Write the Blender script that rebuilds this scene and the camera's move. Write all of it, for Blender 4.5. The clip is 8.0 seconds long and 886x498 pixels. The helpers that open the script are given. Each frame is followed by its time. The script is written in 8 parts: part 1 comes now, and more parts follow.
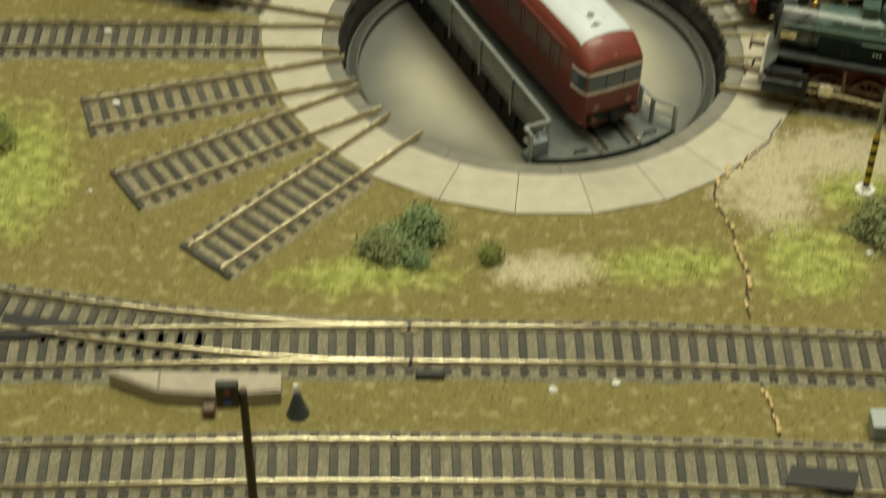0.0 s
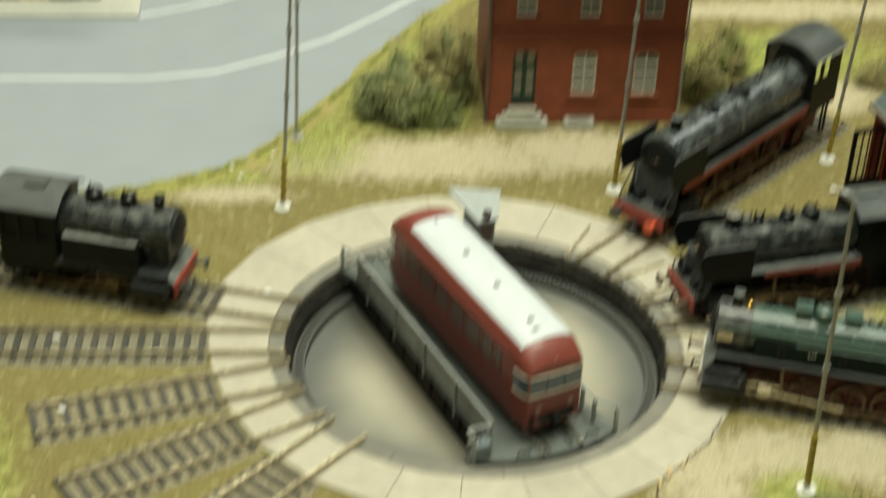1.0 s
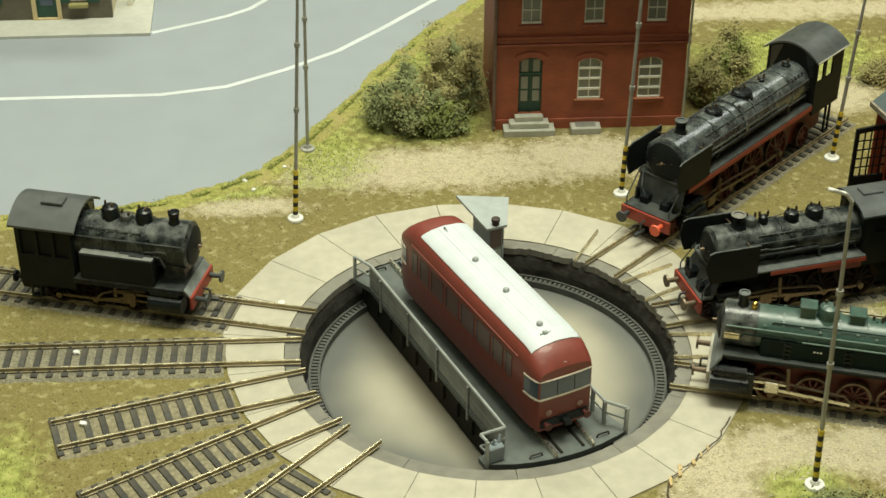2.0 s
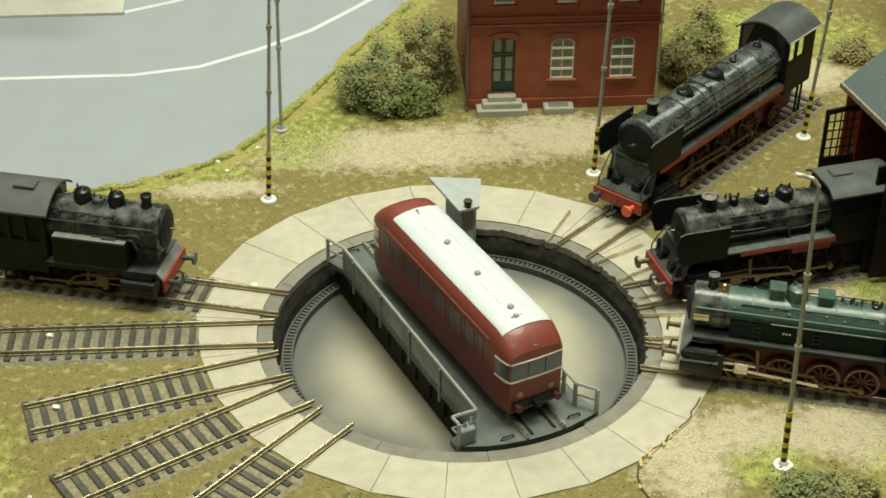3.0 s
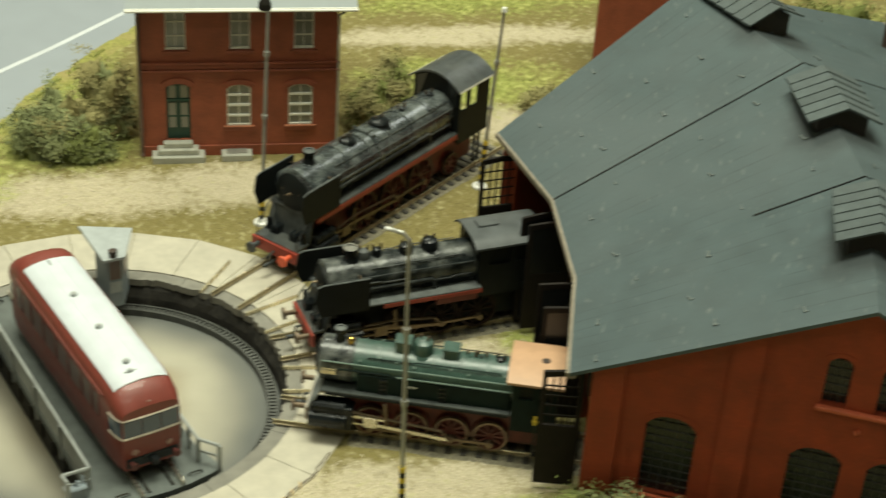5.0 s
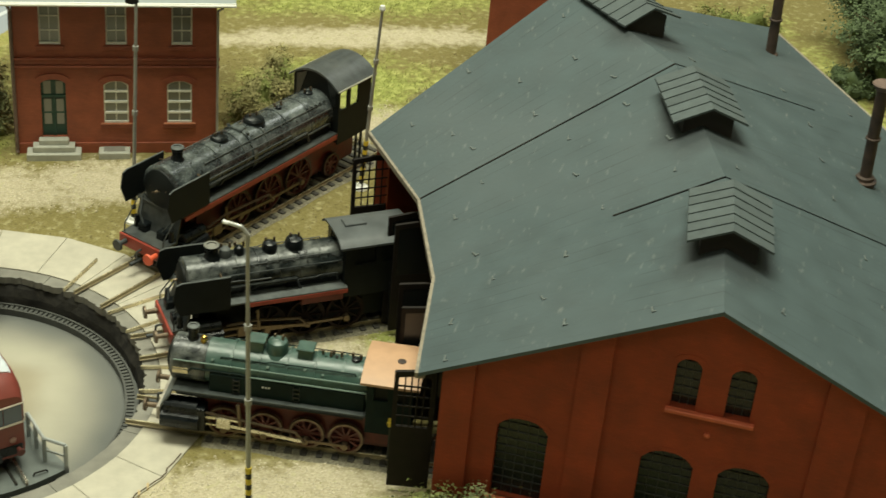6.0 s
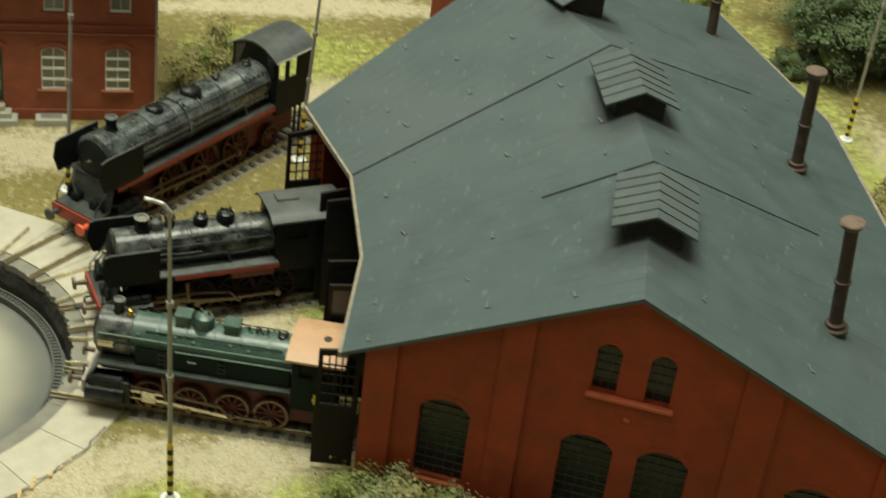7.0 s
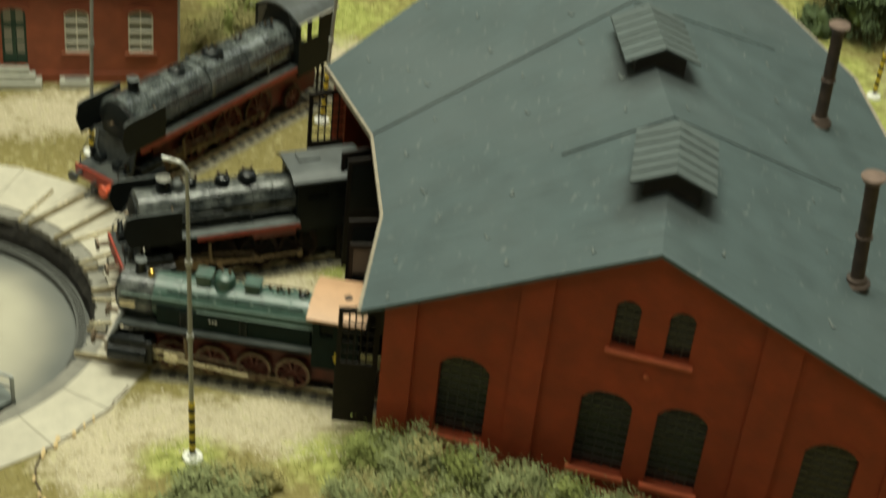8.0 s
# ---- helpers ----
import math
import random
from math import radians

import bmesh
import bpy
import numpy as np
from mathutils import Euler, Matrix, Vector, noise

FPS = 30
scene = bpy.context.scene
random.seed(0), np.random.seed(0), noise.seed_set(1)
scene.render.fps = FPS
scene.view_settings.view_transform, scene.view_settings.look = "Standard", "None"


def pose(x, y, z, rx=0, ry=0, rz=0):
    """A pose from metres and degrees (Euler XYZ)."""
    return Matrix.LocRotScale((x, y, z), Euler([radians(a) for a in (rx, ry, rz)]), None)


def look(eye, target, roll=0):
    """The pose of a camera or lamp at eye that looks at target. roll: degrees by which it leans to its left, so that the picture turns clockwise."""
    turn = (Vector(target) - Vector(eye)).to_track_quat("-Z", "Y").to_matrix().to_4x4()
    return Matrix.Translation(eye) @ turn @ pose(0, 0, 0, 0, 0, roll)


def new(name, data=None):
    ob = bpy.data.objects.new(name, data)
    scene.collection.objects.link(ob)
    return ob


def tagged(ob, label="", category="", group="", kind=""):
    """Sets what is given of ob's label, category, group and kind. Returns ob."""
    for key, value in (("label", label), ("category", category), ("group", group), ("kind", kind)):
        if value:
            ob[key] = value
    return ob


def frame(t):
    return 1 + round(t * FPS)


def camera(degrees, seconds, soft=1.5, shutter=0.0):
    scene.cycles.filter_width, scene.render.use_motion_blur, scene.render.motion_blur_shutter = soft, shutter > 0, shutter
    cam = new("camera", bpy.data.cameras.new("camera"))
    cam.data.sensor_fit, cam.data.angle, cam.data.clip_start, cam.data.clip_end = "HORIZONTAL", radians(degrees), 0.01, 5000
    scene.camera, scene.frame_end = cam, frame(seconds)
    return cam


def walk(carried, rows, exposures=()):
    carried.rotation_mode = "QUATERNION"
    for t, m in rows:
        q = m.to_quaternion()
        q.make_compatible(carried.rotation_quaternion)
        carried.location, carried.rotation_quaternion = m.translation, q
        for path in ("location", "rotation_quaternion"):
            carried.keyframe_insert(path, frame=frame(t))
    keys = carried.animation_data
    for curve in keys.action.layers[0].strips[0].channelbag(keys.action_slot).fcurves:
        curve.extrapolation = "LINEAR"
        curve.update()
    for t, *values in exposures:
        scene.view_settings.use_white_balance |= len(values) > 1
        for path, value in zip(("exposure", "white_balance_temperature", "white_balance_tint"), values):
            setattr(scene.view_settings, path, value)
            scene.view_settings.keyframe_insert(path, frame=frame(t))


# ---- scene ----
cam = camera(30.20, 8.0, soft=1.5, shutter=0.6)
PATH = [
    (0, look((-0.0812, -0.5891, 0.4136), (-0.0414, -0.0723, -0.0568), 2.15)),
    (0.2, look((-0.0813, -0.5884, 0.4164), (-0.0384, -0.0578, -0.0381), 2.02)),
    (0.5, look((-0.0785, -0.5869, 0.4230), (-0.0342, -0.0334, -0.0032), 1.91)),
    (1, look((-0.0729, -0.5872, 0.4285), (-0.0165, -0.0011, 0.0499), 2.22)),
    (1.2, look((-0.0714, -0.5894, 0.4290), (-0.0069, 0.0124, 0.0773), 2.37)),
    (1.5, look((-0.0710, -0.5887, 0.4360), (-0.0150, 0.0041, 0.0678), 1.13)),
    (1.7, look((-0.0700, -0.5940, 0.4368), (-0.0236, -0.0047, 0.0619), 0.18)),
    (2.8, look((-0.0687, -0.5997, 0.4430), (-0.0119, -0.0161, 0.0606), 0.89)),
    (3, look((-0.0655, -0.5971, 0.4440), (-0.0098, -0.0175, 0.0555), 0.62)),
    (3.5, look((-0.0544, -0.5953, 0.4431), (0.0225, -0.0103, 0.0665), 1.88)),
    (4, look((-0.0282, -0.5937, 0.4451), (0.0612, -0.0079, 0.0726), 2.89)),
    (4.5, look((0.0035, -0.5942, 0.4445), (0.1130, -0.0178, 0.0627), 3.79)),
    (5, look((0.0307, -0.5961, 0.4461), (0.1498, -0.0159, 0.0731), 3.96)),
    (5.2, look((0.0408, -0.5960, 0.4411), (0.1699, -0.0172, 0.0693), 5.04)),
    (6.3, look((0.0798, -0.5968, 0.4362), (0.2182, -0.0158, 0.0712), 5.49)),
    (6.5, look((0.0818, -0.5953, 0.4410), (0.2208, -0.0164, 0.0728), 5.84)),
    (7, look((0.0881, -0.5953, 0.4438), (0.2399, -0.0264, 0.0652), 7.49)),
    (7.4, look((0.0950, -0.5919, 0.4437), (0.2532, -0.0319, 0.0547), 8.11)),
    (7.5, look((0.0952, -0.5958, 0.4425), (0.2546, -0.0365, 0.0529), 8.31)),
    (7.8, look((0.0982, -0.5937, 0.4438), (0.2365, -0.0417, 0.0361), 7.02)),
    (8, look((0.0950, -0.5978, 0.4415), (0.2311, -0.0342, 0.0493), 6.36)),
]
EXPO = [(0.0, -0.45, 7050, 10), (0.5, -0.36, 6750, 10), (1.0, -0.10, 6500, 10), (1.7, -0.04, 6500, 10), (3.0, -0.04, 6500, 10), (4.0, -0.03, 6500, 10),
        (5.0, -0.05, 6500, 10), (6.5, -0.08, 6500, 10), (8.0, -0.13, 6500, 10)]
walk(cam, PATH, EXPO)

# ---- light: a closed hall with rows of ceiling lights over the layout, plus two added fills ----
world = bpy.data.worlds.new("hall_air")
scene.world = world
world.use_nodes = True
world.node_tree.nodes["Background"].inputs[0].default_value = (0.95, 1.0, 0.86, 1)
world.node_tree.nodes["Background"].inputs[1].default_value = 0.045


def ceiling_or_fill_lamp(x, y, z, sx, sy, watts, colour):
    data = bpy.data.lights.new("ceiling_tube_or_fill", "AREA")
    data.shape, data.size, data.size_y, data.energy, data.color = "RECTANGLE", sx, sy, watts, colour
    ob = new("ceiling_tube_or_fill", data)
    ob.location = (x, y, z)
    return ob


WARM = (0.925, 0.95, 0.745)
ceiling_or_fill_lamp(0.13, 0.00, 1.60, 0.90, 0.45, 35.5, WARM)
ceiling_or_fill_lamp(-0.08, 1.28, 1.62, 0.6, 0.35, 12.5, WARM)
# next two are unseen fill lamps, added to lift the gable and railbus side
ceiling_or_fill_lamp(0.05, -1.05, 1.62, 0.9, 0.25, 4.2, WARM)
ceiling_or_fill_lamp(-0.95, -0.35, 1.62, 0.9, 0.25, 4, WARM)
ceiling_or_fill_lamp(1.45, 1.30, 1.62, 0.6, 0.5, 5.5, (0.90, 0.96, 0.90))

# ---- building helpers: everything below is in millimetres ----
MM = 0.001


def rotz(a):
    return Matrix.Rotation(radians(a), 4, "Z")


def link(name, bm, material, parent=None, label="", smooth=None):
    bmesh.ops.scale(bm, vec=(MM, MM, MM), verts=bm.verts)
    bmesh.ops.recalc_face_normals(bm, faces=bm.faces)
    me = bpy.data.meshes.new(name)
    bm.to_mesh(me)
    bm.free()
    me.materials.append(material)
    if smooth:
        me.polygons.foreach_set("use_smooth", [True] * len(me.polygons))
        me.set_sharp_from_angle(angle=radians(smooth))
    ob = new(name, me)
    ob.parent = parent
    if label:
        ob["label"] = label
    return ob


def part(name, bm, material, parent, label="", smooth=None):
    return link(name, bm, material, parent, label, smooth)


def again(ob, parent, x=0, y=0, z=0, rx=0, ry=0, rz=0):
    """Another object on the same mesh."""
    o = new(ob.name.split(".")[0], ob.data)
    o.parent = parent
    o.matrix_basis = pose(x * MM, y * MM, z * MM, rx, ry, rz)
    if "label" in ob:
        o["label"] = ob["label"]
    return o


def thing(name, x, y, z, rz, label, category, group="", kind=""):
    e = new(name)
    e.empty_display_size = 0.01
    e.matrix_basis = pose(x * MM, y * MM, z * MM, 0, 0, rz)
    return tagged(e, label, category, group, kind)


def box(bm, x0, x1, y0, y1, z0, z1, bev=0.0, seg=1):
    vs = [bm.verts.new((x, y, z)) for x in (x0, x1) for y in (y0, y1) for z in (z0, z1)]
    fs = [bm.faces.new([vs[i] for i in q]) for q in
          ((0, 1, 3, 2), (4, 6, 7, 5), (0, 4, 5, 1), (2, 3, 7, 6), (0, 2, 6, 4), (1, 5, 7, 3))]
    if bev:
        es = list({e for f in fs for e in f.edges})
        bmesh.ops.bevel(bm, geom=es, offset=bev, segments=seg, affect="EDGES", profile=0.6)


def ring_join(bm, rings, closed=True, cap0=True, cap1=True):
    made = [[bm.verts.new(p) for p in r] for r in rings]
    n = len(made[0])
    for a, b in zip(made, made[1:]):
        for i in range(n if closed else n - 1):
            j = (i + 1) % n
            bm.faces.new((a[i], a[j], b[j], b[i]))
    if cap0:
        bm.faces.new(list(reversed(made[0])))
    if cap1:
        bm.faces.new(made[-1])
    return made


def rod(bm, p, q, r0, r1=None, seg=12, caps=True):
    p, q = Vector(p), Vector(q)
    r1 = r0 if r1 is None else r1
    m = (q - p).to_track_quat("Z", "Y").to_matrix()
    rings = []
    for c, r in ((p, r0), (q, r1)):
        rings.append([c + m @ Vector((r * math.cos(2 * math.pi * i / seg), r * math.sin(2 * math.pi * i / seg), 0)) for i in range(seg)])
    ring_join(bm, rings, cap0=caps, cap1=caps)


def tube(bm, pts, r, seg=6):
    for a, b in zip(pts, pts[1:]):
        rod(bm, a, b, r, r, seg)


def lathe(bm, c, prof, seg=20, axis="z"):
    rings = []
    for r, h in prof:
        ring = []
        for i in range(seg):
            a = 2 * math.pi * i / seg
            u, v = max(r, 0.01) * math.cos(a), max(r, 0.01) * math.sin(a)
            o = {"z": (u, v, h), "x": (h, u, v), "y": (v, h, u)}[axis]
            ring.append((c[0] + o[0], c[1] + o[1], c[2] + o[2]))
        rings.append(ring)
    ring_join(bm, rings)


def prism(bm, pts, a, b, axis="z"):
    """A flat outline pushed from a to b along an axis; for x the outline is (y, z), for y it is (x, z)."""
    def at(p, h):
        return {"z": (p[0], p[1], h), "x": (h, p[0], p[1]), "y": (p[0], h, p[1])}[axis]
    ring_join(bm, [[at(p, a) for p in pts], [at(p, b) for p in pts]])


def plate(bm, outer, holes, thick):
    """An upright plate in the local x-z plane, from y = 0 to y = thick, with openings through it."""
    loops = [outer] + holes
    for y in (0.0, thick):
        es = []
        for lp in loops:
            vs = [bm.verts.new((p[0], y, p[1])) for p in lp]
            es += [bm.edges.new((vs[i], vs[(i + 1) % len(vs)])) for i in range(len(vs))]
        bmesh.ops.triangle_fill(bm, edges=es, use_beauty=True)
    for lp in loops:
        n = len(lp)
        for i in range(n):
            p, q = lp[i], lp[(i + 1) % n]
            bm.faces.new([bm.verts.new((c[0], y, c[1])) for c, y in ((p, 0.0), (q, 0.0), (q, thick), (p, thick))])
    bmesh.ops.remove_doubles(bm, verts=bm.verts, dist=0.001)


def arch(x0, x1, z0, z1, rise, n=8):
    """Outline of an opening with a segmental head."""
    pts = [(x0, z0), (x1, z0)]
    for i in range(n + 1):
        u = i / n
        pts.append((x1 + (x0 - x1) * u, z1 - rise + rise * (1 - abs(2 * u - 1) ** 2.8)))
    return pts


# ---- materials ----
def mat(name, colour, rough=0.6, metal=0.0, var=0.18, scale=250, stain=0.15, bump=0.15, bscale=900, spec=0.5, rnd=0.0, tint=None, island=False, coat=0.0):
    m = bpy.data.materials.new(name)
    m.use_nodes = True
    nt = m.node_tree
    N, L = nt.nodes, nt.links
    b = N["Principled BSDF"]
    tc = N.new("ShaderNodeTexCoord")
    n1 = N.new("ShaderNodeTexNoise")
    n1.inputs["Scale"].default_value, n1.inputs["Detail"].default_value = scale, 5
    n2 = N.new("ShaderNodeTexNoise")
    n2.inputs["Scale"].default_value, n2.inputs["Detail"].default_value = scale / 7, 3
    L.new(tc.outputs["Object"], n1.inputs["Vector"])
    L.new(tc.outputs["Object"], n2.inputs["Vector"])
    dark = [c * (1 - var) for c in colour]
    light = [min(1, c * (1 + var)) for c in colour]
    r = N.new("ShaderNodeValToRGB")
    r.color_ramp.elements[0].position, r.color_ramp.elements[1].position = 0.32, 0.68
    r.color_ramp.elements[0].color, r.color_ramp.elements[1].color = (*dark, 1), (*light, 1)
    L.new(n1.outputs["Fac"], r.inputs["Fac"])
    mx = N.new("ShaderNodeMix")
    mx.data_type = "RGBA"
    mx.inputs[7].default_value = (*(tint or [c * 0.55 for c in colour]), 1)
    mr = N.new("ShaderNodeMapRange")
    mr.inputs["From Min"].default_value, mr.inputs["From Max"].default_value = 0.45, 0.75
    mr.inputs["To Max"].default_value = stain * 2
    L.new(n2.outputs["Fac"], mr.inputs["Value"])
    L.new(mr.outputs["Result"], mx.inputs[0])
    L.new(r.outputs["Color"], mx.inputs[6])
    out = mx.outputs[2]
    if rnd:
        src = N.new("ShaderNodeNewGeometry" if island else "ShaderNodeObjectInfo")
        hv = N.new("ShaderNodeHueSaturation")
        m2 = N.new("ShaderNodeMapRange")
        m2.inputs["To Min"].default_value, m2.inputs["To Max"].default_value = 1 - rnd, 1 + rnd
        L.new(src.outputs["Random Per Island" if island else "Random"], m2.inputs["Value"])
        L.new(m2.outputs["Result"], hv.inputs["Value"])
        L.new(out, hv.inputs["Color"])
        out = hv.outputs["Color"]
    L.new(out, b.inputs["Base Color"])
    rr = N.new("ShaderNodeMapRange")
    rr.inputs["To Min"].default_value, rr.inputs["To Max"].default_value = max(0.03, rough - 0.12), min(1, rough + 0.12)
    L.new(n1.outputs["Fac"], rr.inputs["Value"])
    L.new(rr.outputs["Result"], b.inputs["Roughness"])
    b.inputs["Metallic"].default_value = metal
    b.inputs["Specular IOR Level"].default_value = spec
    b.inputs["Coat Weight"].default_value = coat
    if bump:
        n3 = N.new("ShaderNodeTexNoise")
        n3.inputs["Scale"].default_value, n3.inputs["Detail"].default_value = bscale, 4
        L.new(tc.outputs["Object"], n3.inputs["Vector"])
        bp = N.new("ShaderNodeBump")
        bp.inputs["Strength"].default_value, bp.inputs["Distance"].default_value = bump, 0.0004
        L.new(n3.outputs["Fac"], bp.inputs["Height"])
        L.new(bp.outputs["Normal"], b.inputs["Normal"])
    return m


def glass(name, colour, rough=0.08):
    m = bpy.data.materials.new(name)
    m.use_nodes = True
    b = m.node_tree.nodes["Principled BSDF"]
    b.inputs["Base Color"].default_value = (*colour, 1)
    b.inputs["Roughness"].default_value = rough
    b.inputs["Specular IOR Level"].default_value = 0.6
    return m


def bricked(name, colour, mortar, bw, bh):
    """Brick-printed plastic: fine courses in colour and relief."""
    m = mat(name, colour, 0.62, var=0.18, scale=90, stain=0.24, bump=0.0)
    nt = m.node_tree
    N, L = nt.nodes, nt.links
    b = N["Principled BSDF"]
    tc = N.new("ShaderNodeTexCoord")
    sep = N.new("ShaderNodeSeparateXYZ")
    com = N.new("ShaderNodeCombineXYZ")
    add = N.new("ShaderNodeMath")
    L.new(tc.outputs["Object"], sep.inputs[0])
    L.new(sep.outputs[0], add.inputs[0])
    L.new(sep.outputs[1], add.inputs[1])
    L.new(add.outputs[0], com.inputs[0])
    L.new(sep.outputs[2], com.inputs[1])
    bt = N.new("ShaderNodeTexBrick")
    bt.inputs["Scale"].default_value = 1.0
    bt.inputs["Brick Width"].default_value, bt.inputs["Row Height"].default_value = bw * MM, bh * MM
    bt.inputs["Mortar Size"].default_value = 0.11 * MM
    bt.inputs["Color1"].default_value = (1, 1, 1, 1)
    bt.inputs["Color2"].default_value = (0.86, 0.86, 0.86, 1)
    bt.inputs["Mortar"].default_value = (mortar, mortar, mortar, 1)
    L.new(com.outputs[0], bt.inputs["Vector"])
    mul = N.new("ShaderNodeMix")
    mul.data_type, mul.blend_type = "RGBA", "MULTIPLY"
    mul.inputs[0].default_value = 1.0
    old = b.inputs["Base Color"].links[0].from_socket
    L.new(old, mul.inputs[6])
    L.new(bt.outputs["Color"], mul.inputs[7])
    L.new(mul.outputs[2], b.inputs["Base Color"])
    bp = N.new("ShaderNodeBump")
    bp.inputs["Strength"].default_value, bp.inputs["Distance"].default_value = 0.35, 0.0003
    L.new(bt.outputs["Fac"], bp.inputs["Height"])
    bp.invert = True
    L.new(bp.outputs["Normal"], b.inputs["Normal"])
    return m


CONCRETE = mat("concrete", (0.475, 0.44, 0.355), 0.85, var=0.08, scale=160, stain=0.14, bump=0.25, rnd=0.02)
KERB = mat("kerb_stone", (0.215, 0.205, 0.175), 0.85, var=0.12, scale=160, stain=0.2, bump=0.25, rnd=0.06)
PITFLOOR = mat("pit_floor", (0.415, 0.388, 0.305), 0.85, var=0.05, scale=60, stain=0.07, bump=0.15)
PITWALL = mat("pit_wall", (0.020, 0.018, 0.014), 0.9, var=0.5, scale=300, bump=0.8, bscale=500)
RACK = mat("rack_plastic", (0.075, 0.077, 0.070), 0.6, var=0.2)
BRASS = mat("rail_brass", (0.74, 0.66, 0.45), 0.26, 0.7, bump=0.02, var=0.15, scale=200, stain=0.35, tint=(0.20, 0.14, 0.06))
STEEL = mat("bright_steel", (0.72, 0.68, 0.58), 0.28, 0.95, var=0.1, scale=400)
RODMETAL = mat("rod_metal", (0.15, 0.11, 0.07), 0.40, 0.7, var=0.2, scale=500)
SLEEPER = mat("sleeper_plastic", (0.055, 0.052, 0.045), 0.7, var=0.3, scale=600, rnd=0.25, tint=(0.12, 0.10, 0.06), stain=0.25)
BALLASTBED = mat("ballast_bed", (0.225, 0.205, 0.145), 0.95, var=0.4, scale=900, stain=0.3, bump=0.9, bscale=1200)
RED = mat("railbus_red", (0.205, 0.041, 0.029), 0.5, var=0.08, stain=0.12, bump=0.05, coat=0.15)
ROOFWHITE = mat("railbus_roof_silver", (0.60, 0.64, 0.69), 0.42, var=0.04, scale=120, stain=0.08, bump=0.08, tint=(0.5, 0.5, 0.46))
STRIPEDULL = mat("dull_stripe", (0.60, 0.52, 0.43), 0.5, var=0.2, stain=0.3)
CREAM = mat("cream_stripe", (0.80, 0.77, 0.66), 0.5, var=0.06)
WINDSCREEN = glass("windscreen_glass", (0.07, 0.095, 0.135), 0.10)
SIDEGLASS = glass("side_glass", (0.085, 0.038, 0.032), 0.3)
DECKGREY = mat("bridge_deck", (0.11, 0.125, 0.118), 0.6, var=0.15, scale=200, stain=0.25)
RAILING = mat("railing_grey", (0.36, 0.38, 0.37), 0.45, 0.3, var=0.12, scale=300, stain=0.2)
GIRDER = mat("girder_dark", (0.011, 0.0115, 0.0105), 0.8, var=0.4, scale=120, stain=0.4, tint=(0.035, 0.028, 0.018), spec=0.18)
HUTGREY = mat("hut_grey", (0.22, 0.26, 0.29), 0.6, var=0.08)
HUTROOF = mat("hut_roof", (0.37, 0.40, 0.405), 0.6, var=0.08)
BLACK = mat("loco_black", (0.0050, 0.0068, 0.0078), 0.30, var=0.4, scale=350, stain=0.22, tint=(0.022, 0.027, 0.029), bump=0.3, bscale=450, spec=0.35)
BLACKDUST = mat("loco_black_dusty", (0.034, 0.039, 0.039), 0.5, var=0.4, scale=350, stain=0.35, tint=(0.13, 0.13, 0.115), bump=0.15)
ROOFBLACK = mat("cab_roof_black", (0.050, 0.058, 0.061), 0.36, var=0.3, scale=300, stain=0.35, tint=(0.13, 0.135, 0.13), bump=0.3)
GREEN = mat("loco_green", (0.044, 0.088, 0.072), 0.36, var=0.2, scale=300, stain=0.4, tint=(0.13, 0.165, 0.148), bump=0.2, bscale=350, spec=0.6)
GREENDARK = mat("loco_green_dark", (0.0075, 0.017, 0.0145), 0.65, var=0.25, stain=0.2, tint=(0.016, 0.026, 0.022), spec=0.14)
COPPER = mat("cab_roof_copper", (0.50, 0.30, 0.18), 0.5, var=0.06, stain=0.1)
WHEELRED = mat("wheel_red", (0.105, 0.022, 0.015), 0.5, var=0.25, stain=0.3)
LINERED = mat("frame_red", (0.31, 0.045, 0.026), 0.5, var=0.15, stain=0.25)
BUFRED = mat("buffer_red", (0.75, 0.12, 0.05), 0.45, var=0.1)
YELLOW = mat("warning_yellow", (0.75, 0.55, 0.05), 0.5, var=0.1)
STRIPEBLACK = mat("warning_black", (0.02, 0.02, 0.02), 0.5)
POLE = mat("pole_grey", (0.36, 0.355, 0.325), 0.45, 0.2, var=0.12)
LAMPWHITE = mat("lamp_white", (0.8, 0.8, 0.76), 0.4, var=0.04)
BRICKRED = bricked("engine_shed_brick", (0.345, 0.053, 0.018), 0.80, 2.9, 0.95)
BRICKDARK = bricked("house_brick", (0.33, 0.086, 0.042), 0.80, 2.6, 0.85)
BRICKTRIM = mat("brick_trim", (0.26, 0.066, 0.035), 0.6, var=0.15)
SILLRED = mat("sill_red", (0.58, 0.13, 0.06), 0.6, var=0.12)
SILLTAN = mat("sill_tan", (0.42, 0.15, 0.075), 0.6, var=0.12)
SLATE = mat("roof_slate", (0.125, 0.148, 0.15), 0.72, var=0.10, scale=90, stain=0.12, tint=(0.19, 0.21, 0.20), bump=0.2)
VENTSLATE = mat("vent_slate", (0.075, 0.094, 0.096), 0.7, var=0.12, rnd=0.1)
VENTDARK = mat("vent_dark", (0.028, 0.023, 0.021), 0.7)
RUSTPIPE = mat("rusty_pipe", (0.04, 0.027, 0.021), 0.65, var=0.4, scale=300, tint=(0.14, 0.08, 0.055), stain=0.35)
RUSTCAP = mat("rusty_cap", (0.15, 0.10, 0.08), 0.7, var=0.25)
TIMBER = mat("eave_timber", (0.25, 0.215, 0.165), 0.8, var=0.25, scale=400)
GATEBROWN = mat("gate_brown", (0.013, 0.0095, 0.0075), 0.65, var=0.3, spec=0.25)
DARKPANE = glass("dark_pane", (0.012, 0.014, 0.014), 0.25)
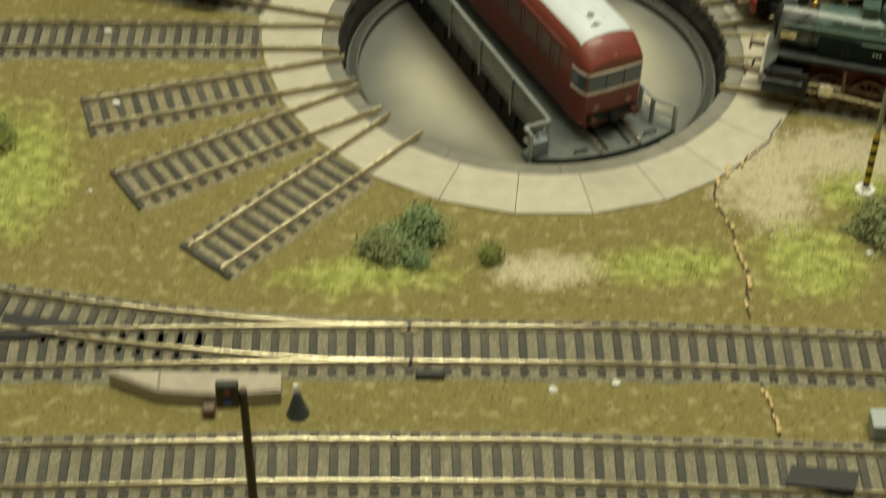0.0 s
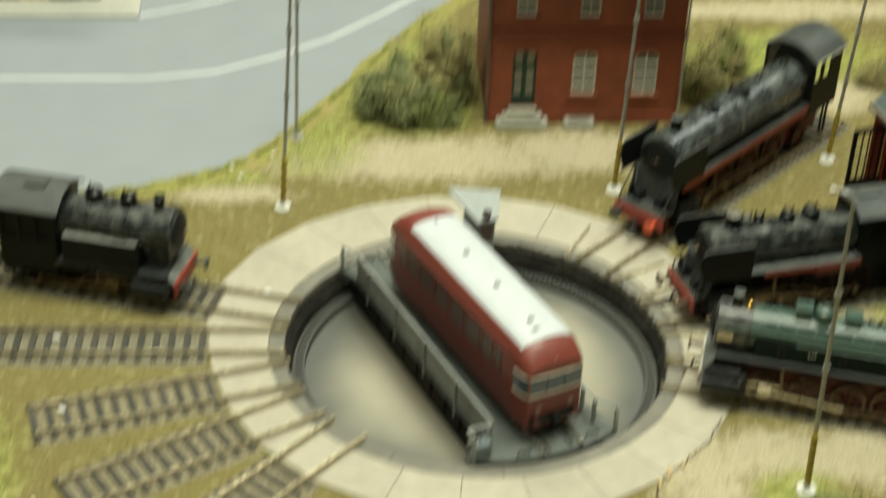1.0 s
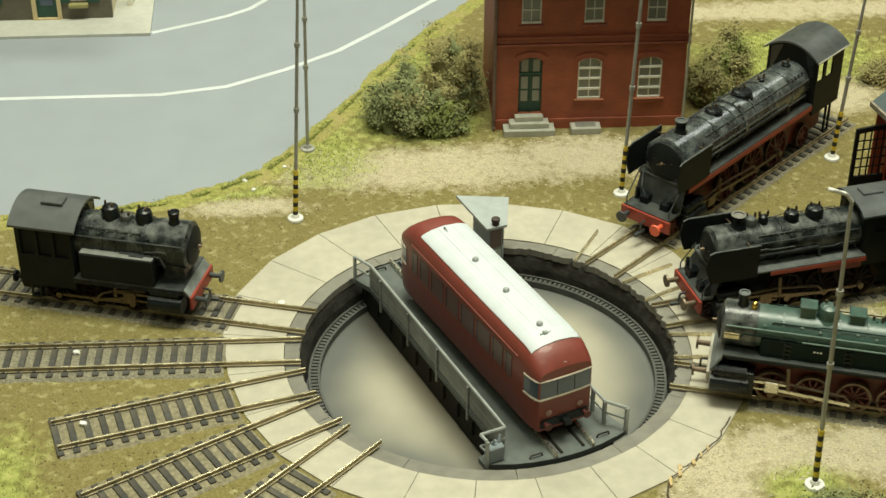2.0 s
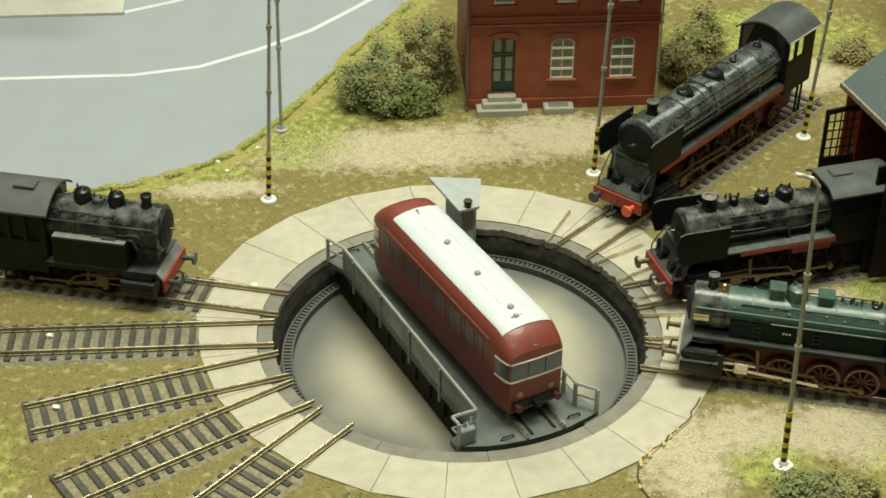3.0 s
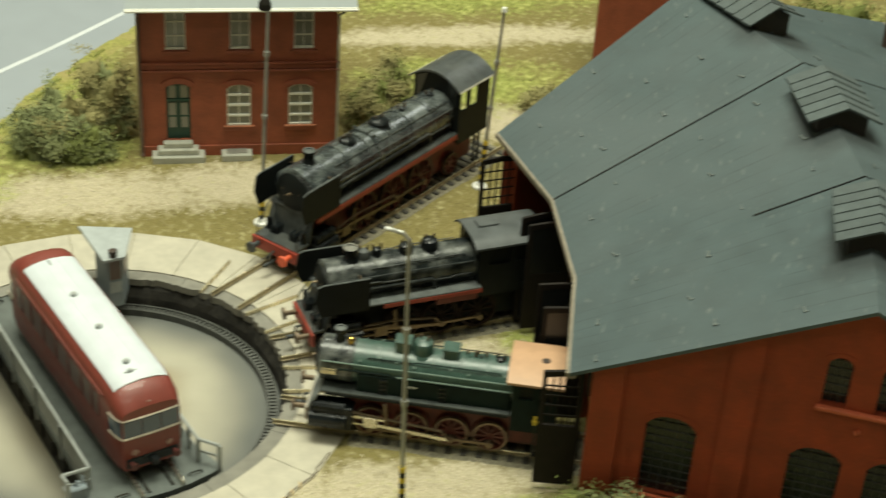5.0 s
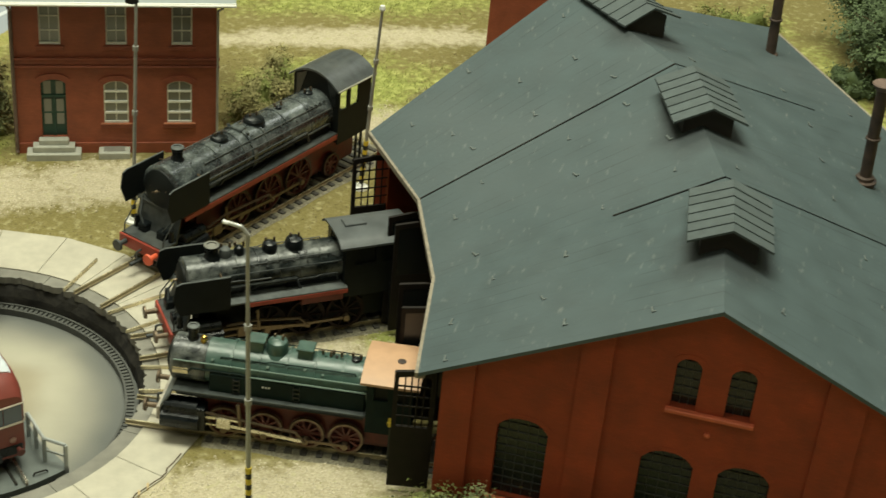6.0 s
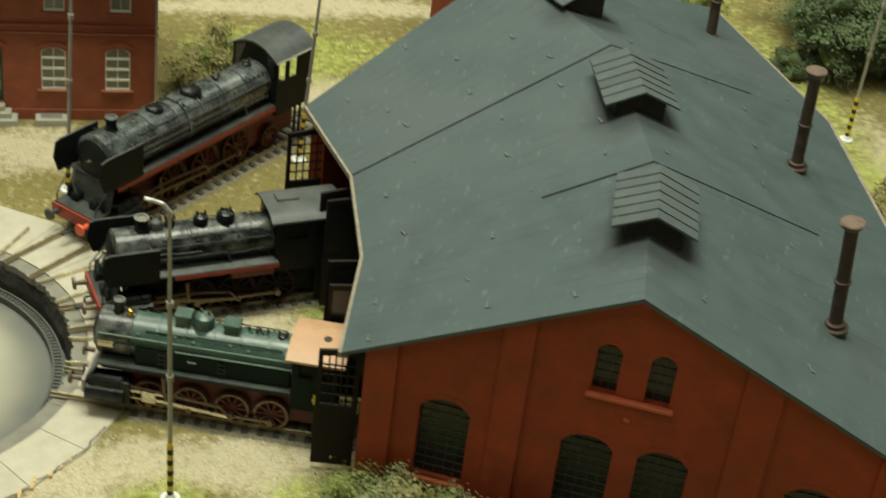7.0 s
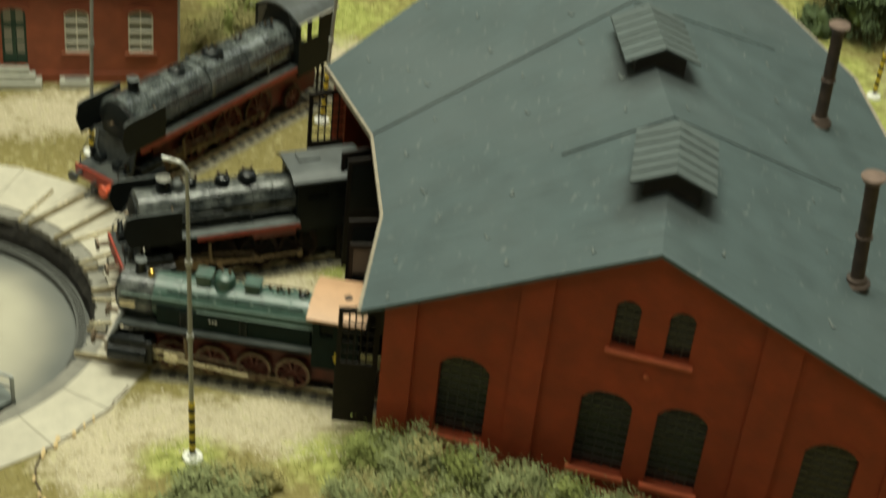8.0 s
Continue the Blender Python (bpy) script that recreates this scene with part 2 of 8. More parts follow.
MUNTIN = mat("muntin_dark", (0.05, 0.052, 0.05), 0.5)
HOUSEROOF = mat("house_roof", (0.27, 0.30, 0.31), 0.65, var=0.05, scale=120, stain=0.1)
WHITEPAINT = mat("white_paint", (0.86, 0.85, 0.78), 0.5, var=0.05)
PANE = glass("window_pane", (0.22, 0.22, 0.19), 0.15)
DOORGREEN = mat("door_green", (0.016, 0.06, 0.042), 0.45, var=0.12)
STEPSTONE = mat("step_stone", (0.42, 0.42, 0.36), 0.8, var=0.12, stain=0.2)
ROADGREY = mat("road_surface", (0.295, 0.325, 0.362), 0.7, var=0.03, scale=40, stain=0.07, bump=0.06, tint=(0.27, 0.29, 0.30))
LINEWHITE = mat("road_line", (0.62, 0.65, 0.68), 0.6, var=0.03)
PAVEPALE = mat("pale_paving", (0.50, 0.50, 0.45), 0.8, var=0.06)
RENDER_BROWN = mat("brown_plaster", (0.13, 0.115, 0.082), 0.8, var=0.1)
TIMBERDARK = mat("dark_beam", (0.045, 0.02, 0.014), 0.7)
INFILL = mat("cream_infill", (0.72, 0.64, 0.46), 0.8, var=0.06)
SANDSTONE = mat("sandstone_frame", (0.62, 0.50, 0.28), 0.8, var=0.08)
SHUTTER = mat("shutter_green", (0.02, 0.075, 0.05), 0.5)
MASTBROWN = mat("mast_brown", (0.045, 0.03, 0.02), 0.6)
MARKERGREY = mat("marker_grey", (0.05, 0.06, 0.065), 0.6, var=0.2)
BOXPALE = mat("point_motor_cover", (0.40, 0.35, 0.28), 0.6, var=0.1)
PLASTER = mat("bare_plaster", (0.55, 0.41, 0.21), 0.9, var=0.2, scale=500, bump=0.6)
CRACKDARK = mat("crack_shadow_gap", (0.07, 0.05, 0.028), 0.95)
HALLWALL = mat("hall_wall", (0.40, 0.40, 0.36), 0.9, var=0.04, scale=4, bump=0)
HALLCEIL = mat("hall_ceiling", (0.75, 0.75, 0.70), 0.9, var=0.03, scale=4, bump=0)
LEAFGREY = mat("leaf_grey_green", (0.225, 0.25, 0.115), 0.9, var=0.18, scale=90, spec=0.2, rnd=0.15, island=True, bump=0, tint=(0.30, 0.29, 0.14))
LEAFBLUE = mat("leaf_blue_green", (0.20, 0.27, 0.13), 0.9, var=0.18, scale=90, spec=0.2, rnd=0.14, island=True, bump=0)
LEAFDARK = mat("leaf_dark_green", (0.19, 0.215, 0.066), 0.9, var=0.18, scale=90, spec=0.2, rnd=0.15, island=True, bump=0)
LEAFOLIVE = mat("leaf_olive", (0.29, 0.265, 0.115), 0.9, var=0.18, scale=90, spec=0.2, rnd=0.15, island=True, bump=0, tint=(0.45, 0.28, 0.12))
TWIG = mat("twig", (0.10, 0.065, 0.035), 0.9)
STONES = mat("ballast_grains", (0.205, 0.167, 0.072), 0.95, var=0.18, scale=300, rnd=0.12, island=True, bump=0)
CHIPS = mat("gravel_chips", (0.54, 0.475, 0.345), 0.95, var=0.12, scale=300, rnd=0.11, island=True, bump=0)
FIBRES = mat("grass_fibres", (0.30, 0.33, 0.085), 0.9, var=0.25, scale=60, rnd=0.22, island=True, bump=0, tint=(0.33, 0.26, 0.05))
RIMDULL = mat("wheel_rim_dull", (0.17, 0.125, 0.085), 0.4, 0.6, var=0.3)
APRONGREY = mat("apron_dusty_grey", (0.20, 0.22, 0.215), 0.6, var=0.3, scale=200, stain=0.4, tint=(0.07, 0.075, 0.07))
# green engine's beam: its reflected light put in as a pale base colour
BEAMPALE = mat("beam_glare_pale", (0.42, 0.40, 0.34), 0.6, var=0.2, scale=200, stain=0.3, tint=(0.3, 0.08, 0.05))
WHEELDARK = mat("wheel_sooty", (0.020, 0.011, 0.009), 0.6, var=0.3, stain=0.3, spec=0.15)
PANELRED = mat("frame_panel_red", (0.145, 0.025, 0.016), 0.55, var=0.25, stain=0.35)
SLATECHIP = mat("slate_hook", (0.115, 0.135, 0.132), 0.6, var=0.2)
VERGE = mat("verge_scatter", (0.29, 0.285, 0.085), 0.95, var=0.3, scale=420, stain=0.45, tint=(0.36, 0.29, 0.13), bump=0.6, bscale=900, spec=0.2)
TYRE = mat("tyre_dark", (0.055, 0.035, 0.024), 0.4, 0.5, var=0.3)
BOILER = mat("boiler_black", (0.042, 0.050, 0.052), 0.25, var=0.5, scale=800, stain=0.5, tint=(0.17, 0.19, 0.185), bump=0.6, bscale=230, spec=0.9, coat=0.3)
BOILERDUST = mat("boiler_dusty_black", (0.014, 0.018, 0.0185), 0.30, var=0.55, scale=1000, stain=0.7, spec=0.5, tint=(0.12, 0.128, 0.12), bump=0.7, bscale=240)
BOARDGREY = mat("running_board_dusty", (0.10, 0.11, 0.108), 0.6, var=0.3, scale=200, stain=0.3, tint=(0.04, 0.042, 0.04))
BOARDDARK = mat("running_board_dark", (0.036, 0.043, 0.041), 0.6, var=0.35, scale=250, stain=0.35, tint=(0.10, 0.11, 0.105))
ROOFGREY = mat("cab_roof_grey", (0.075, 0.084, 0.087), 0.45, var=0.15, scale=150, stain=0.2, tint=(0.13, 0.13, 0.12))
RIMGREY = mat("chimney_rim_pale", (0.20, 0.195, 0.17), 0.5, var=0.2)
WINFRAME = mat("window_frame_dull", (0.62, 0.60, 0.52), 0.5, var=0.08)
REDDULL = mat("railbus_frame_red", (0.10, 0.025, 0.020), 0.5, var=0.15)
PARAPET = mat("parapet_grey", (0.30, 0.315, 0.305), 0.5, 0.2, var=0.2, scale=200, stain=0.35, tint=(0.06, 0.06, 0.055))
HEADDULL = mat("headlight_dull", (0.34, 0.20, 0.17), 0.35, var=0.1)
BLACKMATTE = mat("door_matte_black", (0.0065, 0.0085, 0.0085), 0.55, var=0.3, scale=300, stain=0.2, tint=(0.022, 0.025, 0.023), spec=0.22)
LEAFDEEP = mat("leaf_deep_green", (0.095, 0.135, 0.058), 0.8, var=0.3, scale=90, rnd=0.14, island=True, bump=0)
TANKGREY = mat("tank_top_dusty", (0.20, 0.205, 0.19), 0.6, var=0.3, scale=150, stain=0.3)
PIPEPALE = mat("pipe_pale_green", (0.16, 0.22, 0.19), 0.4, var=0.15)
RAILBROWN = mat("rail_brown", (0.36, 0.30, 0.18), 0.40, 0.3, var=0.2, scale=200)
STUBBED = mat("stub_bed_brown", (0.25, 0.22, 0.145), 0.95, var=0.35, scale=500, stain=0.35, tint=(0.17, 0.14, 0.06), bump=0.8, bscale=1100)

# ---- the hall round the layout ----
def hall():
    for name, dims in (("wall_north", (-2500, 2500, 2500, 2600, -5, 1700)), ("wall_south", (-2500, 2500, -2600, -2500, -5, 1700)),
                       ("wall_east", (2500, 2600, -2600, 2600, -5, 1700)), ("wall_west", (-2600, -2500, -2600, 2600, -5, 1700))):
        bm = bmesh.new()
        box(bm, *dims)
        tagged(link(name, bm, HALLWALL), "plain pale painted hall wall", "wall", kind="structure")
    bm = bmesh.new()
    box(bm, -2600, 2600, -2600, 2600, 1700, 1800)
    tagged(link("ceiling", bm, HALLCEIL), "plain pale painted hall ceiling", "ceiling", kind="structure")


hall()


# ---- ground: where the scatter is green, gravelly or brown ----
GREENS = [(-216, -84, 26, 40), (-72, -148, 32, 10), (36, -145, 28, 10), (92, -143, 22, 20), (120, -104, 18, 14), (178, -108, 18, 16), (240, -150, 60, 22),
          (-70, 186, 26, 38), (-20, 218, 40, 26), (-130, 148, 38, 10), (196, 16, 11, 11), (215, 285, 60, 36), (240, 420, 110, 34), (-10, 300, 22, 70), (505, 150, 40, 220)]
GRAVELS = [(-8, -146, 20, 9), (84, -92, 18, 34), (150, -84, 46, 15), (112, -80, 26, 16), (168, -100, 15, 8), (-10, 165, 90, 22), (70, 172, 40, 22), (-112, 131, 28, 9),
           (158, 8, 44, 16), (230, 352, 110, 15), (556, 120, 34, 78), (225, 235, 26, 22)]


def zone(rows, x, y):
    d = 0.35 * noise.noise((x / 16, y / 16, 3.1)) + 0.2 * noise.noise((x / 5, y / 5, 7.7))
    best = 0.0
    for cx, cy, rx, ry in rows:
        q = math.hypot((x - cx) / rx, (y - cy) / ry) + d
        best = max(best, min(1.0, max(0.0, (1.38 - q) / 0.85)))
    return best


def ground():
    def steps(lo, hi, step):
        return [-2500, -1500, -900, -600, -420] + list(np.arange(lo, hi + 1, step)) + [hi + 60, hi + 160, hi + 400, 1500, 2500]
    xs, ys = steps(-300, 600, 5.0), steps(-300, 520, 5.0)
    verts, faces, gr, gv = [], [], [], []
    for y in ys:
        for x in xs:
            z = -0.7 + 0.5 * noise.noise((x / 22, y / 22, 0)) + 0.3 * noise.noise((x / 7, y / 7, 5))
            verts.append((x * MM, y * MM, z * MM))
            gr.append(zone(GREENS, x, y) if abs(x) < 700 else 0.4)
            gv.append(zone(GRAVELS, x, y) if abs(x) < 700 else 0.0)
    w = len(xs)
    for j in range(len(ys) - 1):
        for i in range(w - 1):
            cx, cy = (xs[i] + xs[i + 1]) / 2, (ys[j] + ys[j + 1]) / 2
            if math.hypot(cx, cy) > 102:
                faces.append((j * w + i, j * w + i + 1, (j + 1) * w + i + 1, (j + 1) * w + i))
    me = bpy.data.meshes.new("ground")
    me.from_pydata(verts, [], faces)
    for nm, vals in (("greenness", gr), ("graveliness", gv)):
        me.attributes.new(nm, "FLOAT", "POINT").data.foreach_set("value", vals)
    me.polygons.foreach_set("use_smooth", [True] * len(me.polygons))
    m = bpy.data.materials.new("scatter_ground")
    m.use_nodes = True
    nt = m.node_tree
    N, L = nt.nodes, nt.links
    b = N["Principled BSDF"]
    b.inputs["Roughness"].default_value = 0.95
    b.inputs["Specular IOR Level"].default_value = 0.2
    tc = N.new("ShaderNodeTexCoord")

    def nz(s, d=6):
        n = N.new("ShaderNodeTexNoise")
        n.inputs["Scale"].default_value, n.inputs["Detail"].default_value = s, d
        L.new(tc.outputs["Object"], n.inputs["Vector"])
        return n

    def ramp(src, stops):
        r = N.new("ShaderNodeValToRGB")
        el = r.color_ramp.elements
        while len(el) < len(stops):
            el.new(0.5)
        for e, (p, c) in zip(el, stops):
            e.position, e.color = p, (*c, 1)
        L.new(src, r.inputs["Fac"])
        return r.outputs["Color"]
    fine, mid, big = nz(900), nz(210), nz(28, 4)
    brown = ramp(fine.outputs["Fac"], [(0.26, (0.148, 0.119, 0.046)), (0.5, (0.198, 0.161, 0.063)), (0.76, (0.262, 0.217, 0.092))])
    green = ramp(mid.outputs["Fac"], [(0.28, (0.185, 0.205, 0.052)), (0.5, (0.30, 0.325, 0.092)), (0.74, (0.45, 0.44, 0.16))])
    gravel = ramp(fine.outputs["Fac"], [(0.26, (0.37, 0.32, 0.215)), (0.5, (0.475, 0.415, 0.29)), (0.76, (0.58, 0.52, 0.375))])

    def blend(fac, a, c):
        x = N.new("ShaderNodeMix")
        x.data_type = "RGBA"
        L.new(fac, x.inputs[0])
        L.new(a, x.inputs[6])
        L.new(c, x.inputs[7])
        return x.outputs[2]

    def mask(nm, thr):
        a = N.new("ShaderNodeAttribute")
        a.attribute_name = nm
        ad = N.new("ShaderNodeMath")
        ad.operation = "ADD"
        L.new(a.outputs["Fac"], ad.inputs[0])
        sc = N.new("ShaderNodeMapRange")
        sc.inputs["From Min"].default_value, sc.inputs["From Max"].default_value = 0.3, 0.7
        sc.inputs["To Min"].default_value, sc.inputs["To Max"].default_value = -0.35, 0.35
        L.new(mid.outputs["Fac"], sc.inputs["Value"])
        L.new(sc.outputs["Result"], ad.inputs[1])
        mr = N.new("ShaderNodeMapRange")
        mr.inputs["From Min"].default_value, mr.inputs["From Max"].default_value = thr - 0.42, thr + 0.42
        L.new(ad.outputs[0], mr.inputs["Value"])
        return mr.outputs["Result"]
    dull = blend(big.outputs["Fac"], brown, green)
    mud = N.new("ShaderNodeMix")
    mud.data_type = "RGBA"
    mud.inputs[0].default_value = 0.15
    L.new(brown, mud.inputs[6])
    L.new(dull, mud.inputs[7])
    col = blend(mask("graveliness", 0.5), mud.outputs[2], gravel)
    col = blend(mask("greenness", 0.55), col, green)
    L.new(col, b.inputs["Base Color"])
    bp = N.new("ShaderNodeBump")
    bp.inputs["Strength"].default_value, bp.inputs["Distance"].default_value = 0.4, 0.0008
    L.new(fine.outputs["Fac"], bp.inputs["Height"])
    L.new(bp.outputs["Normal"], b.inputs["Normal"])
    me.materials.append(m)
    tagged(new("ground", me), "brown scatter ground with green and gravel patches", "ground", kind="structure")


ground()


# ---- turntable pit and its concrete surround ----
def outer_radius(az):
    """The surround is wider at the back than at the front."""
    a = (az + 360) % 360
    back = max(0.0, math.cos(radians(a - 100)))
    return 116.0 + 10.0 * min(1.0, back * 1.6)


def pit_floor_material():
    """Pale floor with a brown smear; shade towards the rack painted in as grey."""
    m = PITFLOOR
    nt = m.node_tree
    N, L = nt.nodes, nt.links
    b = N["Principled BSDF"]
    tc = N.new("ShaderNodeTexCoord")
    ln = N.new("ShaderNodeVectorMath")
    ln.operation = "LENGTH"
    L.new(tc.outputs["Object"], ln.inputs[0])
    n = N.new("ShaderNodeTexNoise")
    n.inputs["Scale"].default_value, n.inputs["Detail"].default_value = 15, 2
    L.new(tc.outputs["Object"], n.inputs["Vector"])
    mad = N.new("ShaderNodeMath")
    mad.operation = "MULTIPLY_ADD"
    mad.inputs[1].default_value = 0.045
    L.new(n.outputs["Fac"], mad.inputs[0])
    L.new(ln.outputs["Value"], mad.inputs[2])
    # rim shade put into the colour: greyer as the radius grows
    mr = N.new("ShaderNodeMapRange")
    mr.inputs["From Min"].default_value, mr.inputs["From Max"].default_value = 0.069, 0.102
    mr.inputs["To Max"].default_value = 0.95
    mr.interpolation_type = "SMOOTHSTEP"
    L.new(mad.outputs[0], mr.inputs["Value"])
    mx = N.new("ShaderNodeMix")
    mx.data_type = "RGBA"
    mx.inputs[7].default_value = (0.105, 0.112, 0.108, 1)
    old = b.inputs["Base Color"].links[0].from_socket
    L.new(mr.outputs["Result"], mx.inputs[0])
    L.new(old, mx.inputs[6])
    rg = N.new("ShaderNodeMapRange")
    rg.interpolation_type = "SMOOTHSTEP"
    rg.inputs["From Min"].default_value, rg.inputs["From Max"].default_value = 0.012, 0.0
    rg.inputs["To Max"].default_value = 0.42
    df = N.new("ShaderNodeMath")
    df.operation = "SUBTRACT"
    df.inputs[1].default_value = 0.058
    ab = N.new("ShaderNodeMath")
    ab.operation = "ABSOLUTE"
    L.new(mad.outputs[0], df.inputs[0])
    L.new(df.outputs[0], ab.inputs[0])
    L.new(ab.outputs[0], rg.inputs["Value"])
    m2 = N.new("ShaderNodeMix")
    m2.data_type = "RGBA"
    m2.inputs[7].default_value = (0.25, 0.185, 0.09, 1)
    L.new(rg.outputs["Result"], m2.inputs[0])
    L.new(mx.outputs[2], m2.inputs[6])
    # the bridge's shadow painted into the floor colour, with noisy brown-black edges
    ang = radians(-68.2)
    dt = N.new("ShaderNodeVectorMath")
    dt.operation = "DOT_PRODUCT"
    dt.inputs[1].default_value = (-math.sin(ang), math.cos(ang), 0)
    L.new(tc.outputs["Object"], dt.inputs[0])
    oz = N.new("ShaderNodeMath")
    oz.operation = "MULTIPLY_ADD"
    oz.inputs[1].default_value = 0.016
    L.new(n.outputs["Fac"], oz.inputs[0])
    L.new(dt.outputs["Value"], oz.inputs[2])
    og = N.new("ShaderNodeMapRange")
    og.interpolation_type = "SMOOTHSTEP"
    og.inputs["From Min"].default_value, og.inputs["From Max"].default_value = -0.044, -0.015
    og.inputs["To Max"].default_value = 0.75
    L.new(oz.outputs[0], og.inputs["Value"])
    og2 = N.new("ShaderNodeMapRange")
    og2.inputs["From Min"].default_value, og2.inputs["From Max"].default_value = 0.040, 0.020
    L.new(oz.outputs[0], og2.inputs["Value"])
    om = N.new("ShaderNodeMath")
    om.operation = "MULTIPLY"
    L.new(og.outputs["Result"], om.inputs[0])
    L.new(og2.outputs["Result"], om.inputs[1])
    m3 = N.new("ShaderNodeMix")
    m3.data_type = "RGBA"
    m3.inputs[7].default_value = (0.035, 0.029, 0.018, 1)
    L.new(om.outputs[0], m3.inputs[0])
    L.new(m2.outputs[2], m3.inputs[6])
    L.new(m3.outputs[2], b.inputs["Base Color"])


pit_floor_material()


def surround():
    top = thing("turntable_surround", 0, 0, 0, 0, "pale concrete slab ring round a sunken turntable pit", "turntable pit", kind="structure")
    for k in range(24):
        a0, a1 = k * 15 + 6.4, (k + 1) * 15 + 6.4 - 0.13
        out = []
        for i in range(4):
            a = radians(a0 + (a1 - a0) * i / 3)
            out.append((92.0 * math.cos(a), 92.0 * math.sin(a)))
        r0, r1 = outer_radius(a0), outer_radius(a1)
        for a, r in ((a1, r1), (a0, r0)):
            out.append((r * math.cos(radians(a)), r * math.sin(radians(a))))
        bm = bmesh.new()
        prism(bm, out, -3.5, 0.0)
        bmesh.ops.bevel(bm, geom=[e for e in bm.edges if all(v.co.z > -0.1 for v in e.verts)], offset=0.12, segments=1, affect="EDGES")
        part("slab", bm, CONCRETE, top)
    for k in range(12):
        a0, a1 = k * 30 + 2.0, k * 30 + 31.85
        ragged = 1.5 if 0 <= k < 4 or k == 11 else 0.25
        out = []
        for i in range(33):
            az = radians(a0 + (a1 - a0) * i / 32)
            bite = max(-0.4, noise.noise((math.cos(az) * 26, math.sin(az) * 26, 0.0)) + 0.7 * noise.noise((math.cos(az) * 70, math.sin(az) * 70, 4.0)))
            r = 84.9 + ragged * bite
            out.append((r * math.cos(az), r * math.sin(az)))
        for i in range(4, -1, -1):
            az = radians(a0 + (a1 - a0) * i / 4)
            out.append((91.8 * math.cos(az), 91.8 * math.sin(az)))
        bm = bmesh.new()
        prism(bm, out, -4.0, -0.5)
        part("kerb_stone", bm, KERB, top)
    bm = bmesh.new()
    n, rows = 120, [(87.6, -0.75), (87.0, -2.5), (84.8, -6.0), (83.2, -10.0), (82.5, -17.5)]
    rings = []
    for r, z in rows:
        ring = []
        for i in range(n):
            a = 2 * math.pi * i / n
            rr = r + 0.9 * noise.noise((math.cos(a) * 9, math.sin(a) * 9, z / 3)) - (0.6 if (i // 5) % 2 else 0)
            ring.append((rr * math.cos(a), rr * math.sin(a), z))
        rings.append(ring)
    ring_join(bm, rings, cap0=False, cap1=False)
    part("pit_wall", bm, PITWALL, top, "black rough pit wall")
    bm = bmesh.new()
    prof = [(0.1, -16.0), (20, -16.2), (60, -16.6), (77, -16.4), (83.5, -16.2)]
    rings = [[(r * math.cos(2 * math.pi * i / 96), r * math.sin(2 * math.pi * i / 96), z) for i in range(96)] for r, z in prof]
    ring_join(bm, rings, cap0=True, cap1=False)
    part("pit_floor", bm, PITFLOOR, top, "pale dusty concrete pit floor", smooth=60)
    bm = bmesh.new()
    for r0, r1, z in ((76.2, 77.2, -12.9), (80.4, 81.4, -12.9), (77.2, 80.4, -14.6)):
        a = [[(r * math.cos(2 * math.pi * i / 120), r * math.sin(2 * math.pi * i / 120), zz) for i in range(120)] for r, zz in ((r0, -17.5), (r0, z), (r1, z), (r1, -17.5))]
        ring_join(bm, a, cap0=False, cap1=False)
    rack = part("rack_ring", bm, RACK, top, "grey toothed rack rail ring", smooth=40)
    bm = bmesh.new()
    box(bm, 77.2, 80.4, -0.75, 0.75, -15, -13.5)
    tooth = part("tooth", bm, RACK, rack)
    for k in range(1, 200):
        again(tooth, rack, rz=k * 1.8)


surround()


# ---- track ----
SLEEPER_MESH = []


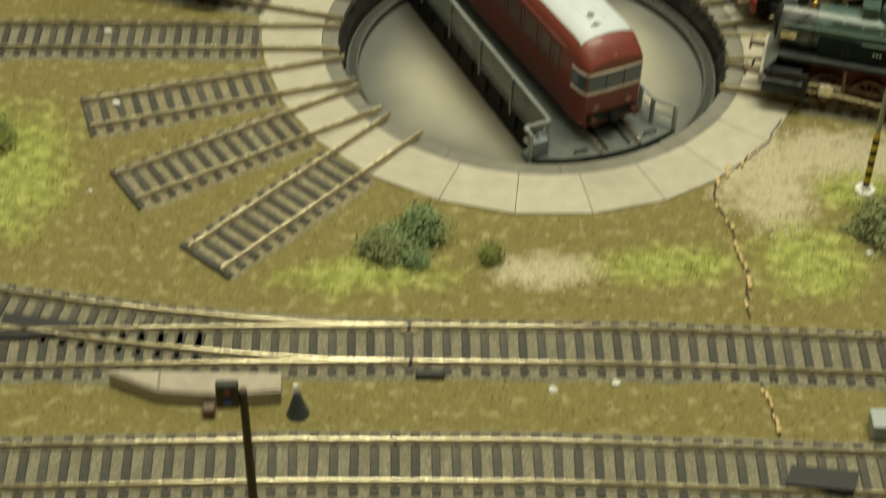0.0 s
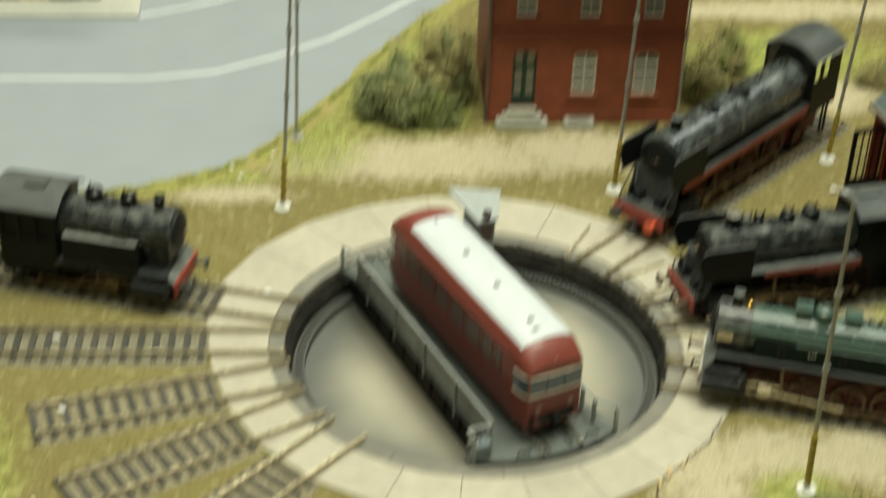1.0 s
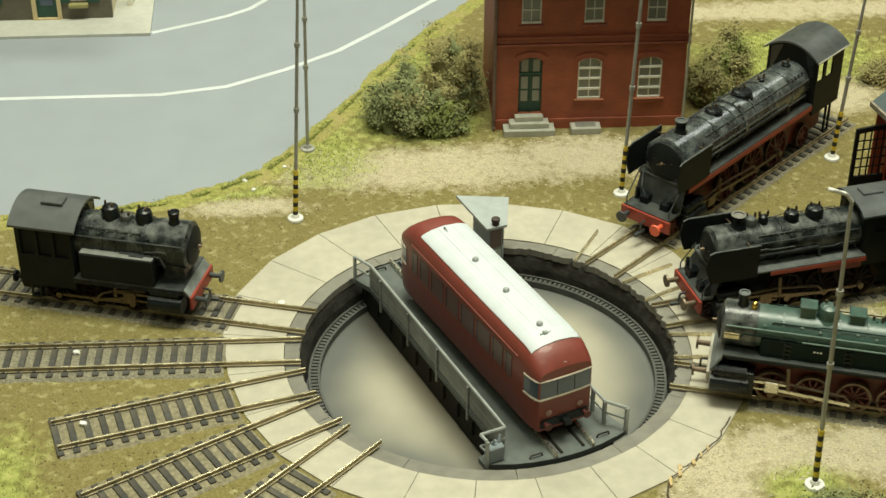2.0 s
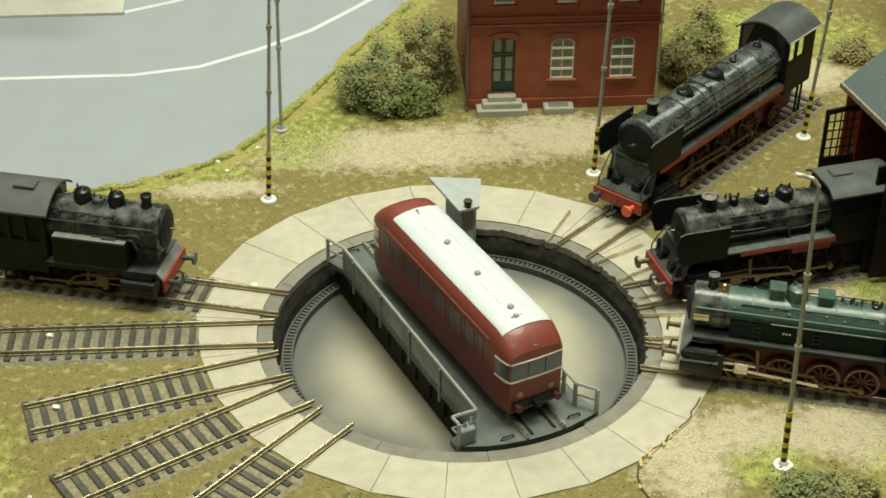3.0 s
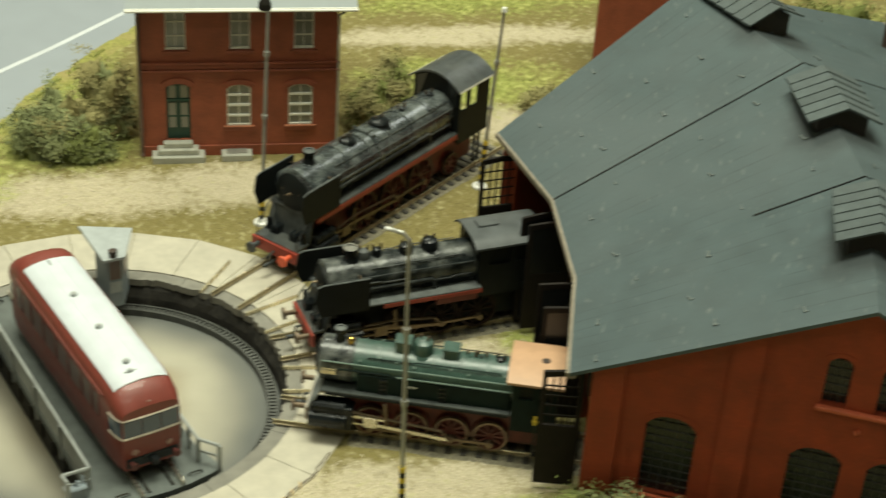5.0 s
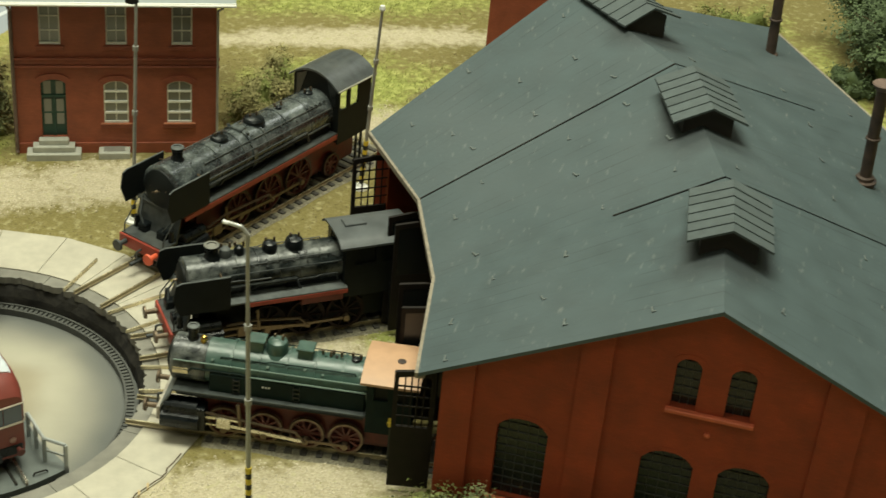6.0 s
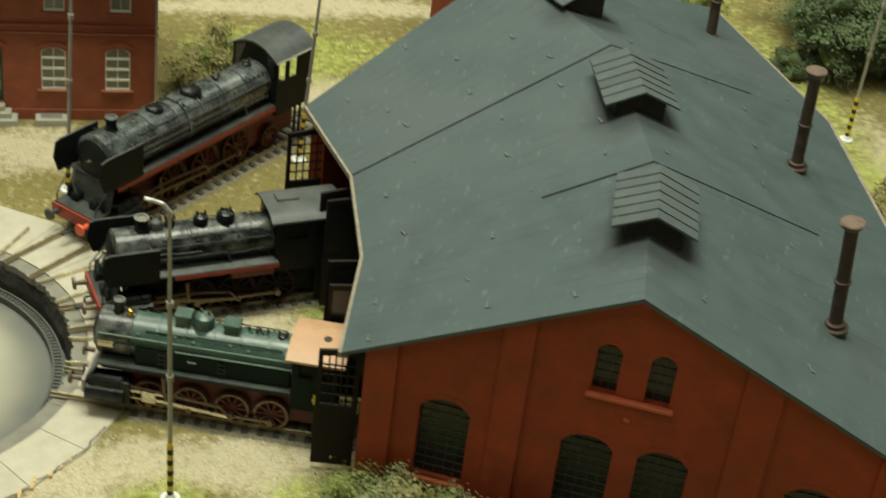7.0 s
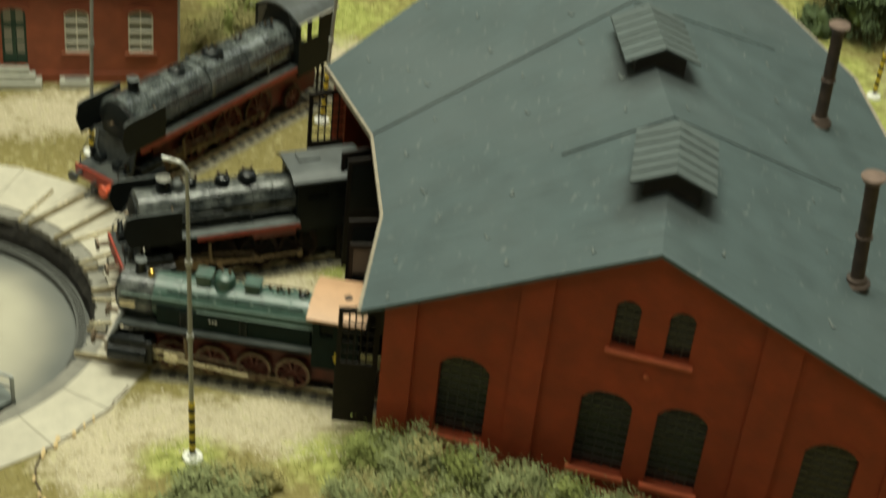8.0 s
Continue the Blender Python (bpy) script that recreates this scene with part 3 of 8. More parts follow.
def track(name, pts, label, rail_from=0.0, rail_mat=None, bed=True, rail_ext=0.0, pitch=6.7, bed_mat=None, sleeper_from=None, bed_drop=0.0):
    """Track along a line of plan points; the rails may run rail_ext further at the first end."""
    t = thing(name, pts[0][0], pts[0][1], 0, 0, label, "railway track", "tracks")
    o = Vector((*pts[0], 0))
    line = [Vector((*p, 0)) - o for p in pts]
    d0 = (line[1] - line[0]).normalized()
    rails = [line[0] - d0 * rail_ext] + line if rail_ext else line
    for side in (-1, 1):
        bm = bmesh.new()
        offs = []
        for i, p in enumerate(rails):
            d = (rails[min(i + 1, len(rails) - 1)] - rails[max(i - 1, 0)]).normalized()
            offs.append((p + Vector((-d.y, d.x, 0)) * 8.75 * side, Vector((-d.y, d.x, 0))))
        rings = []
        for p, s in offs:
            rings.append([p + s * a + Vector((0, 0, z)) for a, z in ((-0.8, 0.7), (-0.8, 1.0), (-0.25, 1.15), (-0.25, 2.1), (-0.42, 2.25), (-0.42, 2.65), (-0.3, 2.75), (0.3, 2.75), (0.42, 2.65), (0.42, 2.25), (0.25, 2.1), (0.25, 1.15), (0.8, 1.0), (0.8, 0.7))])
        ring_join(bm, rings)
        rail = part("rail", bm, RAILBROWN, t, "brown rail with worn bright head")
        bm = bmesh.new()
        ring_join(bm, [[p + d * a + Vector((0, 0, z)) for a, z in ((-0.36, 2.5), (-0.42, 2.72), (-0.30, 2.84), (0.30, 2.84), (0.42, 2.72), (0.36, 2.5))] for p, d in offs])
        part("rail_head", bm, BRASS, rail, "worn brass-coloured running surface")
    if bed:
        bm = bmesh.new()
        rings = []
        for i, p in enumerate(line):
            d = (line[min(i + 1, len(line) - 1)] - line[max(i - 1, 0)]).normalized()
            s = Vector((-d.y, d.x, 0))
            rings.append([p + s * a + Vector((0, 0, z)) for a, z in ((-16, -1.2), (-13.4, 0.15 - bed_drop), (13.4, 0.15 - bed_drop), (16, -1.2))])
        ring_join(bm, rings)
        part("ballast_bed", bm, bed_mat or BALLASTBED, t, "dusty grey-brown ballast bed")
    if not SLEEPER_MESH:
        bm = bmesh.new()
        box(bm, -1.45, 1.45, -13.2, 13.2, -0.6, 1.0, 0.25)
        for s in (-1, 1):
            for e in (-1.35, 1.35):
                box(bm, -0.7, 0.7, s * 8.75 + e - 0.35, s * 8.75 + e + 0.35, 0.9, 1.6)
        ob = part("sleeper", bm, SLEEPER, t)
        SLEEPER_MESH.append(ob.data)
        bpy.data.objects.remove(ob)
    left = pitch * 0.4 if sleeper_from is None else sleeper_from
    for a, b in zip(line, line[1:]):
        n = (b - a).length
        d = (b - a).normalized()
        while left < n:
            s = new("sleeper", SLEEPER_MESH[0])
            s.parent = t
            p = a + d * left
            s.matrix_basis = pose(p.x * MM, p.y * MM, 0, 0, 0, math.degrees(math.atan2(d.y, d.x)))
            left += pitch
        left -= n
    return t


def radial(az, r0, r1):
    c, s = math.cos(radians(az)), math.sin(radians(az))
    return [(r0 * c, r0 * s), (r1 * c, r1 * s)]


def tracks():
    track("stub_track", radial(-164.6, 117, 194), "short unfinished stub track with brass rails", rail_ext=34, bed_mat=STUBBED)
    track("stub_track", radial(-149.6, 117, 194), "short unfinished stub track with brass rails", rail_ext=34, bed_mat=STUBBED)
    track("stub_track", radial(-133.9, 117, 194), "short unfinished stub track with brass rails", rail_ext=34, bed_mat=STUBBED)
    track("radial_track", [(-118, 2.0), (-420, 8.5)], "straight track leaving the turntable with brass rails", rail_ext=34)
    track("radial_track", radial(163.5, 119, 420), "track under the black tank engine", rail_ext=36)
    track("radial_track", [(111.1, -38.2), (314.0, -102.0)], "track under the green engine", rail_ext=34)
    track("radial_track", radial(11.7, 118, 330), "track under the middle black engine", rail_ext=35)
    track("radial_track", radial(43.4, 125, 300), "track under the large black engine", rail_ext=42)
    for az in (-4.2, 27.6, 59.5):
        c, s = math.cos(radians(az)), math.sin(radians(az))
        t = thing("rail_stub", 0, 0, 0, az, "loose brass rail ends on the concrete ring", "railway track", "rail stubs on the ring")
        for side in ((-1,) if az > 50 else (-1, 1)):
            bm = bmesh.new()
            prism(bm, [(side * 8.75 - 0.4, 0.05), (side * 8.75 + 0.4, 0.05), (side * 8.75 + 0.4, 1.7), (side * 8.75 - 0.4, 1.7)], 83, 113, "x")
            part("rail", bm, BRASS, t)
    main = [(330, -201.5), (110, -196.0), (20, -189.0), (-60, -185.8)]
    track("running_track", main + [(-130, -184.8), (-330, -184.0)], "running track with brass rails in front of the yard")
    bend = [(-62, -185.6), (-90, -184.2), (-120, -180.5), (-150, -175.8), (-180, -170.2), (-210, -163.5), (-260, -150.5), (-330, -130.0)]
    track("turnout_branch", bend, "curved branch of a turnout with brass rails", sleeper_from=72.0, bed_drop=0.08)
    track("running_track", [(330, -262.0), (120, -250.5), (60, -246.3), (-20, -240.5), (-100, -238.0), (-330, -237.5)], "nearer running track with brass rails")


tracks()


def turnout_details():
    f = thing("frog_plate", -190, -174.5, 0, -4, "black plastic frog plate in the turnout", "turnout frog")
    bm = bmesh.new()
    prism(bm, [(-14, -6), (12, -3.5), (13, 3.0), (-14, 6.5)], 0.9, 2.2)
    part("plate", bm, STRIPEBLACK, f)
    for x, y in ((-60.5, -178.0), (-60.5, -194.6)):
        j = thing("rail_joint", x, y, 0, -2, "dark insulating gap joint in the rail", "rail joint", "rail joints")
        bm = bmesh.new()
        box(bm, -0.6, 0.6, -1.0, 1.0, 0.4, 3.1)
        part("gap", bm, STRIPEBLACK, j)
        bm = bmesh.new()
        box(bm, -3.0, 3.0, -1.5, 1.5, 0.3, 1.5, 0.2)
        part("clip", bm, RAILBROWN, j)
    p = thing("feeder_clip", -54, -199.5, 0, -2, "small black feeder clip beside the track", "feeder clip")
    bm = bmesh.new()
    box(bm, -5, 5, -1.5, 1.5, -0.6, 1.6, 0.3)
    part("clip", bm, STRIPEBLACK, p)


turnout_details()


# ---- turntable bridge with railings, hut and deck ----
BAZ = -68.2


def bridge():
    t = thing("turntable_bridge", 0, 0, 0, BAZ, "grey turntable bridge with railings and track", "turntable bridge")
    R = 82.5
    left = [(-76.0, -32.0), (-66.0, -28.6), (64.0, -28.6), (67.5, -39.5), (72.4, -39.5)]
    right = [math.sqrt(R * R - y * y) for y in (-28, -20, -10, 0, 10, 20)]
    out = left + list(zip(right, (-28, -20, -10, 0, 10, 20))) + [(78.4, 25.6), (55.0, 21.0), (-60.0, 21.0)]
    out += [(-math.sqrt(R * R - y * y), y) for y in (20, 10, 0, -10, -20, -28)]
    bm = bmesh.new()
    prism(bm, out, -2.4, 0.2)
    part("deck", bm, DECKGREY, t, "grey chequered deck plate")
    for y in (-27.2, 19.5):
        bm = bmesh.new()
        prism(bm, [(-76, -2.4), (76, -2.4), (76, -12), (66, -15.8), (-66, -15.8), (-76, -12)], y - 1.2, y + 1.2, "y")
        for x in range(-70, 71, 14):
            box(bm, x - 0.4, x + 0.4, y - 2.6, y + 2.6, -7 if abs(x) > 60 else -10, -2.4)
        part("girder", bm, GIRDER, t, "dark riveted girder")
    for y in (-10.75, 6.75):
        bm = bmesh.new()
        box(bm, -82, 82, y - 0.55, y + 0.55, 0.2, 2.7)
        part("rail", bm, STEEL, t, "bright rail")
    for y in (-7.2, 3.2):
        bm = bmesh.new()
        box(bm, -80, 80, y - 0.5, y + 0.5, 0.2, 1.0)
        part("guard_strip", bm, GIRDER, t)

    def railing(pts, h, posts):
        bm = bmesh.new()
        up = [(p[0], p[1], h) for p in pts]
        tube(bm, up, 0.75)
        rail = part("railing_top", bm, RAILING, t, "pale grey handrail")
        bm = bmesh.new()
        tube(bm, [(p[0], p[1], h * 0.52) for p in pts], 0.5)
        part("railing_bar", bm, RAILING, t)
        for p in posts:
            bm = bmesh.new()
            box(bm, p[0] - 0.7, p[0] + 0.7, p[1] - 0.7, p[1] + 0.7, -2.0, h)
            part("railing_post", bm, RAILING, t)
    railing([(-77.0, -31.5), (-66, -27.8), (68, -27.8), (67.8, -39.0), (73.0, -38.6)], 12.4,
            [(-77.0, -31.5), (-66, -27.8), (-54, -27.8), (-24, -27.8), (6, -27.8), (36, -27.8), (66.5, -27.8), (73.0, -38.6)])
    bm = bmesh.new()
    prism(bm, [(-65, 1.0), (66, 1.0), (66, 11.8), (-65, 11.8)], -28.2, -27.5, "y")
    part("side_plate", bm, PARAPET, t, "pale grey parapet plate along the walkway")
    for x in (-54, -24, 6, 36):
        bm = bmesh.new()
        box(bm, x - 0.7, x + 0.7, -29.0, -28.1, -6, 11.6)
        part("stiffener", bm, PARAPET, t)
    railing([(52, 18.5), (70.5, 18.5), (78.5, 24.5)], 12.0, [(52, 18.5), (61, 18.5), (70.5, 18.5), (78.5, 24.5)])
    bm = bmesh.new()
    box(bm, 69.5, 73.5, -38, -30.5, 0.2, 8.0, 0.6)
    rod(bm, (70.5, -32, 8), (69.5, -31, 11), 0.8, 0.6, 8)
    rod(bm, (70.5, -35, 8), (71.5, -34, 10.5), 0.6, 0.6, 8)
    part("drive_box", bm, HUTGREY, t, "small grey drive cabinet")
    for x in (-77.5, 77.5):
        for y in (-18, 14):
            bm = bmesh.new()
            tube(bm, [(x, y - 3, 0.2), (x, y - 2.5, 1.6), (x, y + 2.5, 1.6), (x, y + 3, 0.2)], 0.35)
            part("lifting_lug", bm, GIRDER, t)
    # operator's hut at the far end: a wedge-shaped plan
    hut = thing("operator_hut", 0, 0, 0, 0, "small grey operator hut with pale wedge-shaped roof on the bridge", "hut")
    bm = bmesh.new()
    prism(bm, [(0.5, 78.5), (15.6, 77.5), (13.2, 63.2), (6.6, 61.0)], -2.0, 26.0)
    part("wall", bm, HUTGREY, hut)
    bm = bmesh.new()
    roof = [(-7.1, 88.1), (18.3, 84.7), (14.9, 60.2), (4.9, 57.0)]
    lo, hi = [(x, y, 25.6 + 0.02 * (y - 57)) for x, y in roof], [(x, y, 26.9 + 0.02 * (y - 57)) for x, y in roof]
    ring_join(bm, [lo, hi])
    part("roof", bm, HUTROOF, hut, "pale grey sheet roof")
    bm = bmesh.new()
    lathe(bm, (9.4, 60.6, 26.4), [(1.7, 0), (1.7, 2.6), (2.1, 2.6), (2.1, 4.0), (0.3, 4.5)], 12)
    part("stove_pipe", bm, RUSTPIPE, hut)
    face = Vector((13.2 - 6.6, 63.2 - 61.0, 0)).normalized()
    nrm = Vector((face.y, -face.x, 0)) * 0.3
    for z0, z1, m, nm in ((6, 12.0, HUTROOF, "lower_panel"), (13.4, 23.5, SIDEGLASS, "pane")):
        bm = bmesh.new()
        p, q = Vector((6.6, 61.0, 0)) + face * 0.8, Vector((6.6, 61.0, 0)) + face * 6.2
        ring_join(bm, [[(c.x + n.x, c.y + n.y, z) for c, n in ((p, nrm), (q, nrm), (q, -nrm), (p, -nrm))] for z in (z0, z1)])
        part(nm, bm, m, hut)
    bm = bmesh.new()
    p, q = Vector((15.6, 77.5, 0)), Vector((13.2, 63.2, 0))
    d, n = (q - p).normalized(), Vector((0.987, -0.166, 0)) * 0.3
    p, q = p + d * 2, q - d * 2
    ring_join(bm, [[(c.x + k.x, c.y + k.y, z) for c, k in ((p, n), (q, n), (q, -n), (p, -n))] for z in (13.0, 22.5)])
    part("side_pane", bm, SIDEGLASS, hut)


bridge()


# ---- railbus ----
def railbus():
    az = -66.6
    c, s = math.cos(radians(az)), math.sin(radians(az))
    t = thing("railbus", 8.2 * c + 3.6 * s, 8.2 * s - 3.6 * c, 2.7, az,
              "dark red railbus with silver-white roof on the turntable", "railbus")
    H = 62.5

    def section(x, grow=0.0):
        e = max(0.0, (abs(x) - 46) / (H - 46))
        w = 14.4 - 2.0 * e ** 3.6 + grow
        top = 42.6 - 8.2 * e ** 2.7 + grow
        return w, top, 34.0 - 2.6 * e ** 2.4

    def ring(x, z0, grow=0.0):
        w, top, eave = section(x, grow)
        d = (top - eave) / 8.6
        half = [(w * 0.96, z0), (w, z0 + 3), (w, eave - 1.5), (w * 0.985, eave + 1.2 * d), (w * 0.90, eave + 4.6 * d), (w * 0.74, eave + 6.8 * d), (w * 0.45, eave + 8.0 * d), (0, top)]
        pts = [(-y, z) for y, z in half] + [(y, z) for y, z in reversed(half[:-1])]
        return [(x, y, z) for y, z in pts]
    ends = [46, 50, 53, H - 7, H - 5, H - 3.5, H - 2.2, H - 1.2, H - 0.5, H]
    xs = [-x for x in reversed(ends)] + [-30, 0, 30] + ends
    bm = bmesh.new()
    ring_join(bm, [ring(x, 4.5) for x in xs])
    part("body", bm, RED, t, "dark red body", smooth=35)
    # pale roof skin between the red roof ends
    bm = bmesh.new()
    rows = []
    for x in (-44, -30, 0, 30, 45, 48, 51, 54.0):
        w, top = section(x)[:2]
        k = top - 42.6
        rows.append([(x, y, z + 0.5) for y, z in ((-w * 0.82, 39.8 + k), (-w * 0.74, 40.8 + k), (-w * 0.45, top - 0.6), (0, top), (w * 0.45, top - 0.6), (w * 0.74, 40.8 + k), (w * 0.82, 39.8 + k))])
    low = [[(p[0], p[1] * 0.99, p[2] - 1.2) for p in reversed(r)] for r in rows]
    ring_join(bm, [a + b for a, b in zip(rows, low)])
    roof = part("roof_panel", bm, ROOFWHITE, t, "silver-white ribbed roof skin", smooth=35)
    for y in (-7.5, -5.5, -3.5, 3.5, 5.5, 7.5):
        bm = bmesh.new()
        z = 43.0 - 0.0155 * y * y
        box(bm, -43.5, 46.5, y - 0.12, y + 0.16, z - 0.4, z + 0.12)
        part("roof_rib", bm, ROOFWHITE, roof)
    for x in (-12.4, 14.6, 42.5):
        bm = bmesh.new()
        lathe(bm, (x, -1.2, 42.7), [(1.5, 0), (1.4, 1.2), (0.9, 1.7), (0.1, 1.8)], 12)
        part("roof_vent", bm, RAILING, t, "small grey roof vent")
    bm = bmesh.new()
    box(bm, 47.6, 49.6, -3.2, -1.2, 42, 43.8, 0.3)
    box(bm, 48.2, 49.0, -4.6, 0.6, 42.4, 43.1, 0.1)
    part("roof_fitting", bm, RAILING, t)
    bm = bmesh.new()
    tube(bm, [(-38, -1, 42.3), (-41, -1, 44.2), (-43, -1, 42.2)], 0.35)
    part("roof_whistle", bm, RAILING, t)
    # side windows
    for side in (-1, 1):
        x = -47.5
        for i, wdt in enumerate((5.5, 9, 12, 12, 12, 12, 9, 5.5)):
            bm = bmesh.new()
            box(bm, x, x + wdt, side * 14.35 - 0.2, side * 14.35 + 0.2, 20.6, 32.2, 0.15)
            win = part("side_window", bm, REDDULL, t, "dull red window frame")
            bm = bmesh.new()
            box(bm, x + 1.0, x + wdt - 0.35, side * 14.5 - 0.15, side * 14.5 + 0.15, 20.8, 32.0)
            part("pane", bm, SIDEGLASS, win)
            bm = bmesh.new()
            box(bm, x + 0.2, x + 1.0, side * 14.55 - 0.2, side * 14.55 + 0.2, 21.5, 31.6)
            part("window_slit", bm, DARKPANE, win)
            x += wdt + 2.0
        bm = bmesh.new()
        box(bm, -48, 48, side * 14.4 - 0.25, side * 14.4 + 0.25, 34.2, 34.9)
        part("gutter", bm, RED, t)
    # both ends: screens, stripe, lamps, buffers
    for s in (-1, 1):
        def nose(y):
            return H + 0.55 - 0.45 * (abs(y) / 12.4) ** 2
        for y0, y1 in ((-11.9, -4.3), (-3.9, 3.9), (4.3, 11.9)):
            bm = bmesh.new()
            rows = [[(s * nose(y), y, 21.4), (s * nose(y), y, 29.2), (s * (nose(y) - 1.5), y, 29.2), (s * (nose(y) - 1.5), y, 21.4)] for y in (y0, (y0 + y1) / 2, y1)]
            ring_join(bm, rows)
            part("windscreen_pane", bm, WINDSCREEN, t, "bluish reflecting windscreen pane")
        for side in (-1, 1):
            bm = bmesh.new()
            rows = []
            for x in (H - 0.6, H - 2.6, H - 5.0, H - 9.0):
                w = section(x, 0.25)[0]
                rows.append([(s * x, side * w, 21.6), (s * x, side * w, 29.2), (s * x, side * (w - 1), 29.2), (s * x, side * (w - 1), 21.6)])
            ring_join(bm, rows)
            part("corner_pane", bm, WINDSCREEN, t)
        belt = [(s * x, -section(x, 0.3)[0]) for x in (H - 9, H - 7, H - 4, H - 1.5)] + [(s * nose(y), y) for y in (-12.0, -8, -4, 0, 4, 8, 12.0)] + [(s * x, section(x, 0.3)[0]) for x in (H - 1.5, H - 4, H - 7, H - 9)]
        for z, r, nm, lab in ((20.8, 0.52, "cream_stripe", "thin dull cream stripe under the screen"), (29.9, 0.36, "screen_moulding", "pale moulding over the screen")):
            bm = bmesh.new()
            tube(bm, [(x, y, z) for x, y in belt], r, 6)
            part(nm, bm, STRIPEDULL if lab else RED, t, lab)
        for y in (-7.5, 7.5):
            bm = bmesh.new()
            lathe(bm, (s * (H - 0.6), y, 13.0), [(1.5, 0), (1.5, s * 0.9), (1.1, s * 1.2), (0.1, s * 1.3)], 14, "x")
            part("headlight", bm, HEADDULL, t, "round dull headlight")
            bm = bmesh.new()
            rod(bm, (s * (H - 1), y * 1.25, 8.5), (s * (H + 3.2), y * 1.25, 8.5), 0.9)
            rod(bm, (s * (H + 3.2), y * 1.25, 8.5), (s * (H + 3.8), y * 1.25, 8.5), 1.7)
            part("buffer", bm, REDDULL, t, "dark red buffer")
        bm = bmesh.new()
        lathe(bm, (s * (H - 1.8), 0, 34.8), [(1.3, 0), (1.3, s * 0.9), (0.1, s * 1.1)], 12, "x")
        part("top_lamp", bm, HEADDULL, t)
        bm = bmesh.new()
        box(bm, min(s * (H - 1), s * (H + 4)), max(s * (H - 1), s * (H + 4)), -1.6, 1.6, 6.2, 9.0, 0.4)
        box(bm, min(s * (H - 2), s * (H + 0.6)), max(s * (H - 2), s * (H + 0.6)), -11.5, 11.5, 5.6, 10.2, 0.4)
        part("coupling", bm, BLACK, t, "blackened buffer beam and coupling")
    bm = bmesh.new()
    box(bm, -50, 50, -10, 10, 1.5, 6, 0.5)
    part("underframe", bm, BLACK, t)
    for x in (-30, 30):
        for y in (-7.6, 7.6):
            bm = bmesh.new()
            lathe(bm, (x, y - 1.2, 5.4), [(5.6, 0), (5.6, 1.6), (4.6, 2.4), (0.5, 2.4)], 20, "y")
            part("wheel", bm, BLACKDUST, t)


railbus()


# ---- engine shed: a fan of three stalls ----
F = [(184.9, -103.9), (203.2, -38.5), (208.0, 26.0), (195.0, 91.2)]
G = [(282.2, -149.2), (315.0, -54.5), (326.5, 50.0), (297.5, 139.0)]
HB = [(387.0, -197.5), (438.5, -66.0), (455.5, 72.0), (439.0, 202.5)]
ZE, ZR, ZB = 70.3, 124.7, 73.5
GA = -25.0


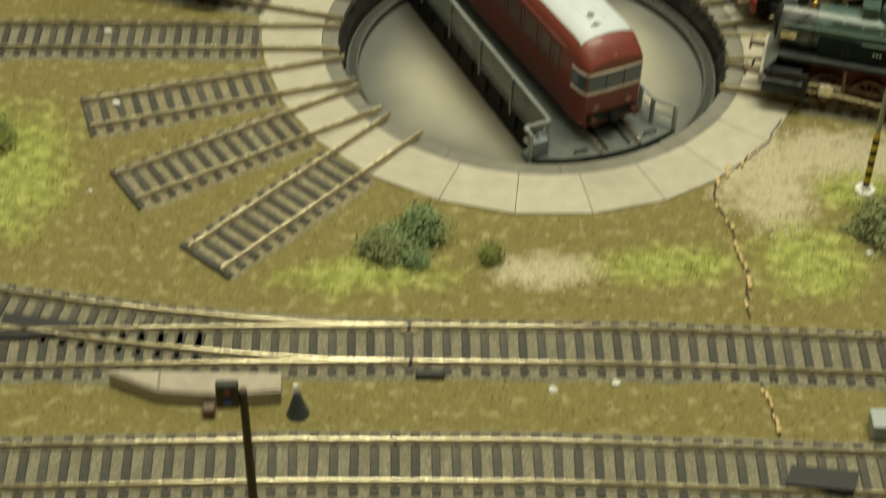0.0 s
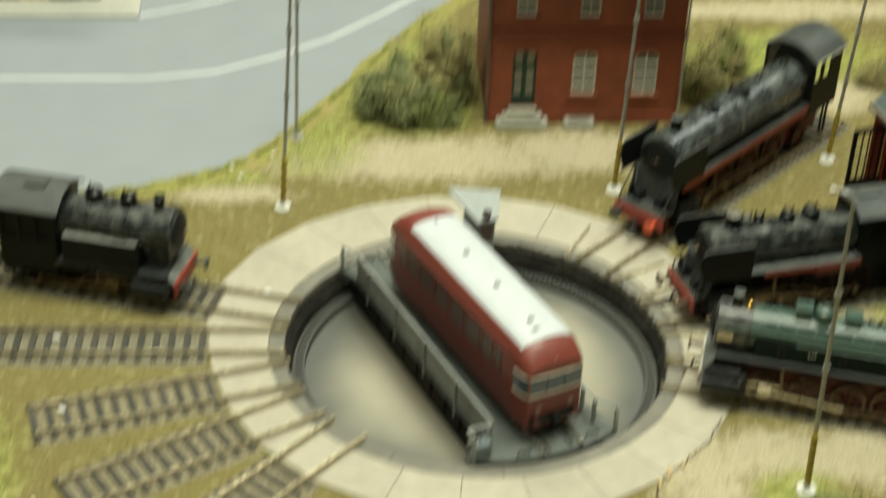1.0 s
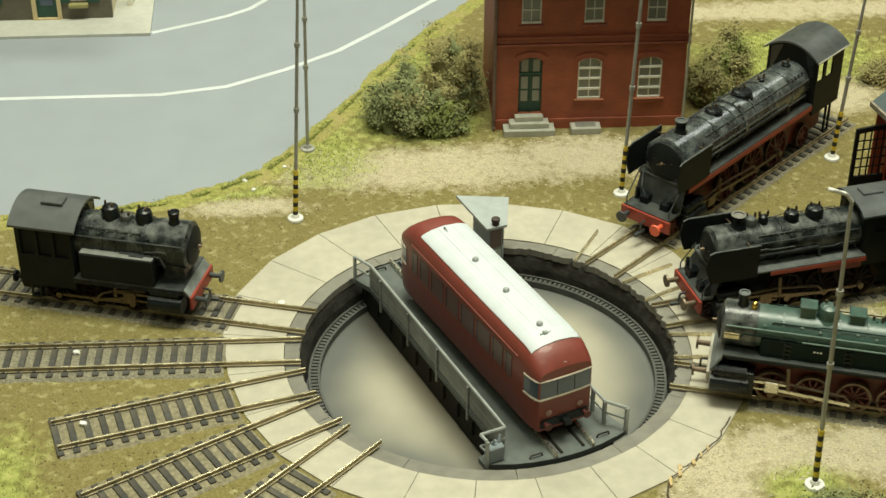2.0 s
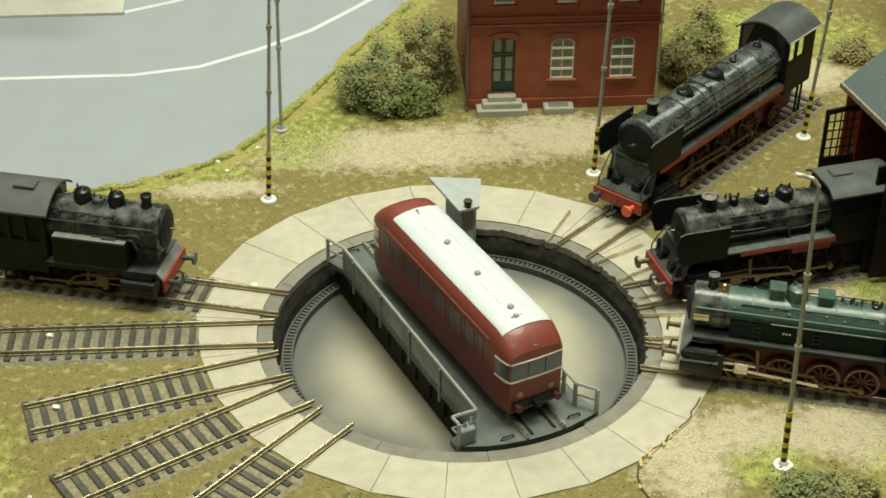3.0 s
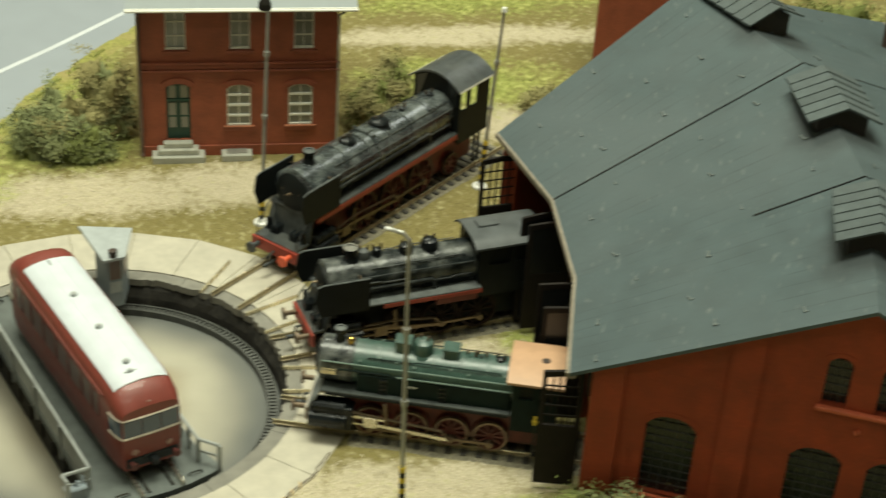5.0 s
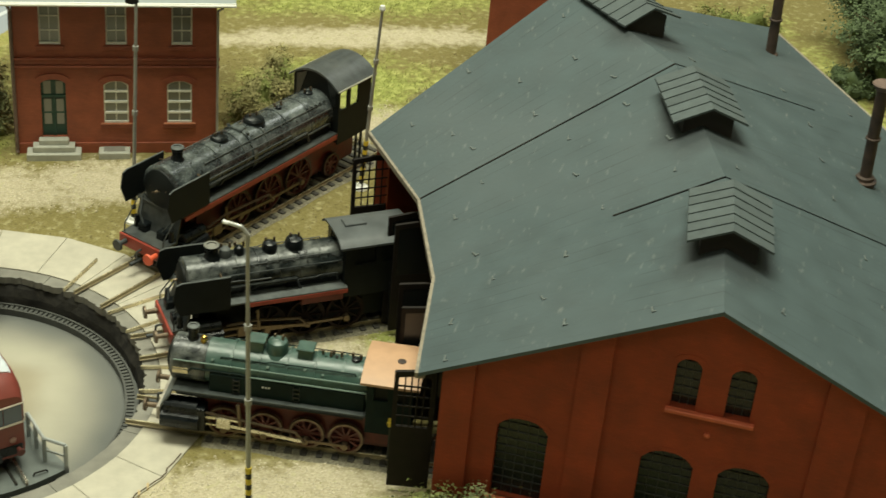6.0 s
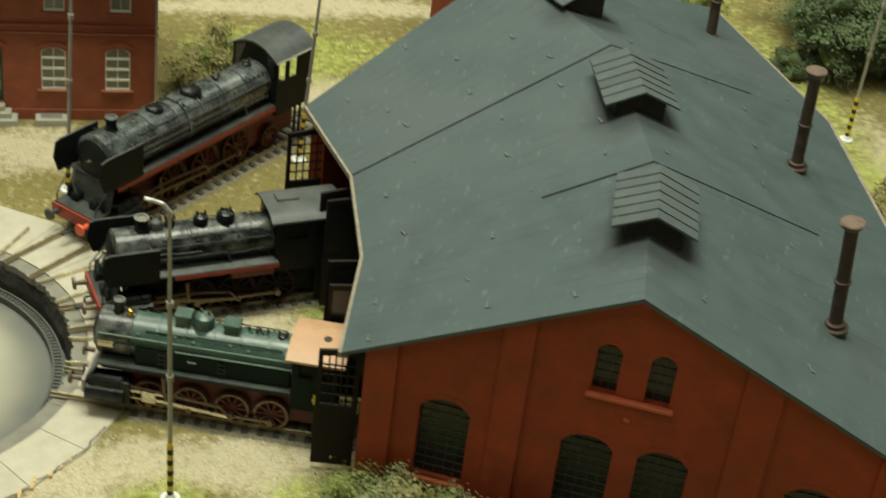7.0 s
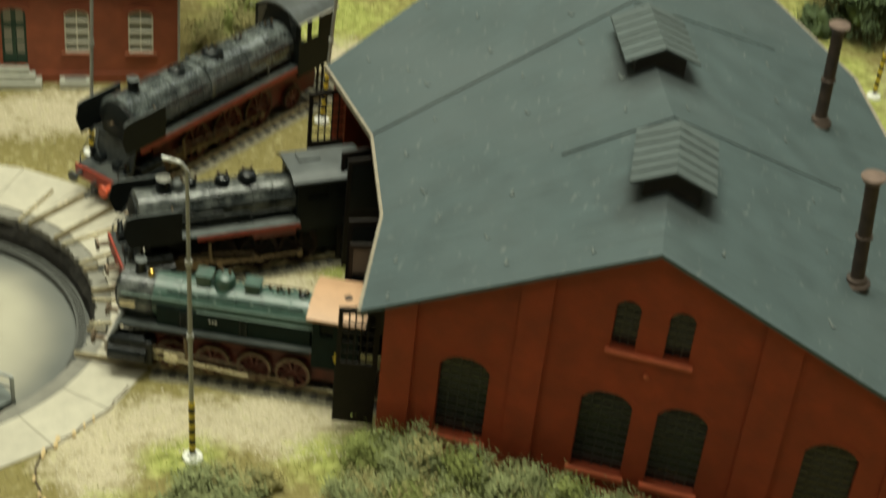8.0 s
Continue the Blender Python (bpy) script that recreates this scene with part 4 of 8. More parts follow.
def shed():
    t = thing("engine_shed", 193, -101, 0, GA, "red brick engine shed with grey slate roof and three stalls", "engine shed")
    inv = t.matrix_basis.inverted()

    def loc(p, z=0.0):
        q = inv @ Vector((p[0] * MM, p[1] * MM, z * MM))
        return (q.x / MM, q.y / MM, q.z / MM)
    # gable wall with arched openings; local x runs along it, local y into the shed
    L = 210.0
    big = [(25.5, 45.5), (81.5, 101.5), (111.0, 130.5), (167.0, 187.0)]
    small = [(88.5, 97.8), (108.5, 118.0)]
    holes = [arch(a, b, 15.5, 55.0, 5.0) for a, b in big] + [arch(a, b, 76.0, 98.2, 3.0) for a, b in small]
    bm = bmesh.new()
    plate(bm, [(2.5, -1), (L, -1), (L, 72.5), (101.5, 122.8), (2.5, 73.2)], holes, 5.0)
    part("gable_wall", bm, BRICKRED, t, "weathered red brick gable wall")
    for a, b in ((2.5, 15.0), (53.5, 65.5), (143.0, 157.5), (197, 210)):
        bm = bmesh.new()
        zs = [72.0 + 50.8 * x / 101.5 - 1.2 if x < 101.5 else 122.8 - 50.3 * (x - 101.5) / 108.5 - 1.2 for x in (a, b)]
        prism(bm, [(a, -1), (b, -1), (b, zs[1]), (a, zs[0])], -1.6, 0.0, "y")
        part("pilaster", bm, BRICKRED, t)
    bm = bmesh.new()
    box(bm, 1.8, L + 1, -2.2, -0.02, -1, 8.0, 0.4)
    part("plinth", bm, BRICKRED, t)
    for k, (a, b) in enumerate(big + small):
        lo, hi, rise = (15.5, 55.0, 5.0) if k < 4 else (76.0, 98.2, 3.0)
        bm = bmesh.new()
        prism(bm, arch(a + 0.05, b - 0.05, lo, hi, rise), 3.4, 3.9, "y")
        win = part("arched_window", bm, DARKPANE, t, "dark arched factory window")
        n = 10 if k < 4 else 6
        for i in range(1, n):
            z = lo + (hi - rise - lo) * i / (n - 1)
            bm = bmesh.new()
            box(bm, a, b, 2.9, 3.45, z - 0.22, z + 0.22)
            part("glazing_bar", bm, MUNTIN, win)
        for i in range(1, 5 if k < 4 else 3):
            x = a + (b - a) * i / (5 if k < 4 else 3)
            bm = bmesh.new()
            box(bm, x - 0.16, x + 0.16, 3.0, 3.4, lo, hi - rise * 0.6)
            part("glazing_bar", bm, MUNTIN, win)
        bm = bmesh.new()
        up = arch(a - 1.8, b + 1.8, lo, hi + 2.0, rise)[2:]
        dn = list(reversed(arch(a, b, lo, hi, rise)[2:]))
        prism(bm, up + dn, -0.16, 0.3, "y")
        part("arch_band", bm, BRICKRED, win)
        if k < 4:
            bm = bmesh.new()
            prism(bm, [(a - 1.5, lo - 2.2), (b + 1.5, lo - 2.2), (b + 1.5, lo), (a - 1.5, lo)], -2.0, 1.0, "y")
            part("sill", bm, SILLRED, win)
    bm = bmesh.new()
    box(bm, 87.0, 120.0, -2.2, 0.5, 74.2, 75.9, 0.3)
    part("long_sill", bm, SILLRED, t, "pale red brick sill under the paired windows")
    bm = bmesh.new()
    lathe(bm, (104, -0.9, 66.5), [(0.2, -0.5), (1.2, 0), (1.2, 0.9)], 10, "y")
    part("tie_rod_head", bm, SILLRED, t)
    # front posts and lintels between the stalls, rear and back walls
    for i in range(4):
        p = loc(F[i])
        d = Vector((F[i][0], F[i][1], 0)).normalized()
        q = loc((F[i][0] + d.x * 9, F[i][1] + d.y * 9))
        bm = bmesh.new()
        if i:
            box(bm, q[0] - 3, q[0] + 3, q[1] - 3, q[1] + 3, -1, 66, 0.4)
            part("front_pier", bm, BRICKRED, t)
    for i in range(3):
        a, b = loc(F[i]), loc(F[i + 1])
        d = (Vector(b) - Vector(a)).normalized()
        nrm = Vector((-d.y, d.x, 0))
        if nrm.dot(Vector(loc(G[i])) - Vector(a)) < 0:
            nrm = -nrm
        for z0, z1, near, far, m, nm in ((58.0, 69.5, 8.0, 11.0, GATEBROWN, "lintel"),):
            bm = bmesh.new()
            pts = [Vector(a) + nrm * near + d * 3, Vector(b) + nrm * near - d * 3, Vector(b) + nrm * far - d * 3, Vector(a) + nrm * far + d * 3]
            prism(bm, [(p.x, p.y) for p in pts], z0, z1)
            part(nm, bm, m, t, "dark timber lintel over the stall gate")
        p, q = loc(HB[i]), loc(HB[i + 1])
        bm = bmesh.new()
        d2 = (Vector(q) - Vector(p)).normalized()
        n2 = Vector((d2.y, -d2.x, 0))
        if n2.dot(Vector(a) - Vector(p)) < 0:
            n2 = -n2
        pts = [Vector(p) + n2 * 7, Vector(q) + n2 * 7, Vector(q) + n2 * 12, Vector(p) + n2 * 12]
        prism(bm, [(v.x, v.y) for v in pts], -1, 70)
        part("rear_wall", bm, BRICKRED, t)
    a, b, c = Vector(loc(F[3])), Vector(loc(G[3])), Vector(loc(HB[3]))
    bm = bmesh.new()
    inn = Vector(loc(F[2])) - a
    inn = Vector((inn.x, inn.y, 0)).normalized() * 7
    u = (c - a).normalized()
    p0, p1, pm = a + inn + u * 8, c + inn - u * 8, b + inn
    ring = [[(p.x + o.x, p.y + o.y, z) for p, z in ((p0, -1), (p1, -1), (p1, 72), (pm, 121), (p0, 71))] for o in (Vector((0, 0, 0)), inn * 0.5)]
    ring_join(bm, ring)
    part("back_gable_wall", bm, BRICKRED, t)
    # roof slabs: two slopes a stall, 1.6 thick, with felt seams between stalls
    for i in range(3):
        for A, B, za, zb, nm in ((F, G, ZE, ZR, "front_roof_slope"), (G, HB, ZR, ZB, "rear_roof_slope")):
            bm = bmesh.new()
            lay = bm.verts.layers.float.new("course")
            quad = [loc(A[i], za), loc(A[i + 1], za), loc(B[i + 1], zb), loc(B[i], zb)]
            n = 10
            top, bot = [], []
            for r in range(n + 1):
                for c_ in range(n + 1):
                    u_, v_ = c_ / n, r / n
                    p = Vector(quad[0]).lerp(Vector(quad[1]), u_).lerp(Vector(quad[3]).lerp(Vector(quad[2]), u_), v_)
                    w = 0.35 * noise.noise(p / 30) if 0 < r < n and 0 < c_ < n else 0
                    tv = bm.verts.new(p + Vector((0, 0, w)))
                    tv[lay] = u_
                    top.append(tv)
                    bot.append(bm.verts.new(p - Vector((0, 0, 1.7))))
            k = n + 1
            for r in range(n):
                for c_ in range(n):
                    q = (r * k + c_, r * k + c_ + 1, (r + 1) * k + c_ + 1, (r + 1) * k + c_)
                    bm.faces.new([top[j] for j in q])
                    bm.faces.new([bot[j] for j in reversed(q)])
            rim = [c_ for c_ in range(k)] + [r * k + n for r in range(1, k)] + [n * k + c_ for c_ in range(n - 1, -1, -1)] + [r * k for r in range(n - 1, 0, -1)]
            for j in range(len(rim)):
                x, y = rim[j], rim[(j + 1) % len(rim)]
                bm.faces.new((top[x], bot[x], bot[y], top[y]))
            part(nm, bm, ROOFMAT, t, "blue-grey slate roof slope")
    for i in range(4):
        for A, B, za, zb in ((F, G, ZE, ZR), (G, HB, ZR, ZB)):
            if i in (1, 2):
                bm = bmesh.new()
                p, q = Vector(loc(A[i], za + 0.25)), Vector(loc(B[i], zb + 0.25))
                if A is not F:
                    q = p.lerp(q, 0.62)
                elif i == 1:
                    p = p.lerp(q, 0.62)
                tube(bm, [p, q], 0.40 if A is F else 0.20, 5)
                part("roof_seam", bm, GIRDER, t, "dark seam between roof sections")
    for A, za in ((F, ZE), (HB, ZB)):
        for i in range(3):
            bm = bmesh.new()
            p, q = Vector(loc(A[i], za - 1.0)), Vector(loc(A[i + 1], za - 1.0))
            d = (q - p).normalized()
            nn = Vector((-d.y, d.x, 0)) * 1.3
            ring_join(bm, [[e - nn + Vector((0, 0, -1.5)), e + nn + Vector((0, 0, -1.5)), e + nn + Vector((0, 0, 1.0)), e - nn + Vector((0, 0, 1.0))] for e in (p, q)])
            part("eave_board", bm, TIMBER, t, "worn pale timber eave board")
            bm = bmesh.new()
            tube(bm, [p - nn * 1.4 + Vector((0, 0, -0.6)), q - nn * 1.4 + Vector((0, 0, -0.6))], 0.9, 6)
            part("gutter", bm, TIMBER, t)
    # small lifted slate hooks scattered over the slopes
    bm = bmesh.new()
    box(bm, -0.45, 0.45, -2.0, 2.0, 0.0, 0.55, 0.12)
    box(bm, 0.45, 1.5, -2.0, -1.3, 0.0, 0.4, 0.1)
    hook = part("slate_hook", bm, SLATECHIP, t, "small pale lifted slate hook")
    rng = random.Random(31)
    first = True
    for i in range(3):
        for A, B, za, zb, count in ((F, G, ZE, ZR, 9), (G, HB, ZR, ZB, 7)):
            for k in range(count):
                u_, v_ = (k % 3 + rng.uniform(0.25, 0.75)) / 3, (k // 3 + rng.uniform(0.2, 0.8)) / math.ceil(count / 3)
                p = Vector(loc(A[i], za)).lerp(Vector(loc(A[i + 1], za)), u_).lerp(Vector(loc(B[i], zb)).lerp(Vector(loc(B[i + 1], zb)), u_), v_)
                e1 = (Vector(loc(A[i + 1], za)) - Vector(loc(A[i], za))).normalized()
                e2 = (Vector(loc(B[i], zb)) - Vector(loc(A[i], za))).normalized()
                nz = e1.cross(e2).normalized()
                nz = -nz if nz.z < 0 else nz
                ex = e1.cross(nz).normalized()
                m = Matrix((ex, e1, nz)).transposed().to_4x4()
                m.translation = (p + nz * 0.05) * MM
                h = hook if first else new("slate_hook", hook.data)
                h.parent = t
                h.matrix_basis = m @ rotz(rng.uniform(-25, 25)) @ Matrix.Scale(rng.uniform(0.7, 1.1), 4)
                if not first:
                    h["label"] = hook["label"]
                first = False
    # smoke vents on the ridge
    for i, (fx, fy, length) in enumerate(((297.0, -111.6, 41.0), (322.0, -14.0, 43.0), (327.5, 90.0, 42.0))):
        a = Vector((*G[i], 0))
        b = Vector((*G[i + 1], 0))
        d = (b - a).normalized()
        mid = Vector((fx, fy, 0)) + d * length * 0.5
        m = inv @ Matrix.Translation(mid * MM) @ rotz(math.degrees(math.atan2(d.y, d.x)))
        v = new("smoke_vent")
        v.empty_display_size = 0.01
        v.parent = t
        v.matrix_basis = m
        v["label"] = "slatted dark smoke vent on the ridge"
        h = length / 2
        bm = bmesh.new()
        prism(bm, [(-10.8, 116), (10.8, 116), (10.8, 127.5), (0, 132.5), (-10.8, 127.5)], -h + 4, h - 2, "x")
        part("vent_box", bm, VENTDARK, v)
        n = 6
        for s in (-1, 1):
            for k in range(n):
                x0, x1 = -h + 2 * h * k / n, -h + 2 * h * (k + 1) / n + 0.5
                bm = bmesh.new()
                ring = []
                for x, up in ((x0, 0.6), (x1, 0.0)):
                    ring.append([(x, s * 0.0, 134.2 + up), (x, s * 16.2, 127.2 + up), (x, s * 16.2, 126.2 + up), (x, s * 0.0, 133.2 + up)])
                ring_join(bm, ring)
                part("vent_slat", bm, VENTSLATE, v)
    # tall rusty smoke pipes on the rear slope
    for px, py, zb, zt, lean in ((405.5, -1.5, 86.0, 139.5, -2.2), (374.0, -124.0, 86.5, 140, -5.5), (417.0, 148.0, 76.0, 130, -2)):
        q = loc((px, py))
        v = new("smoke_pipe")
        v.empty_display_size = 0.01
        v.parent = t
        v.matrix_basis = Matrix.Translation((q[0] * MM, q[1] * MM, zb * MM)) @ rotz(-GA) @ Matrix.Rotation(math.atan2(lean, zt - zb), 4, "Y") @ Matrix.Translation((0, 0, -zb * MM))
        v["label"] = "rusty iron smoke pipe"
        bm = bmesh.new()
        lathe(bm, (0, 0, 0), [(2.75, zb), (2.65, zt)], 18)
        part("pipe", bm, RUSTPIPE, v, smooth=40)
        bm = bmesh.new()
        lathe(bm, (0, 0, 0), [(4.6, zb - 4), (4.6, zb + 4.0), (5.4, zb + 4.4), (5.4, zb + 5.6), (4.0, zb + 6), (4.0, zb + 7.5), (3.0, zb + 8)], 18)
        lathe(bm, (0, 0, (zb + zt) / 2), [(2.95, -0.7), (3.4, -0.4), (3.4, 0.4), (2.95, 0.7)], 18)
        part("collar", bm, RUSTPIPE, v, smooth=40)
        bm = bmesh.new()
        lathe(bm, (0, 0, 0), [(3.0, zt - 3.0), (4.4, zt - 1.0), (4.9, zt), (4.4, zt + 0.5), (0.2, zt + 0.7)], 18)
        part("cap", bm, RUSTCAP, v, "rust-brown flat cap", smooth=30)
    # open gates
    def gate(hx, hy, az, width, glazed=True):
        q = loc((hx, hy))
        v = new("stall_gate")
        v.empty_display_size = 0.01
        v.parent = t
        v.matrix_basis = Matrix.Translation((q[0] * MM, q[1] * MM, 0)) @ rotz(az - GA)
        v["label"] = "open dark brown gate leaf with gridded window"
        bm = bmesh.new()
        plate(bm, [(0, 2.6), (width, 2.6), (width, 59.5), (width * 0.5, 60.5), (0, 60)], [[(2.2, 33), (width - 1.8, 33), (width - 1.8, 57), (width * 0.5, 58), (2.2, 57.5)]], 1.4)
        part("leaf", bm, GATEBROWN, v)
        for i in range(1, 5):
            bm = bmesh.new()
            x = 2.2 + (width - 4.0) * i / 5
            box(bm, x - 0.3, x + 0.3, 0.4, 1.0, 33, 57.8)
            part("bar", bm, GATEBROWN, v)
        for i in range(1, 5):
            bm = bmesh.new()
            z = 33 + 24.5 * i / 5
            box(bm, 2.2, width - 1.8, 0.45, 0.95, z - 0.3, z + 0.3)
            part("bar", bm, GATEBROWN, v)
        if glazed:
            bm = bmesh.new()
            prism(bm, [(2.0, 32.8), (width - 1.6, 32.8), (width - 1.6, 57.2), (width * 0.5, 58.2), (2.0, 57.7)], 1.0, 1.25, "y")
            part("pane", bm, DARKPANE, v, "dark glossy gate pane")
        for z in (6, 29):
            bm = bmesh.new()
            box(bm, 1, width - 1, -0.5, 0.05, z - 0.9, z + 0.9)
            part("ledge", bm, GATEBROWN, v)
    gate(196.0, -90.4, 166.7, 16.8, False)
    gate(210.0, -47.0, 168.0, 21)
    gate(212.0, -28.0, 172.0, 21)
    gate(218.0, 24.0, 183.0, 21)
    gate(216.6, 33.6, 190.5, 22)
    gate(206.5, 87.0, 189.0, 20.5, False)


def roof_material():
    """Slate grey with faint courses, pale scratches and soot round the vents."""
    m = mat("shed_roof", (0.056, 0.080, 0.086), 0.70, var=0.12, scale=70, stain=0.34, tint=(0.085, 0.106, 0.112), bump=0.0)
    nt = m.node_tree
    N, L = nt.nodes, nt.links
    b = N["Principled BSDF"]
    tc = N.new("ShaderNodeTexCoord")
    mp = N.new("ShaderNodeMapping")
    mp.inputs["Scale"].default_value = (22, 7, 14)
    mp.inputs["Rotation"].default_value = (0, 0, radians(30))
    L.new(tc.outputs["Object"], mp.inputs["Vector"])
    n = N.new("ShaderNodeTexNoise")
    n.inputs["Scale"].default_value, n.inputs["Detail"].default_value = 17, 6
    L.new(mp.outputs[0], n.inputs["Vector"])
    r = N.new("ShaderNodeMapRange")
    r.inputs["From Min"].default_value, r.inputs["From Max"].default_value = 0.63, 0.83
    r.inputs["To Max"].default_value = 0.26
    L.new(n.outputs["Fac"], r.inputs["Value"])
    mx = N.new("ShaderNodeMix")
    mx.data_type = "RGBA"
    mx.inputs[7].default_value = (0.42, 0.42, 0.38, 1)
    old = b.inputs["Base Color"].links[0].from_socket
    L.new(r.outputs["Result"], mx.inputs[0])
    L.new(old, mx.inputs[6])
    out = mx.outputs[2]
    # soot stains in front of each smoke vent
    inv = (Matrix.Translation((0.193, -0.101, 0)) @ rotz(GA)).inverted()
    wob = N.new("ShaderNodeTexNoise")
    wob.inputs["Scale"].default_value, wob.inputs["Detail"].default_value = 60, 4
    L.new(tc.outputs["Object"], wob.inputs["Vector"])
    for p in ((0.297, -0.106, 0.124), (0.321, -0.008, 0.124), (0.328, 0.094, 0.124)):
        ds = N.new("ShaderNodeVectorMath")
        ds.operation = "DISTANCE"
        ds.inputs[1].default_value = inv @ Vector(p)
        L.new(tc.outputs["Object"], ds.inputs[0])
        ma = N.new("ShaderNodeMath")
        ma.operation = "MULTIPLY_ADD"
        ma.inputs[1].default_value = 0.02
        L.new(wob.outputs["Fac"], ma.inputs[0])
        L.new(ds.outputs["Value"], ma.inputs[2])
        fr = N.new("ShaderNodeMapRange")
        fr.interpolation_type = "SMOOTHSTEP"
        fr.inputs["From Min"].default_value, fr.inputs["From Max"].default_value = 0.040, 0.020
        fr.inputs["To Max"].default_value = 0.75
        L.new(ma.outputs[0], fr.inputs["Value"])
        sm = N.new("ShaderNodeMix")
        sm.data_type = "RGBA"
        sm.inputs[7].default_value = (0.022, 0.026, 0.028, 1)
        L.new(fr.outputs["Result"], sm.inputs[0])
        L.new(out, sm.inputs[6])
        out = sm.outputs[2]
    # faint board joints across the slopes
    at = N.new("ShaderNodeAttribute")
    at.attribute_name = "course"
    cm = N.new("ShaderNodeMath")
    cm.operation = "MULTIPLY_ADD"
    cm.inputs[1].default_value, cm.inputs[2].default_value = 11.0, 0.5
    L.new(at.outputs["Fac"], cm.inputs[0])
    wv = N.new("ShaderNodeMath")
    wv.operation = "FRACT"
    L.new(cm.outputs[0], wv.inputs[0])
    wr = N.new("ShaderNodeMapRange")
    wr.inputs["From Min"].default_value, wr.inputs["From Max"].default_value = 0.0, 0.10
    wr.inputs["To Min"].default_value = 0.60
    gap = N.new("ShaderNodeTexNoise")
    gap.inputs["Scale"].default_value, gap.inputs["Detail"].default_value = 45, 3
    L.new(tc.outputs["Object"], gap.inputs["Vector"])
    gr = N.new("ShaderNodeMapRange")
    gr.inputs["From Min"].default_value, gr.inputs["From Max"].default_value = 0.44, 0.64
    L.new(wv.outputs[0], wr.inputs["Value"])
    ml = N.new("ShaderNodeMix")
    ml.data_type, ml.blend_type = "RGBA", "MULTIPLY"
    L.new(gap.outputs["Fac"], gr.inputs["Value"])
    L.new(gr.outputs["Result"], ml.inputs[0])
    L.new(out, ml.inputs[6])
    L.new(wr.outputs["Result"], ml.inputs[7])
    L.new(ml.outputs[2], b.inputs["Base Color"])
    w = N.new("ShaderNodeTexNoise")
    w.inputs["Scale"].default_value, w.inputs["Detail"].default_value = 350, 5
    L.new(tc.outputs["Object"], w.inputs["Vector"])
    bp = N.new("ShaderNodeBump")
    bp.inputs["Strength"].default_value, bp.inputs["Distance"].default_value = 0.25, 0.0005
    L.new(w.outputs["Fac"], bp.inputs["Height"])
    L.new(bp.outputs["Normal"], b.inputs["Normal"])
    return m


ROOFMAT = roof_material()
shed()


# ---- steam engines; local x runs forward from the buffer beam, z from the ground ----
TYRES = {"green_engine": RIMDULL, "goods_engine": WHEELDARK, "tank_engine": WHEELDARK}


def wheel(parent, x, y, r, m, label="", spokes=10, z0=2.7, counter=True):
    bm = bmesh.new()
    s = 1 if y > 0 else -1
    n = 24
    for ra, rb, ya, yb in ((r, r - 1.1, -1.0, 1.0), (r + 0.5, r - 0.3, -1.2, -0.7)):
        rings = [[(x + q * math.cos(2 * math.pi * i / n), y + s * yy, z0 + r + q * math.sin(2 * math.pi * i / n)) for i in range(n)] for q, yy in ((ra, ya), (ra, yb), (rb, yb), (rb, ya), (ra, ya))]
        ring_join(bm, rings, cap0=False, cap1=False)
    star = []
    for k in range(spokes):
        a = 2 * math.pi * k / spokes
        for da, q in ((-0.5 * math.pi / spokes * 2, 1.5), (-0.42 / r, r - 0.6), (0.42 / r, r - 0.6)):
            star.append((x + q * math.cos(a + da), z0 + r + q * math.sin(a + da)))
    prism(bm, star, y - 0.55, y + 0.55, "y")
    if counter:
        a0 = 2.2
        out = [(x + (r - 1) * math.cos(a0 + 0.35 * i), z0 + r + (r - 1) * math.sin(a0 + 0.35 * i)) for i in range(4)]
        prism(bm, out, y - 0.6, y + 0.6, "y")
    w = part("wheel", bm, m, parent, label)
    bm = bmesh.new()
    rings = [[(x + q * math.cos(2 * math.pi * i / n), y + s * yy, z0 + r + q * math.sin(2 * math.pi * i / n)) for i in range(n)] for q, yy in ((r + 0.12, -0.9), (r + 0.12, 1.08), (r - 0.75, 1.08))]
    ring_join(bm, rings, cap0=False, cap1=False)
    part("tyre", bm, TYRES.get(parent.name, TYRE), w)
    return w


